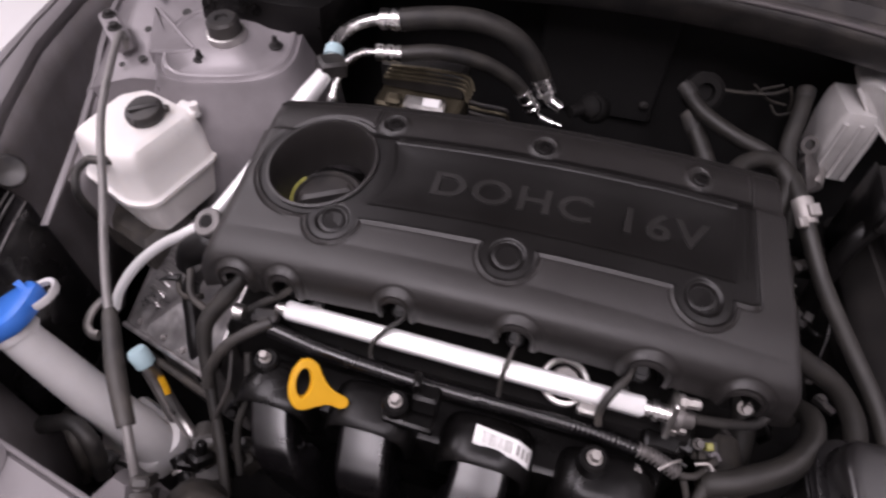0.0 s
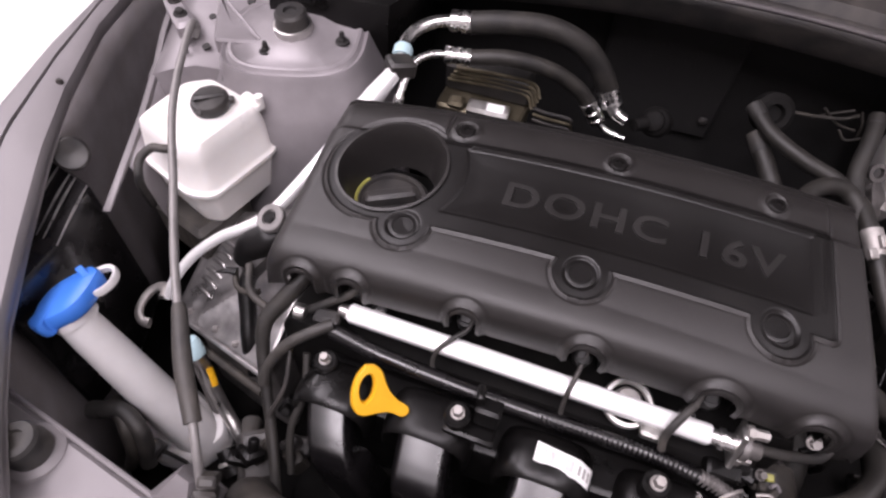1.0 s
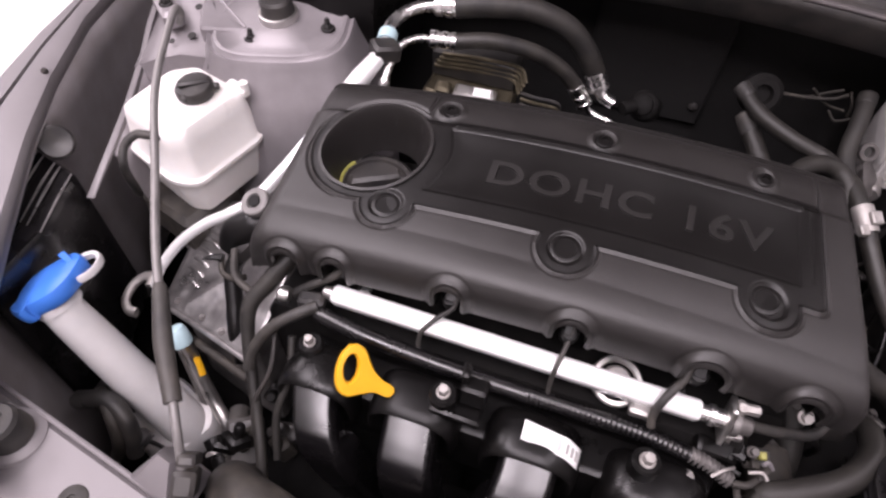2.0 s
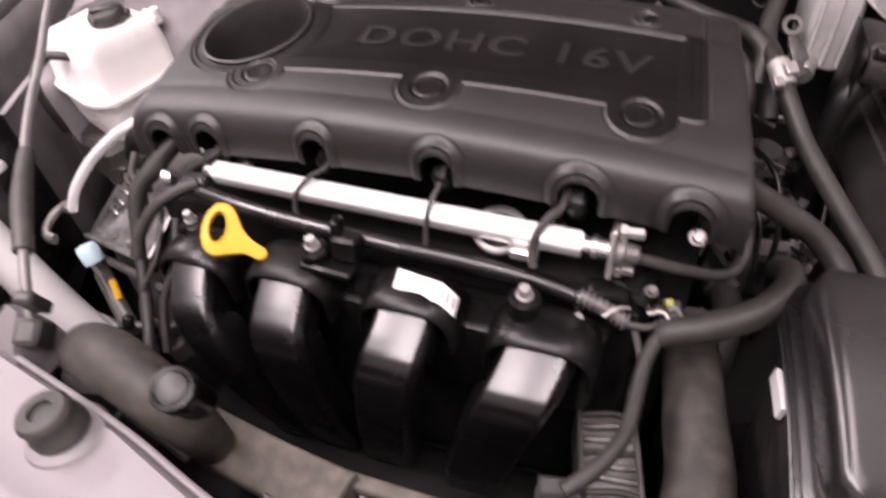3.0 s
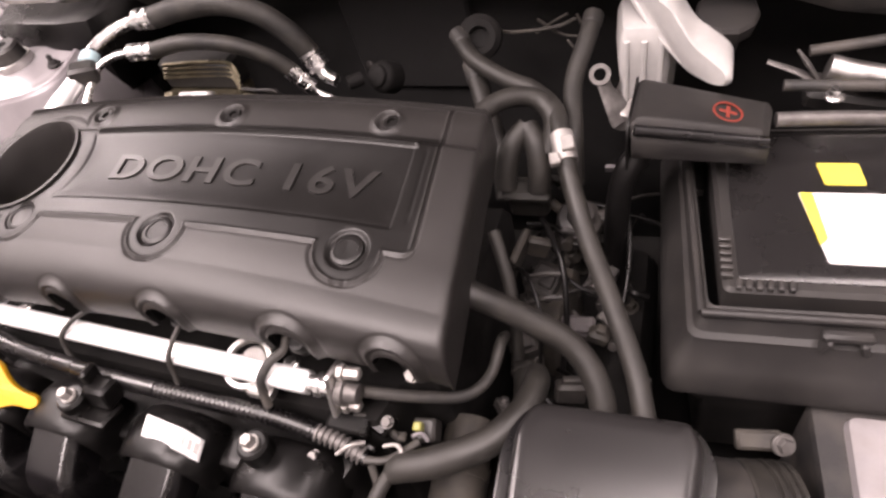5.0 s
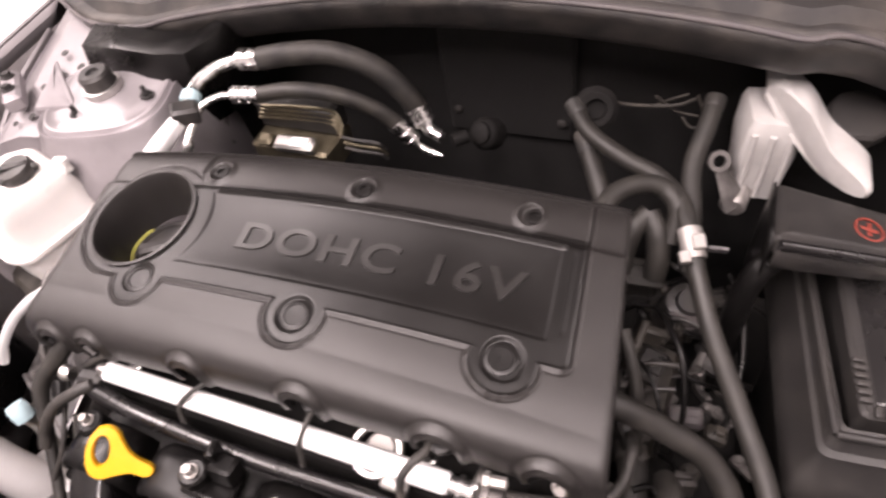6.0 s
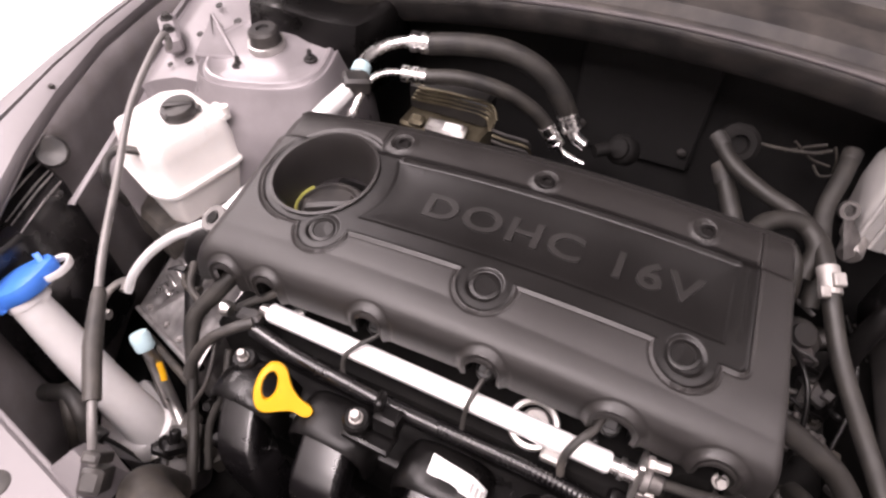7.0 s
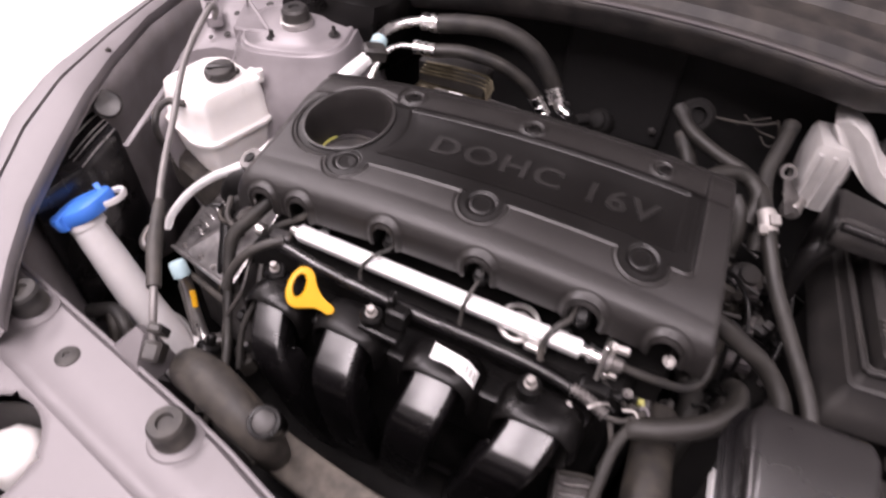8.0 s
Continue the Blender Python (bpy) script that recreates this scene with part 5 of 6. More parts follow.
term = thing("terminal_cover", "black battery terminal cover with a red plus sign", "terminal cover", (0.355, 0.20, 0.77))
bm = B()
slab(bm, [(0.303, 0.160), (0.398, 0.184), (0.403, 0.234), (0.302, 0.224)], [(0.822, 0.0), (0.831, 0.0), (0.8345, 0.0015), (0.8385, 0.005), (0.8395, 0.008)], 0.006, 4, lambda x, y: -0.28 * (x - 0.31) - 0.10 * (y - 0.165))
part("cover", bm, TRAY, term)
bm = B()
rows = []
for dy, dz in ((0.0, 0.0), (-0.0035, -0.006), (-0.004, -0.014), (-0.002, -0.025)):
    rows.append([(0.306 + 0.093 * f, 0.1605 + 0.023 * f + dy, 0.8325 - 0.0255 * f + dz * (1 - 0.25 * f)) for f in (0, 0.25, 0.5, 0.75, 1.0)])
rows.append([(x, y + 0.012, z) for x, y, z in rows[-1]])
sheet(bm, rows)
flap = part("front_flap", bm, TRAY, term, "black front flap")
thick(flap, 0.002)
bm = B()
sheet(bm, [[(0.3035, 0.160 + 0.063 * f, z) for f in (0, 0.33, 0.66, 1)] for z in (0.8335, 0.815, 0.780, 0.735)])
thick(part("side_flap", bm, MATTE, term, "black side of the cover"), 0.002)
bm = B()
tube(bm, [(0.307, 0.1595, 0.8330), (0.350, 0.1705, 0.8212), (0.397, 0.1825, 0.8078)], 0.0042, seg=12)
part("rolled_edge", bm, GLOSS, term, "rounded shiny front edge")
bm = B()
cm = Vector((0.369, 0.200, 0.8200))
tn = Vector((0.28, 0, 1)).normalized()
lathe(bm, [(0.0110, 0.0), (0.0110, 0.0008), (0.0094, 0.0008), (0.0094, 0.0)], cm, tn, 28, caps=False)
block(bm, cm + tn * 0.0005, (0.013, 0.003, 0.0008), euler(0, 15.6, 0), 0.0003)
block(bm, cm + tn * 0.0006, (0.003, 0.013, 0.0008), euler(0, 15.6, 0), 0.0003)
part("plus_mark", bm, RED, term, "red plus sign in a ring")
bm = B()
tube(bm, [(0.312, 0.176, 0.80), (0.300, 0.165, 0.78), (0.296, 0.155, 0.73), (0.30, 0.14, 0.66)], 0.010, seg=12)
part("cable", bm, MATTE, term, "thick black battery cable")
hold = thing("hold_down", "black metal hold-down bar across the battery", "hold-down bar", (0.48, 0.235, 0.77))
bm = B()
tube(bm, [(0.405, 0.225, 0.795), (0.45, 0.232, 0.793), (0.52, 0.240, 0.789), (0.60, 0.248, 0.786)], 0.006, seg=10)
part("bar", bm, OILED, hold)
for x in (0.445, 0.505):
    bm = B()
    hexbolt(bm, (x, 0.252, 0.797), 0.005, 0.008)
    part("nut", bm, STEEL, hold)
# wiper linkage and pipes beyond the battery
bm = B()
tube(bm, [(0.442, 0.287, 0.800), (0.47, 0.285, 0.794), (0.54, 0.285, 0.782), (0.62, 0.285, 0.770)], 0.0105, seg=16)
solo("wiper_tube", bm, ALU, "shiny metal tube beyond the battery", "tube")
for k, (a, b) in enumerate((((0.41, 0.262, 0.80), (0.60, 0.268, 0.79)), ((0.43, 0.31, 0.80), (0.60, 0.33, 0.81)))):
    bm = B()
    tube(bm, [a, Vector(a).lerp(Vector(b), 0.5) + Vector((0, 0, 0.004)), b], 0.005, seg=10)
    solo("cable", bm, RUBBER, "black cable behind the battery", "cable", group="cables")

arm = thing("wiper_linkage", "bright bent bracket of the wiper linkage", "wiper linkage", (0.43, 0.285, 0.80))
bm = B()
tube(bm, [(0.398, 0.290, 0.803), (0.418, 0.287, 0.797), (0.428, 0.286, 0.792), (0.436, 0.285, 0.786)], [0.0030, 0.0040, 0.0048, 0.0030], seg=10, flat=0.5)
part("link", bm, OILED, arm)
bm = B()
tube(bm, [(0.418, 0.286, 0.816), (0.427, 0.286, 0.804), (0.437, 0.286, 0.790)], [0.0020, 0.0044, 0.0026], seg=10, flat=0.5)
part("crank", bm, OILED, arm)
bm = B()
block(bm, (0.470, 0.292, 0.770), (0.080, 0.030, 0.018), euler(8, 8, 0), 0.004)
part("motor_bracket", bm, BLACK, arm, "black motor bracket")

# ---------------------------------------------------------------- brake fluid reservoir
brk = thing("brake_reservoir", "white plastic brake fluid reservoir with black cap", "reservoir", (0.32, 0.31, 0.77))
bm = B()
slab(bm, [(0.270, 0.340), (0.280, 0.284), (0.322, 0.284), (0.330, 0.345)], [(0.750, 0.004), (0.770, 0.003), (0.800, 0.0), (0.828, 0.001), (0.836, 0.004)], 0.008)
part("tank", bm, TANK, brk)
for x in (0.2865, 0.301, 0.3155):
    bm = B()
    tube(bm, [(x, 0.2835, 0.756), (x, 0.2830, 0.790), (x, 0.2838, 0.826)], 0.0026, seg=8)
    part("rib", bm, TANK, brk)
bm = B()
SIDE = [Vector((x, z)) for x, z in ((0.285, 0.852), (0.327, 0.819), (0.341, 0.812), (0.358, 0.812), (0.371, 0.819), (0.370, 0.832), (0.340, 0.839), (0.322, 0.858), (0.298, 0.866))]
SIDE = rounded(SIDE, 0.006, 3)
mid = sum(SIDE, Vector((0, 0))) / len(SIDE)
loft(bm, [[Vector((mid.x + (q.x - mid.x) * k, y + 0.9 * (0.335 - q.x) * f, mid.y + (q.y - mid.y) * k)) for q in SIDE] for y, k, f in ((0.262, 0.86, 1.0), (0.2635, 0.94, 1.0), (0.267, 1.0, 1.0), (0.300, 1.0, 1.0), (0.304, 0.94, 1.0))])
part("filler_body", bm, TANK, brk, "slanted white upper chamber")
bm = B()
tube(bm, [Vector((q.x, 0.2665 + 0.9 * (0.335 - q.x), q.y)) for q in (Vector((0.288, 0.851)), Vector((0.306, 0.833)), Vector((0.327, 0.820)), Vector((0.341, 0.8135)), Vector((0.357, 0.8135)))], 0.0022, seg=8)
part("seam", bm, TANK, brk)
bm = B()
lathe(bm, [(0.016, -0.03), (0.016, -0.004), (0.021, -0.003), (0.0250, 0.0), (0.0255, 0.004), (0.0255, 0.012), (0.023, 0.015), (0, 0.016)], (0.362, 0.318, 0.822), (0.1, -0.25, 1), 11)
part("cap", bm, TRAY, brk, "black faceted screw cap", sharp=20)
master = thing("master_cylinder", "cast metal master cylinder below the brake reservoir", "cylinder", (0.285, 0.29, 0.74))
bm = B()
lathe(bm, [(0.0, 0), (0.010, 0.0), (0.012, 0.003), (0.012, 0.03), (0.016, 0.032), (0.016, 0.08)], (0.284, 0.268, 0.752), (0.15, 0.95, 0.1), 22)
part("bore", bm, CAST, master)
bm = B()
lathe(bm, [(0.0055, -0.003), (0.0095, -0.003), (0.010, 0), (0.0095, 0.003), (0.0055, 0.003), (0.0055, -0.003)], (0.264, 0.281, 0.795), (0.2, -0.75, 0.6), 22, caps=False)
tube(bm, [(0.2675, 0.279, 0.7875), (0.272, 0.276, 0.779), (0.279, 0.273, 0.768), (0.286, 0.270, 0.754)], [0.0075, 0.0085, 0.0125, 0.0135], seg=14, flat=0.3)
part("lifting_hook", bm, OILED, master, "grey metal hook with a round eye")

# ---------------------------------------------------------------- air cleaner
airbox = thing("air_cleaner", "black plastic air cleaner box with a satin lid", "air cleaner", (0.31, -0.11, 0.55))
AP = [(0.271, -0.034), (0.366, -0.022), (0.377, -0.040), (0.373, -0.126), (0.331, -0.183), (0.284, -0.190), (0.272, -0.178), (0.262, -0.056)]
def box_top(x, y):
    return -0.13 * (x - 0.31) - 0.02 * (y + 0.1)
def lid_top(x, y):
    return box_top(x, y) - 1.5 * max(0.0, -y - 0.06) ** 2
bm = B()
slab(bm, AP, [(0.757, 0.0030), (0.762, 0.0034), (0.774, 0.0046), (0.7810, 0.0056), (0.7842, 0.0068), (0.7860, 0.0090), (0.7868, 0.0118)], 0.016, 7, lid_top)
part("lid", bm, LID, airbox, "satin black lid with rounded edges")
bm = B()
slab(bm, AP, [(0.742, -0.002), (0.7435, -0.0058), (0.7460, -0.0062), (0.7472, -0.0040), (0.7490, -0.0040), (0.7502, -0.0062), (0.7525, -0.0062), (0.7537, -0.0030), (0.7555, -0.0026), (0.7565, -0.0042), (0.7590, -0.0042), (0.7605, 0.0030)], 0.014, 6, lid_top)
part("seam", bm, GLOSS, airbox, "doubled sealing flange")
bm = B()
slab(bm, AP, [(0.56, 0.016), (0.70, 0.006), (0.746, 0.002)], 0.012, 6, box_top)
part("base", bm, BLACK, airbox)
bm = B()
block(bm, (0.2676, -0.088, 0.712), (0.004, 0.032, 0.013), euler(0, 5, 4.7), 0.0006)
part("side_label", bm, PAPER, airbox, "small white label")
duct = thing("intake_duct", "black ribbed rubber intake duct with a clamp", "intake duct", (0.42, -0.045, 0.68))
DUCT_AT, DUCT_AX = Vector((0.391, -0.058, 0.705)), Vector((1, 0.22, -0.16)).normalized()
bm = B()
lathe(bm, [(0.0405, -0.036), (0.0410, -0.002), (0.0405, 0.006), (0.0385, 0.007), (0.0385, 0.012)], DUCT_AT, DUCT_AX, 40, caps=False)
part("spout", bm, BLACK, duct)
bm = B()
lathe(bm, [(0.0390, 0.008), (0.0412, 0.009), (0.0412, 0.019), (0.0398, 0.0200), (0.0398, 0.0215), (0.0418, 0.0222), (0.0418, 0.0245), (0.0398, 0.0252), (0.0398, 0.0275), (0.0418, 0.0282), (0.0418, 0.0305), (0.0395, 0.0312), (0.0395, 0.0328), (0.0415, 0.0336), (0.0415, 0.0360), (0.0385, 0.0375), (0.026, 0.0390), (0.0, 0.0395)], DUCT_AT, DUCT_AX, 40, caps=False)
part("bellows", bm, HOSE, duct)
bm = B()
lathe(bm, [(0.0390, 0.0075), (0.0402, 0.008), (0.0402, 0.0105), (0.0390, 0.011)], DUCT_AT, DUCT_AX, 40, caps=False)
band = part("clamp_band", bm, RUBBER, duct, "dark clamp band")
bm = B()
block(bm, (0.403, -0.014, 0.741), (0.026, 0.012, 0.010), euler(30, 0, 10), 0.002)
part("clamp_lug", bm, DIRTY, band, "dusty clamp lug")
bm = B()
hexbolt(bm, (0.416, -0.016, 0.745), 0.0048, 0.006, (0.3, -0.6, 0.7))
part("clamp_screw", bm, OILED, band, "dull metal screw")

fuse = thing("fuse_box", "dark fuse box with a grey lid beside the battery", "fuse box", (0.52, -0.02, 0.60))
bm = B()
slab(bm, [(0.440, 0.046), (0.62, 0.060), (0.62, -0.14), (0.455, -0.13)], [(0.58, 0.0), (0.690, 0.0), (0.694, 0.003)], 0.008)
part("case", bm, BLACK, fuse)
bm = B()
slab(bm, [(0.461, 0.036), (0.62, 0.050), (0.62, -0.13), (0.470, -0.12)], [(0.693, 0.0), (0.701, 0.002), (0.703, 0.006)], 0.008)
part("lid", bm, APRON, fuse, "light grey lid")

# ---------------------------------------------------------------- between engine and air cleaner
vac = thing("vacuum_hose", "black hose bending beside the air cleaner into a thin line", "hose", (0.19, -0.09, 0.74))
bm = B()
tube(bm, [(0.262, 0.006, 0.735), (0.266, -0.010, 0.750), (0.262, -0.034, 0.755), (0.245, -0.058, 0.753), (0.215, -0.076, 0.749), (0.194, -0.084, 0.746), (0.186, -0.088, 0.742)], [0.0085, 0.0090, 0.0095, 0.0100, 0.0105, 0.0095, 0.0075], seg=16)
part("thick_end", bm, HOSE, vac)
bm = B()
tube(bm, [(0.192, -0.082, 0.746), (0.184, -0.092, 0.742), (0.179, -0.112, 0.738), (0.177, -0.140, 0.735), (0.174, -0.162, 0.734), (0.162, -0.186, 0.733), (0.146, -0.203, 0.728)], 0.0050, seg=14)
part("thin_line", bm, HOSE, vac)
bm = B()
block(bm, (0.146, -0.206, 0.708), (0.030, 0.024, 0.024), euler(8, 0, 12), 0.004)
block(bm, (0.140, -0.200, 0.722), (0.018, 0.012, 0.008), euler(10, 0, 12), 0.002)
plug_end = part("end_plug", bm, DARK, vac, "grimy black plug")
bm = B()
lathe(bm, [(0.003, 0), (0.0042, 0.001), (0.0042, 0.006), (0.003, 0.007)], (0.162, -0.204, 0.716), (0.5, -0.3, 0.8), 12)
part("stud", bm, PRIMER, plug_end, "pale stud")
duct2 = thing("air_duct", "dusty grey plastic duct beside the engine", "duct", (0.22, -0.11, 0.6))
bm = B()
tube(bm, [(0.212, -0.02, 0.69), (0.216, -0.06, 0.688), (0.222, -0.11, 0.684), (0.228, -0.150, 0.680), (0.222, -0.190, 0.676), (0.200, -0.222, 0.672), (0.165, -0.240, 0.674), (0.120, -0.246, 0.680)], [0.018, 0.0205, 0.022, 0.0225, 0.0225, 0.0215, 0.019, 0.016], seg=20, flat=0.85)
part("body", bm, DIRTY, duct2)
bm = B()
tube(bm, [(0.2155, -0.055, 0.688), (0.2165, -0.064, 0.6878)], 0.0212, seg=20, flat=0.85)
part("band", bm, DIRTY, duct2)
fins = thing("finned_module", "dusty ribbed metal module low beside the manifold", "module", (0.165, -0.11, 0.55))
turn = euler(4, 0, 13)
mc = Vector((0.170, -0.122, 0.612))
bm = B()
block(bm, mc, (0.046, 0.074, 0.05), turn, 0.004)
part("body", bm, OILED, fins)
bm = B()
for dx in (-0.021, 0.021):
    block(bm, mc + turn @ Vector((dx, 0, 0.027)), (0.0035, 0.070, 0.010), turn, 0.0012)
part("rim", bm, OILED, fins)
for k in range(7):
    bm = B()
    y = 0.031 - 0.0102 * k
    tube(bm, [mc + turn @ Vector((x, y + 0.0012 * math.sin(3 * x * 100 + k), 0.0275 + dz)) for x, dz in ((-0.019, -0.002), (-0.010, 0.0008), (0.004, 0.0), (0.019, -0.002))], 0.0027, seg=8)
    part("fin", bm, OILED if k % 3 else DIRTY, fins)
conn = thing("yellow_connector", "small lime yellow connector lock on a black plug", "connector", (0.192, -0.047, 0.71))
bm = B()
block(bm, (0.192, -0.046, 0.720), (0.016, 0.016, 0.022), euler(20, 0, 10), 0.002)
part("plug", bm, BLACK, conn)
bm = B()
block(bm, (0.190, -0.050, 0.7335), (0.006, 0.006, 0.014), euler(20, 0, 10), 0.001)
part("lock", bm, LIME, conn, "lime yellow lock")

# ---------------------------------------------------------------- radiator top
rad = thing("radiator", "dusty radiator with its top tank and upper hose", "radiator", (0.05, -0.24, 0.5))
bm = B()
slab(bm, [(-0.18, -0.222), (0.28, -0.222), (0.28, -0.262), (-0.18, -0.258)], [(0.46, 0), (0.562, 0), (0.574, 0.004), (0.578, 0.010)], 0.008)
part("top_tank", bm, PIT, rad)
bm = B()
tube(bm, [(-0.196, -0.196, 0.690), (-0.190, -0.206, 0.730), (-0.172, -0.217, 0.760), (-0.138, -0.226, 0.772), (-0.104, -0.234, 0.766), (-0.084, -0.237, 0.746), (-0.086, -0.230, 0.702)], [0.017, 0.0185, 0.0195, 0.0198, 0.0188, 0.0165, 0.0135], seg=20)
part("upper_hose", bm, DIRTY, rad, "thick dusty rubber hose")
bm = B()
lathe(bm, [(0.0115, -0.045), (0.012, -0.012), (0.0132, -0.010), (0.0132, 0.002), (0.0122, 0.004), (0.0098, 0.0045), (0.0092, 0.0035), (0, 0.005)], (-0.069, -0.242, 0.797), (0.25, -0.35, 1), 26)
part("cap", bm, MATTE, rad, "black radiator cap")
bm = B()
lathe(bm, [(0.0088, 0.003), (0.0088, 0.0052), (0.007, 0.0060), (0, 0.0064)], (-0.069, -0.242, 0.797), (0.25, -0.35, 1), 22)
part("cap_disc", bm, TRAY, rad, "grey centre of the cap")
def flat_bar(pts, w0, w1, h0, h1):
    bm = B()
    line = frames(spline(pts, 6))
    loops = []
    for k, (p, side, up, t) in enumerate(line):
        f = k / (len(line) - 1)
        w, h = w0 + (w1 - w0) * f, h0 + (h1 - h0) * f
        loops.append([p + side * q.x + up * q.y for q in rounded([(-w / 2, -h / 2), (w / 2, -h / 2), (w / 2, h / 2 * 0.6), (w / 4, h / 2), (-w / 2, h / 2)], 0.003, 3)])
    loft(bm, loops)
    return bm
part("cross_bar", flat_bar([(-0.125, -0.218, 0.693), (-0.05, -0.230, 0.694), (0.012, -0.237, 0.694)], 0.036, 0.037, 0.018, 0.016), DUSTY, rad, "dusty plastic cross bar")
part("cross_bar", flat_bar([(0.010, -0.224, 0.698), (0.060, -0.2235, 0.698), (0.107, -0.223, 0.697), (0.155, -0.226, 0.694)], 0.011, 0.010, 0.010, 0.009), DUSTY, rad, "narrow dusty cross bar")
part("shelf", flat_bar([(0.006, -0.258, 0.670), (0.07, -0.262, 0.668), (0.15, -0.258, 0.664)], 0.064, 0.060, 0.010, 0.010), DIRTY, rad, "grimy shelf below the cross bar")
bm = B()
block(bm, (-0.118, -0.226, 0.696), (0.074, 0.026, 0.022), euler(0, 2, -7), 0.004)
block(bm, (-0.126, -0.238, 0.704), (0.060, 0.006, 0.006), euler(0, 2, -14), 0.002)
part("joint", bm, DIRTY, rad, "dark joint block")
bm = B()
tube(bm, [(-0.036, -0.2500, 0.700), (-0.010, -0.2535, 0.699), (0.016, -0.2560, 0.698)], 0.0020, seg=8, flat=0.6)
part("beam_lip", bm, OILED, rad, "worn pale lower edge of the beam")
bm = B()
block(bm, (0.014, -0.238, 0.695), (0.0022, 0.036, 0.024), euler(10, 0, -12), 0.001)
part("end_plate", bm, DUSTY, rad)
for a, b in (((0.070, -0.241, 0.700), (0.108, -0.236, 0.699)), ((0.110, -0.224, 0.700), (0.113, -0.254, 0.692)), ((0.074, -0.230, 0.699), (0.108, -0.228, 0.698))):
    bm = B()
    tube(bm, [a, b], 0.0026, seg=8)
    part("wire_frame", bm, OILED, rad, "thin dusty metal rod")
bm = B()
tube(bm, [(-0.160, -0.240, 0.712), (-0.150, -0.222, 0.720), (-0.138, -0.205, 0.720), (-0.130, -0.198, 0.710)], 0.0030, seg=8)
part("clip_wire", bm, DIRTY, rad)
chips = random.Random(71)
for k in range(30):
    f = chips.random()
    bm = B()
    block(bm, (0.022 + 0.080 * f, -0.230 - 0.012 * chips.random(), 0.694 - 0.010 * chips.random()), (chips.uniform(0.004, 0.013), chips.uniform(0.003, 0.008), chips.uniform(0.003, 0.007)), euler(chips.uniform(-30, 30), chips.uniform(-30, 30), chips.uniform(0, 180)), 0.001)
    part("debris", bm, (OILED, DUSTY, PRIMER, BLACK, DIRTY)[k % 5], rad)
bm = B()
lathe(bm, [(0.0, 0), (0.018, 0.0), (0.020, 0.003), (0.020, 0.05), (0.016, 0.054), (0.0, 0.055)], (-0.022, -0.268, 0.640), (0.1, 0.1, 1), 20)
part("drain_pot", bm, INNER, rad, "dusty cylinder below the pipe")


# ---------------------------------------------------------------- left end of the engine
timing = thing("timing_cover", "stained cast aluminium timing cover at the engine end", "engine casting", (-0.29, -0.04, 0.60))
bm = B()
slab(bm, [(-0.372, -0.048), (-0.285, -0.080), (-0.235, -0.095), (-0.235, 0.02), (-0.300, 0.05), (-0.375, 0.04)], [(0.52, 0), (0.645, 0.003), (0.652, 0.006), (0.654, 0.012)], 0.01, 4, lambda x, y: 0.45 * (x + 0.378) + 0.34 * (y + 0.053))
part("casting", bm, OILED, timing)
def plate_at(x, y, h=0.0):
    """A place on the sloping shield at the engine's end."""
    return Vector((x, y, 0.665 + 0.472 * (x + 0.378) + 0.344 * (y + 0.053) + h))


def plate_low(x):
    return -0.053 - 0.357 * (x + 0.378)


bm = B()
rows = []
for j in range(31):
    row = []
    for i in range(33):
        x = -0.384 + 0.146 * i / 32
        y = 0.060 + (plate_low(x) - 0.060) * j / 30
        fold = 0.006 * max(0.0, 1 - abs(y + 0.046 - 0.66 * (x + 0.327)) / 0.016) if x > -0.345 else 0.0
        pit = 0.004 * max(0.0, 1 - Vector((x + 0.352, y + 0.040)).length / 0.012)
        row.append(plate_at(x, y, fold - pit + 0.0022 * noise.noise(Vector((x * 24, y * 24, 1.7)))))
    rows.append(row)
sheet(bm, rows)
thick(part("heat_shield", bm, FOIL, timing, "pressed grey metal shield", sharp=20), 0.0008)
for k in range(6):
    c = Vector((-0.357 + 0.0014 * k, -0.028 + 0.0102 * k))
    bm = B()
    tube(bm, [plate_at(c.x + u * 0.013, c.y - u * 0.006, 0.0006 + h) for u, h in ((-1.0, -0.003), (-0.6, 0.0008), (0.0, 0.0018), (0.6, 0.0008), (1.0, -0.003))], 0.0029, seg=10)
    part("shield_rib", bm, FOIL, timing)
bm = B()
tube(bm, [plate_at(x, plate_low(x) - 0.001, 0.0008) for x in (-0.383, -0.350, -0.320, -0.290, -0.262, -0.238)], 0.0030, seg=10)
part("shield_edge", bm, FOIL, timing, "rolled edge of the shield")
bm = B()
tube(bm, [plate_at(x, plate_low(x) - 0.011, -0.006) for x in (-0.340, -0.310, -0.280, -0.255, -0.235)], 0.0040, seg=10)
part("lower_edge", bm, DIRTY, timing, "dark lower edge of the casting")
for x, y in ((-0.362, -0.050), (-0.318, -0.066), (-0.286, -0.078)):
    bm = B()
    hexbolt(bm, plate_at(x, y), 0.0026, 0.0035)
    part("bolt", bm, OILED, timing)
valve = thing("service_port", "metal service port with a pale cyan cap", "service port", (-0.322, -0.094, 0.68))
bm = B()
tube(bm, [(-0.326, -0.093, 0.684), (-0.325, -0.092, 0.660), (-0.316, -0.101, 0.635), (-0.300, -0.113, 0.610), (-0.285, -0.123, 0.598), (-0.278, -0.128, 0.588), (-0.276, -0.130, 0.56)], 0.0068, seg=14)
part("tube", bm, ALU, valve)
bm = B()
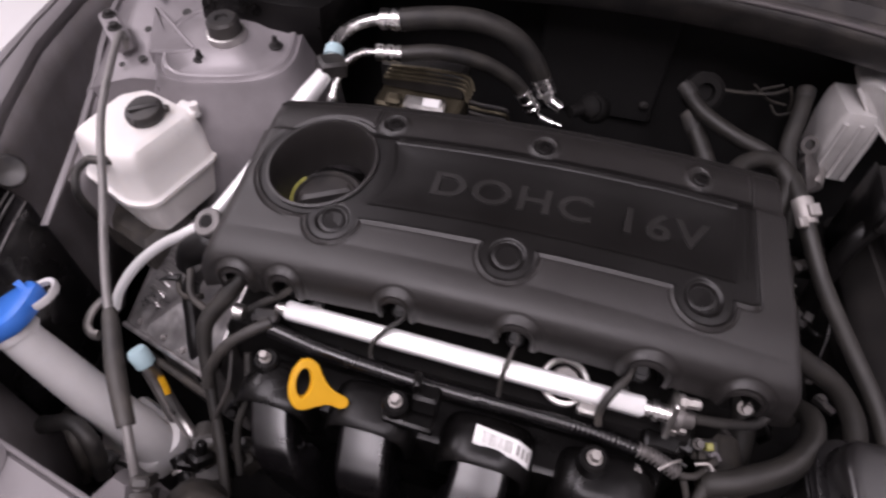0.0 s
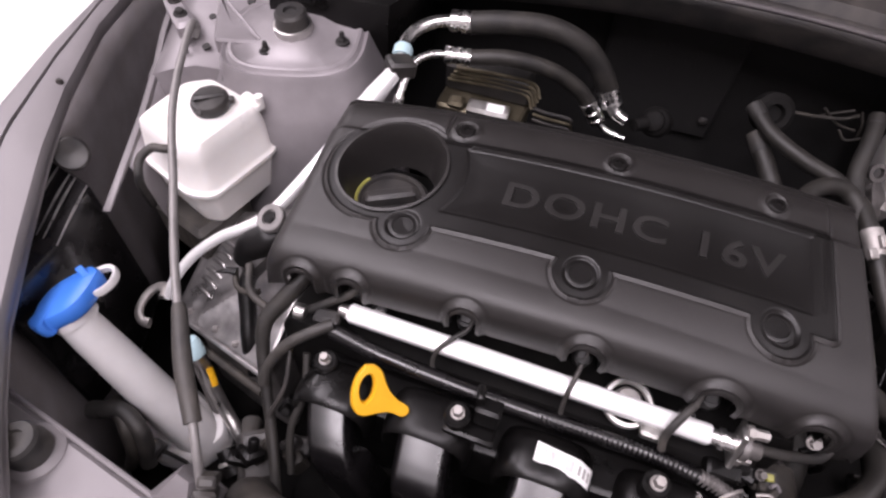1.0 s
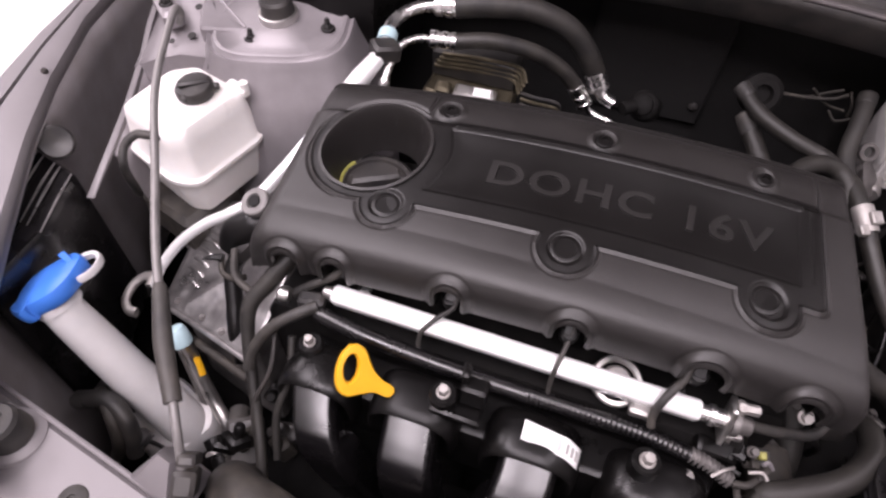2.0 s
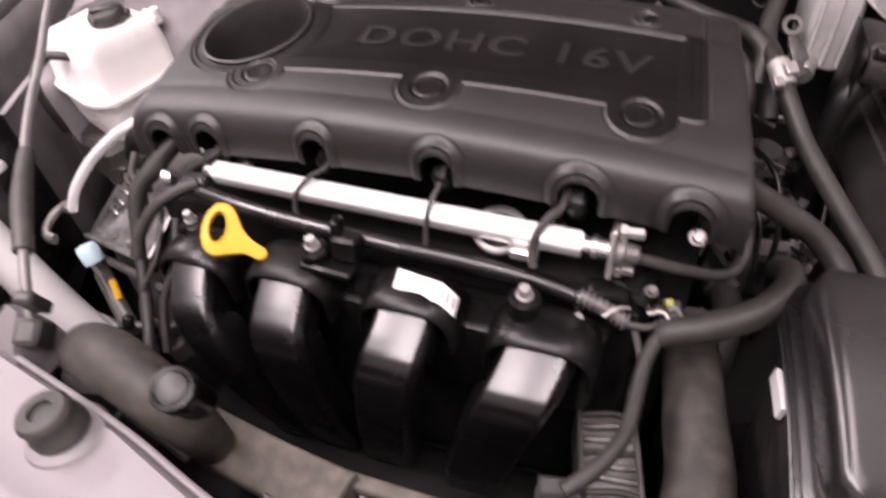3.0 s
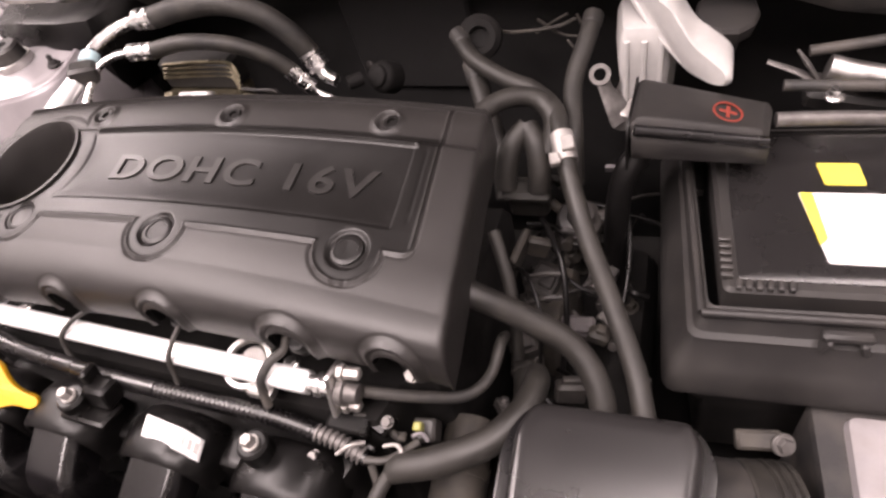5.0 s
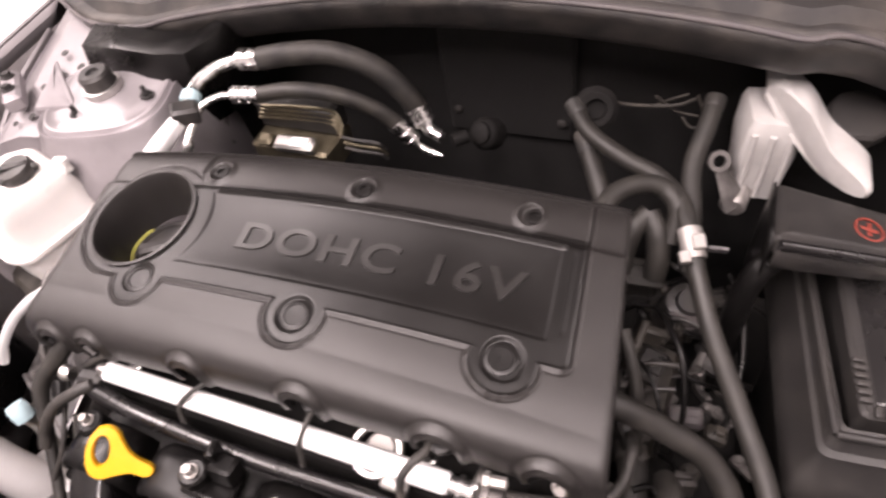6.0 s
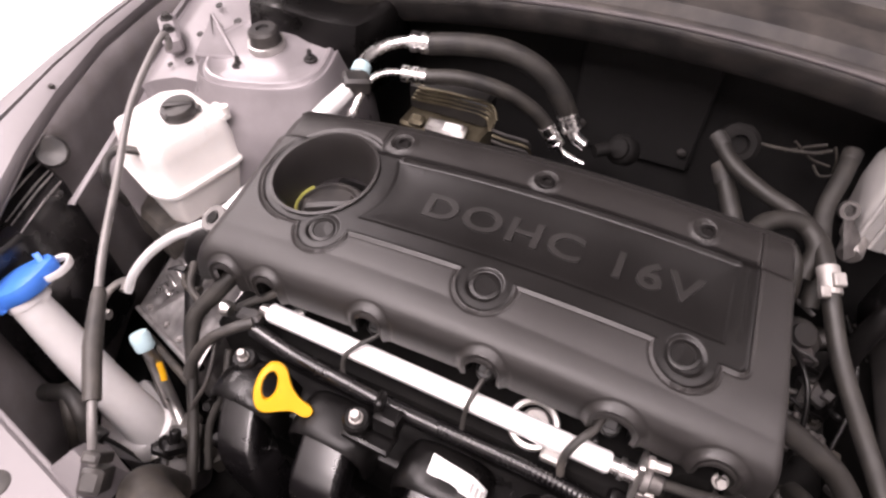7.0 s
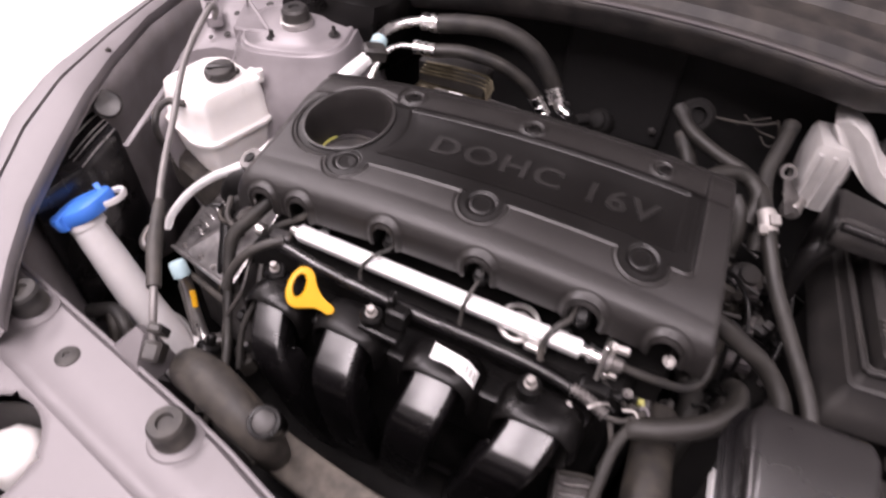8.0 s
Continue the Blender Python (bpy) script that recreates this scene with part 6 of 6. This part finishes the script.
tube(bm, [(-0.333, -0.091, 0.660), (-0.326, -0.099, 0.630), (-0.314, -0.111, 0.600), (-0.306, -0.118, 0.580), (-0.302, -0.122, 0.55)], 0.0060, seg=14)
part("second_tube", bm, OILED, valve)
for at, ax in (((-0.264, -0.156, 0.645), (0.6, -0.55, -0.35)), ((-0.247, -0.150, 0.652), (0.6, -0.55, -0.35))):
    bm = B()
    lathe(bm, [(0.006, 0.0), (0.0095, 0.001), (0.0095, 0.012), (0.008, 0.013), (0.008, 0.018), (0.0095, 0.019), (0.0095, 0.026), (0.007, 0.027)], at, ax, 16)
    fit_ = part("connector", bm, MATTE, valve, "black pipe connector")
    bm = B()
    lathe(bm, [(0.0085, 0.0), (0.0102, 0.0005), (0.0102, 0.004), (0.0085, 0.0045)], Vector(at) + Vector((0.006, -0.008, -0.006)), ax, 16)
    part("ring", bm, CAST, fit_, "metal ring")
bm = B()
lathe(bm, [(0.0095, -0.012), (0.0100, -0.010), (0.0100, 0.003), (0.0085, 0.007), (0.004, 0.008), (0, 0.008)], (-0.329, -0.091, 0.691), (-0.45, 0.25, 0.85), 18)
part("cap", bm, PALE, valve, "pale cyan plastic cap")
bm = B()
tube(bm, [(-0.317, -0.094, 0.658), (-0.312, -0.099, 0.649), (-0.309, -0.103, 0.642)], 0.0034, seg=10, flat=0.5)
part("tag", bm, YELLOW, valve, "orange yellow tag")
bm = B()
tube(bm, [(-0.376, -0.058, 0.704), (-0.380, -0.049, 0.705), (-0.392, -0.048, 0.700), (-0.401, -0.058, 0.694), (-0.402, -0.072, 0.688), (-0.395, -0.080, 0.684), (-0.386, -0.080, 0.683)], 0.0060, seg=12, flat=0.7)
solo("mount_hook", bm, CAST, "bright bent metal hook on the engine mount", "bracket")
# sensor plug at the cover's corner
sens = thing("camshaft_sensor", "black valve actuator plug at the cover corner", "sensor", (-0.268, 0.0, 0.77))
HEAD, UP = Vector((-0.268, 0.0, 0.806)), Vector((-0.22, -0.36, 0.9)).normalized()
bm = B()
lathe(bm, [(0.0085, -0.034), (0.0085, -0.004), (0.0130, -0.002), (0.0138, 0.001), (0.0134, 0.0042), (0.0122, 0.0052), (0.0074, 0.0052), (0.0068, 0.0030), (0, 0.0030)], HEAD, UP, 26)
part("body", bm, ROD_GREY, sens, "dull grey actuator head")
bm = B()
lathe(bm, [(0.0, 0.0), (0.0062, 0.0), (0.0062, 0.0010), (0.0, 0.0010)], HEAD + UP * 0.0046, UP, 6)
part("hex_socket", bm, MATTE, sens, "black hexagon socket")
bm = B()
tube(bm, [(-0.262, 0.010, 0.785), (-0.274, -0.002, 0.778), (-0.290, -0.010, 0.768), (-0.298, -0.016, 0.752)], [0.012, 0.016, 0.016, 0.012], seg=18)
part("coil_housing", bm, MATTE, sens, "round black coil housing")
TURN = euler(30, -12, -42)
bm = B()
block(bm, (-0.280, -0.010, 0.762), (0.026, 0.042, 0.018), TURN, 0.004)
block(bm, Vector((-0.280, -0.010, 0.762)) + TURN @ Vector((0, 0.004, 0.009)), (0.012, 0.020, 0.004), TURN, 0.0015)
plug = part("plug", bm, BLACK, sens)
bm = B()
lock = Vector((-0.280, -0.016, 0.752)) + TURN @ Vector((0, -0.010, 0.008))
for dx, dy, sx, sy in ((0, 0.005, 0.015, 0.0025), (0, -0.005, 0.015, 0.0025), (0.0065, 0, 0.0025, 0.012), (-0.0065, 0, 0.0025, 0.012)):
    block(bm, lock + TURN @ Vector((dx, dy, 0)), (sx, sy, 0.006), TURN, 0.0008)
part("lock_frame", bm, TRAY, plug, "worn square lock frame")
bm = B()
tube(bm, [(-0.304, -0.026, 0.748), (-0.296, -0.040, 0.744), (-0.282, -0.046, 0.746), (-0.268, -0.044, 0.752)], 0.0030, seg=10)
part("plug_wire", bm, DIRTY, sens, "brown taped wire")
bm = B()
tube(bm, [(-0.300, -0.030, 0.750), (-0.310, -0.032, 0.749), (-0.320, -0.036, 0.746)], [0.0048, 0.0036, 0.0010], seg=8, flat=0.5)
part("clip_tail", bm, MATTE, sens, "pointed black clip")
bm = B()
tube(bm, [(-0.286, -0.022, 0.752), (-0.288, -0.036, 0.742), (-0.279, -0.056, 0.724), (-0.270, -0.076, 0.706), (-0.262, -0.090, 0.68)], 0.0082, seg=14)
part("lower_hose", bm, MATTE, sens, "black drop hose")
# cables at the corner
def cable(label, pts, r, mat=None, cat="cable"):
    bm = B()
    tube(bm, pts, r, seg=12, sub=8)
    return solo("cable", bm, mat or RUBBER, label, cat, group="engine cables")
cable("thick black sheathed cable from the cover arch", [(-0.209, -0.032, 0.806), (-0.215, -0.044, 0.802), (-0.226, -0.062, 0.789), (-0.237, -0.080, 0.774), (-0.234, -0.098, 0.752), (-0.222, -0.122, 0.728), (-0.206, -0.150, 0.704), (-0.188, -0.185, 0.68)], [0.0080, 0.0080, 0.0078, 0.0072, 0.0058, 0.0050, 0.0046, 0.0046], HOSE)
cable("black sheathed cable branching to the rail", [(-0.178, -0.070, 0.788), (-0.190, -0.080, 0.786), (-0.210, -0.094, 0.774), (-0.224, -0.108, 0.752), (-0.226, -0.118, 0.738)], 0.0050)
cable("black wire from the second arch", [(-0.166, -0.036, 0.806), (-0.172, -0.046, 0.802), (-0.190, -0.055, 0.792), (-0.205, -0.06, 0.78)], 0.0036)
cable("black wire behind the plug", [(-0.282, -0.03, 0.77), (-0.270, -0.052, 0.764), (-0.248, -0.062, 0.762), (-0.235, -0.07, 0.77)], 0.0034)
nip = thing("rail_plug", "black and metal plug at the end of the rail", "plug", (-0.195, -0.062, 0.78))
bm = B()
block(bm, (-0.186, -0.064, 0.784), (0.022, 0.013, 0.013), euler(0, 0, 8), 0.003)
part("body", bm, BLACK, nip)
bm = B()
lathe(bm, [(0.006, 0), (0.007, 0.002), (0.007, 0.008), (0.005, 0.01)], (-0.205, -0.066, 0.785), (-1, -0.1, 0), 14)
part("nut", bm, ALU, nip)
# headlamp housing inside the fender
lampt = thing("headlamp", "dark headlamp housing with a clear glossy lens", "headlamp", (-0.45, -0.09, 0.60))
bm = B()
slab(bm, [(-0.515, 0.006), (-0.452, -0.012), (-0.430, -0.075), (-0.43, -0.16), (-0.50, -0.10)], [(0.60, 0), (0.786, 0.002), (0.792, 0.006)], 0.012)
part("housing", bm, GLOSS, lampt)
# glints on the headlamp, modelled as thin strips of bright metal
for k in (0, 2, 3, 5):
    bm = B()
    tube(bm, [(-0.497 + 0.0082 * k, -0.006 - 0.0022 * k, 0.7935), (-0.488 + 0.0082 * k, -0.036 - 0.0017 * k, 0.7945), (-0.476 + 0.0082 * k, -0.078 - 0.0012 * k, 0.792)], [0.0008, 0.0014, 0.0006], seg=8)
    part("lens_glint", bm, FOIL, lampt, "thin bright strip in place of a glint on the lens")
bm = B()
lathe(bm, [(0.014, -0.006), (0.0165, -0.004), (0.0165, 0.002), (0.014, 0.004), (0.010, 0.0035), (0, 0.002)], (-0.484, 0.004, 0.806), (0.62, -0.40, 0.60), 26)
part("bulb_cover", bm, BLACK, lampt, "round dark bulb cover")

# engine block below, and the mass of the gearbox
bm = B()
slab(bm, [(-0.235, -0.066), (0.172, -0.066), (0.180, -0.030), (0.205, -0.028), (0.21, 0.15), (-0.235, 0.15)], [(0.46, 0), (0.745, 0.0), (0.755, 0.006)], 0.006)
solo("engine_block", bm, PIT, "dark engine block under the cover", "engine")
gear = thing("gearbox", "dark gearbox casing beside the engine", "gearbox", (0.28, 0.08, 0.46))
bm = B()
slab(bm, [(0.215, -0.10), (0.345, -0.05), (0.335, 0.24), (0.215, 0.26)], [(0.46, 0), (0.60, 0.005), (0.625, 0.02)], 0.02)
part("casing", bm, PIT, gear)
for x, y in ((0.235, -0.02), (0.29, 0.06), (0.245, 0.11), (0.31, 0.15), (0.26, 0.19)):
    bm = B()
    hexbolt(bm, (x, y, 0.628), 0.006, 0.008)
    part("bolt", bm, DIRTY, gear)
bm = B()
slab(bm, [(0.222, 0.07), (0.262, 0.065), (0.268, 0.15), (0.224, 0.16)], [(0.62, 0), (0.676, 0.002), (0.684, 0.008)], 0.008)
part("selector_housing", bm, DIRTY, gear, "dusty selector housing")

# ---------------------------------------------------------------- small wiring and pipes in the gaps
for k, pts in enumerate((
        [(0.235, 0.150, 0.74), (0.246, 0.128, 0.752), (0.262, 0.100, 0.745), (0.270, 0.070, 0.715), (0.268, 0.05, 0.67)],
        [(0.222, 0.10, 0.735), (0.238, 0.085, 0.742), (0.252, 0.060, 0.73), (0.255, 0.035, 0.70)],
        [(0.215, 0.17, 0.71), (0.240, 0.165, 0.715), (0.262, 0.150, 0.712), (0.285, 0.155, 0.70)],
        [(0.220, 0.13, 0.69), (0.25, 0.125, 0.70), (0.275, 0.115, 0.695), (0.30, 0.12, 0.68)],
        [(0.290, 0.20, 0.74), (0.305, 0.165, 0.73), (0.310, 0.12, 0.71), (0.305, 0.08, 0.68)])):
    cable("thin black wire loop beside the engine", pts, 0.0018 if k % 2 else 0.0024, MATTE)
for k, (at, s, tilt) in enumerate((((0.262, 0.165, 0.705), (0.030, 0.020, 0.018), 20), ((0.240, 0.120, 0.690), (0.024, 0.030, 0.020), -15), ((0.285, 0.185, 0.715), (0.016, 0.012, 0.012), 30),
                          ((0.275, 0.085, 0.680), (0.028, 0.018, 0.016), 10), ((0.235, 0.055, 0.690), (0.022, 0.022, 0.020), 35), ((0.292, 0.140, 0.690), (0.018, 0.024, 0.014), -25))):
    bm = B()
    block(bm, at, s, euler(10, 5, tilt), 0.003)
    block(bm, Vector(at) + Vector((0.004, -0.006, s[2] * 0.6)), (s[0] * 0.5, s[1] * 0.4, 0.006), euler(10, 5, tilt), 0.001)
    solo("wiring_plug", bm, BLACK if k % 3 else INNER, "small black wiring plug in the gap", "plug", group="wiring plugs")
for k, (a, b) in enumerate((((0.225, 0.20, 0.745), (0.262, 0.185, 0.742)), ((0.250, 0.155, 0.722), (0.275, 0.150, 0.722)), ((0.228, 0.105, 0.715), (0.262, 0.110, 0.72)), ((0.232, 0.085, 0.705), (0.262, 0.092, 0.712)))):
    bm = B()
    tube(bm, [a, Vector(a).lerp(Vector(b), 0.5) + Vector((0, 0, 0.003)), b], 0.0024, seg=8)
    solo("metal_pipe", bm, BLACK, "thin dull black pipe beside the engine", "pipe", group="metal pipes")
bm = B()
block(bm, (0.282, 0.251, 0.711), (0.018, 0.004, 0.010), euler(20, 0, 5), 0.001)
solo("wire_tag", bm, PRIMER, "small pale tag on a wire", "tag")
# low hoses and brackets under the washer neck
for pts, r in (([(-0.395, -0.17, 0.66), (-0.36, -0.165, 0.675), (-0.335, -0.175, 0.665), (-0.330, -0.19, 0.63)], 0.008), ([(-0.26, -0.12, 0.63), (-0.24, -0.16, 0.64), (-0.22, -0.20, 0.62)], 0.009)):
    hose("dark hose low in the corner of the bay", pts, r, RUBBER)
bm = B()
block(bm, (-0.225, -0.155, 0.660), (0.030, 0.045, 0.030), euler(20, 0, 30), 0.004)
solo("hose_bracket", bm, BLACK, "black bracket below the prop rod", "bracket")

# connectors at the end of the rail
tail = thing("harness_tail", "braided metal sleeve and clips at the harness end", "wiring harness", (0.15, -0.08, 0.74))
bm = B()
tube(bm, [(0.128, -0.078, 0.7565), (0.145, -0.0795, 0.752), (0.163, -0.083, 0.745)], 0.0066, seg=12, ribs=0.0016, pitch=0.0042)
part("sleeve", bm, OILED, tail)
for at, r in (((0.132, -0.092, 0.749), 0.0036), ((0.176, -0.060, 0.755), 0.0036)):
    bm = B()
    hexbolt(bm, at, r, 0.006, (0.1, -0.4, 1), 1.3)
    part("clip_bolt", bm, OILED, tail)
bm = B()
block(bm, (0.148, -0.066, 0.752), (0.030, 0.014, 0.012), euler(10, 15, 5), 0.002)
block(bm, (0.168, -0.058, 0.745), (0.016, 0.014, 0.014), euler(20, 5, -15), 0.002)
part("clip_body", bm, MATTE, tail)
for pts in ([(0.150, -0.060, 0.757), (0.165, -0.058, 0.748), (0.180, -0.062, 0.735)], [(0.165, -0.085, 0.745), (0.180, -0.080, 0.742), (0.195, -0.062, 0.738)], [(0.170, -0.086, 0.742), (0.178, -0.100, 0.725), (0.176, -0.110, 0.700)]):
    bm = B()
    tube(bm, pts, 0.0028, seg=8)
    part("wire", bm, RUBBER, tail)
for pts in ([(0.148, -0.088, 0.752), (0.156, -0.082, 0.756), (0.164, -0.076, 0.752)], [(0.176, -0.074, 0.748), (0.186, -0.072, 0.750), (0.192, -0.078, 0.746)]):
    bm = B()
    tube(bm, pts, 0.0015, seg=8)
    part("shiny_clip", bm, CAST, tail, "small shiny wire clip")
bits = random.Random(83)
for k in range(16):
    at = Vector((bits.uniform(0.128, 0.196), bits.uniform(-0.082, -0.052), bits.uniform(0.728, 0.748)))
    turn = euler(bits.uniform(-40, 40), bits.uniform(-40, 40), bits.uniform(0, 180))
    bm = B()
    if k % 2:
        block(bm, at, (bits.uniform(0.004, 0.010), bits.uniform(0.003, 0.006), bits.uniform(0.004, 0.008)), turn, 0.001)
    else:
        tube(bm, [at, at + turn @ Vector((0.006, 0.002, 0.002)), at + turn @ Vector((0.012, -0.002, 0.0))], bits.uniform(0.0012, 0.0022), seg=7)
    part("clip_piece", bm, (CAST, BLACK, OILED, MATTE, PRIMER, DIRTY)[k % 6], tail)
# bolt seen in the last arch
bm = B()
hexbolt(bm, (0.197, -0.040, 0.7935), 0.0042, 0.007, (0.05, -0.65, 0.75), 1.4)
solo("bracket_bolt", bm, CAST, "dull metal bolt inside the cover arch", "bolt")

# tangle of wires, plugs and brackets between the engine and the battery
rng = random.Random(23)
for k in range(5):
    x, y, z = rng.uniform(0.215, 0.300), rng.uniform(0.02, 0.22), rng.uniform(0.650, 0.715)
    pts = [Vector((x, y, z))]
    a = rng.uniform(0, math.tau)
    for i in range(4):
        a += rng.uniform(-0.9, 0.9)
        pts.append(pts[-1] + Vector((0.022 * math.cos(a), 0.022 * math.sin(a), rng.uniform(-0.014, 0.010))))
        pts[-1].x = min(0.335, max(0.218, pts[-1].x))
    cable("thin dusty wire in the gap beside the engine", pts, rng.choice((0.0016, 0.0020, 0.0028)), MATTE if k % 3 else BLACK)
for k in range(14):
    at = Vector((rng.uniform(0.222, 0.300), rng.uniform(0.03, 0.22), rng.uniform(0.645, 0.712)))
    s = (rng.uniform(0.012, 0.028), rng.uniform(0.010, 0.024), rng.uniform(0.012, 0.022))
    turn = euler(rng.uniform(-25, 25), rng.uniform(-25, 25), rng.uniform(0, 90))
    bm = B()
    block(bm, at, s, turn, 0.003)
    block(bm, at + turn @ Vector((0, 0, s[2] * 0.6)), (s[0] * 0.6, s[1] * 0.5, 0.006), turn, 0.001)
    solo("wiring_plug", bm, (DIRTY, BLACK, OILED)[k % 3], "small dusty wiring plug or bracket in the gap", "plug", group="wiring plugs")

for k in range(26):
    at = Vector((rng.uniform(0.220, 0.330), rng.uniform(0.00, 0.25), rng.uniform(0.635, 0.690)))
    turn = euler(rng.uniform(-35, 35), rng.uniform(-35, 35), rng.uniform(0, 180))
    bm = B()
    kind = k % 4
    if kind == 0:
        block(bm, at, (rng.uniform(0.018, 0.034), 0.007, 0.010), turn, 0.002)
        hexbolt(bm, at + turn @ Vector((0.005, 0, 0.005)), 0.0038, 0.005, turn @ Vector((0, 0, 1)))
    elif kind == 1:
        lathe(bm, [(0.004, 0), (0.0065, 0.001), (0.0065, 0.010), (0.0045, 0.011), (0.0045, 0.020), (0.003, 0.021)], at, turn @ Vector((0.6, 0.5, 0.6)), 12)
    elif kind == 2:
        tube(bm, [at, at + turn @ Vector((0.012, 0.004, 0.008)), at + turn @ Vector((0.026, -0.004, 0.004)), at + turn @ Vector((0.036, 0.004, -0.010))], rng.uniform(0.0018, 0.0036), seg=8)
    else:
        block(bm, at, (0.014, 0.011, 0.016), turn, 0.003)
        block(bm, at + turn @ Vector((0, 0.004, 0.010)), (0.009, 0.004, 0.008), turn, 0.001)
    solo(("metal_bracket", "hose_fitting", "wire_loop", "wiring_plug")[kind], bm, (OILED, DIRTY, MATTE, BLACK)[kind], ("stained small bracket with a bolt low in the gap", "dusty small hose fitting low in the gap", "thin black wire loop low in the gap", "small black wiring plug low in the gap")[kind], ("bracket", "fitting", "wire", "plug")[kind], group=("gap brackets", "gap fittings", "gap wires", "wiring plugs")[kind])

# brackets and pipes close to the engine cover
side = thing("engine_side_bracket", "dusty dark bracket with a short hose beside the cover", "bracket", (0.228, 0.10, 0.74))
bm = B()
block(bm, (0.224, 0.110, 0.738), (0.006, 0.034, 0.036), euler(8, 12, -8), 0.002)
block(bm, (0.236, 0.126, 0.732), (0.020, 0.008, 0.020), euler(0, 20, 10), 0.002)
part("plate", bm, DIRTY, side)
bm = B()
tube(bm, [(0.214, 0.092, 0.785), (0.222, 0.078, 0.776), (0.230, 0.064, 0.762), (0.236, 0.048, 0.742), (0.240, 0.030, 0.712)], 0.0050, seg=12)
part("drain_hose", bm, HOSE, side, "short dusty rubber hose")
pump = thing("vacuum_pump", "dusty black pump with hose stubs beside the engine", "pump", (0.262, 0.175, 0.70))
bm = B()
lathe(bm, [(0.020, -0.05), (0.021, -0.004), (0.019, 0.0), (0.012, 0.002), (0.011, 0.008), (0, 0.008)], (0.262, 0.178, 0.716), (0.2, -0.3, 1), 24)
part("body", bm, BLACK, pump)
for a in (20, 150, 260):
    bm = B()
    d = Vector((math.cos(math.radians(a)), math.sin(math.radians(a)), 0.25))
    tube(bm, [Vector((0.262, 0.178, 0.706)) + d * 0.018, Vector((0.262, 0.178, 0.706)) + d * 0.034], 0.0048, seg=12)
    part("stub", bm, DIRTY, pump)

for pts in ([(0.196, 0.332, 0.806), (0.212, 0.330, 0.818), (0.228, 0.328, 0.828)], [(0.200, 0.326, 0.824), (0.220, 0.328, 0.808), (0.240, 0.330, 0.803)], [(0.226, 0.330, 0.800), (0.236, 0.326, 0.792), (0.250, 0.328, 0.797)], [(0.236, 0.330, 0.826), (0.243, 0.328, 0.812), (0.246, 0.330, 0.797)]):
    cable("thin glinting wire on the firewall", pts, 0.0014, DIRTY)

corner = random.Random(31)
for k in range(7):
    at = Vector((corner.uniform(-0.235, -0.185), corner.uniform(-0.175, -0.115), corner.uniform(0.655, 0.715)))
    size = (corner.uniform(0.012, 0.024), corner.uniform(0.010, 0.018), corner.uniform(0.012, 0.020))
    turn = euler(corner.uniform(-30, 30), corner.uniform(-30, 30), corner.uniform(0, 90))
    bm = B()
    block(bm, at, size, turn, 0.003)
    lathe(bm, [(0.0045, 0.0), (0.005, 0.002), (0.005, 0.010), (0.0035, 0.012)], at + turn @ Vector((0, 0, size[2] * 0.45)), turn @ Vector((0, 0, 1)), 10)
    solo("wiring_plug", bm, (MATTE, BLACK, DIRTY)[k % 3], "small black plug low beside the manifold", "plug", group="wiring plugs")
for k in range(2):
    x = -0.212 + 0.018 * k
    cable("dark wire dropping beside the manifold", [(x, -0.085 - 0.006 * k, 0.765), (x + 0.006, -0.115, 0.742), (x - 0.002 + 0.004 * (k % 3), -0.140, 0.715), (x + 0.010, -0.165, 0.685)], (0.0022, 0.0034, 0.0026)[k % 3], (BLACK, HOSE, RUBBER)[k % 3])

# hoses and plugs low behind the front panel, below the filler neck
for pts, r in (([(-0.392, -0.150, 0.640), (-0.372, -0.160, 0.668), (-0.350, -0.176, 0.672), (-0.340, -0.190, 0.650), (-0.350, -0.196, 0.62)], 0.0060),):
    cable("dusty black hose low beside the washer tank", pts, r, DIRTY)
low = random.Random(47)
for k in range(6):
    at = Vector((low.uniform(-0.385, -0.325), low.uniform(-0.180, -0.120), low.uniform(0.628, 0.660)))
    bm = B()
    block(bm, at, (low.uniform(0.010, 0.020), low.uniform(0.009, 0.016), low.uniform(0.010, 0.018)), euler(low.uniform(-30, 30), low.uniform(-30, 30), low.uniform(0, 90)), 0.0025)
    tube(bm, [at, at + Vector((0.004, 0.006, -0.03)), at + Vector((low.uniform(-0.02, 0.02), 0.012, -0.08))], 0.0022, seg=7)
    solo("wiring_plug", bm, (DIRTY, OILED, BLACK)[k % 3], "small dusty plug low beside the washer tank", "plug", group="wiring plugs")
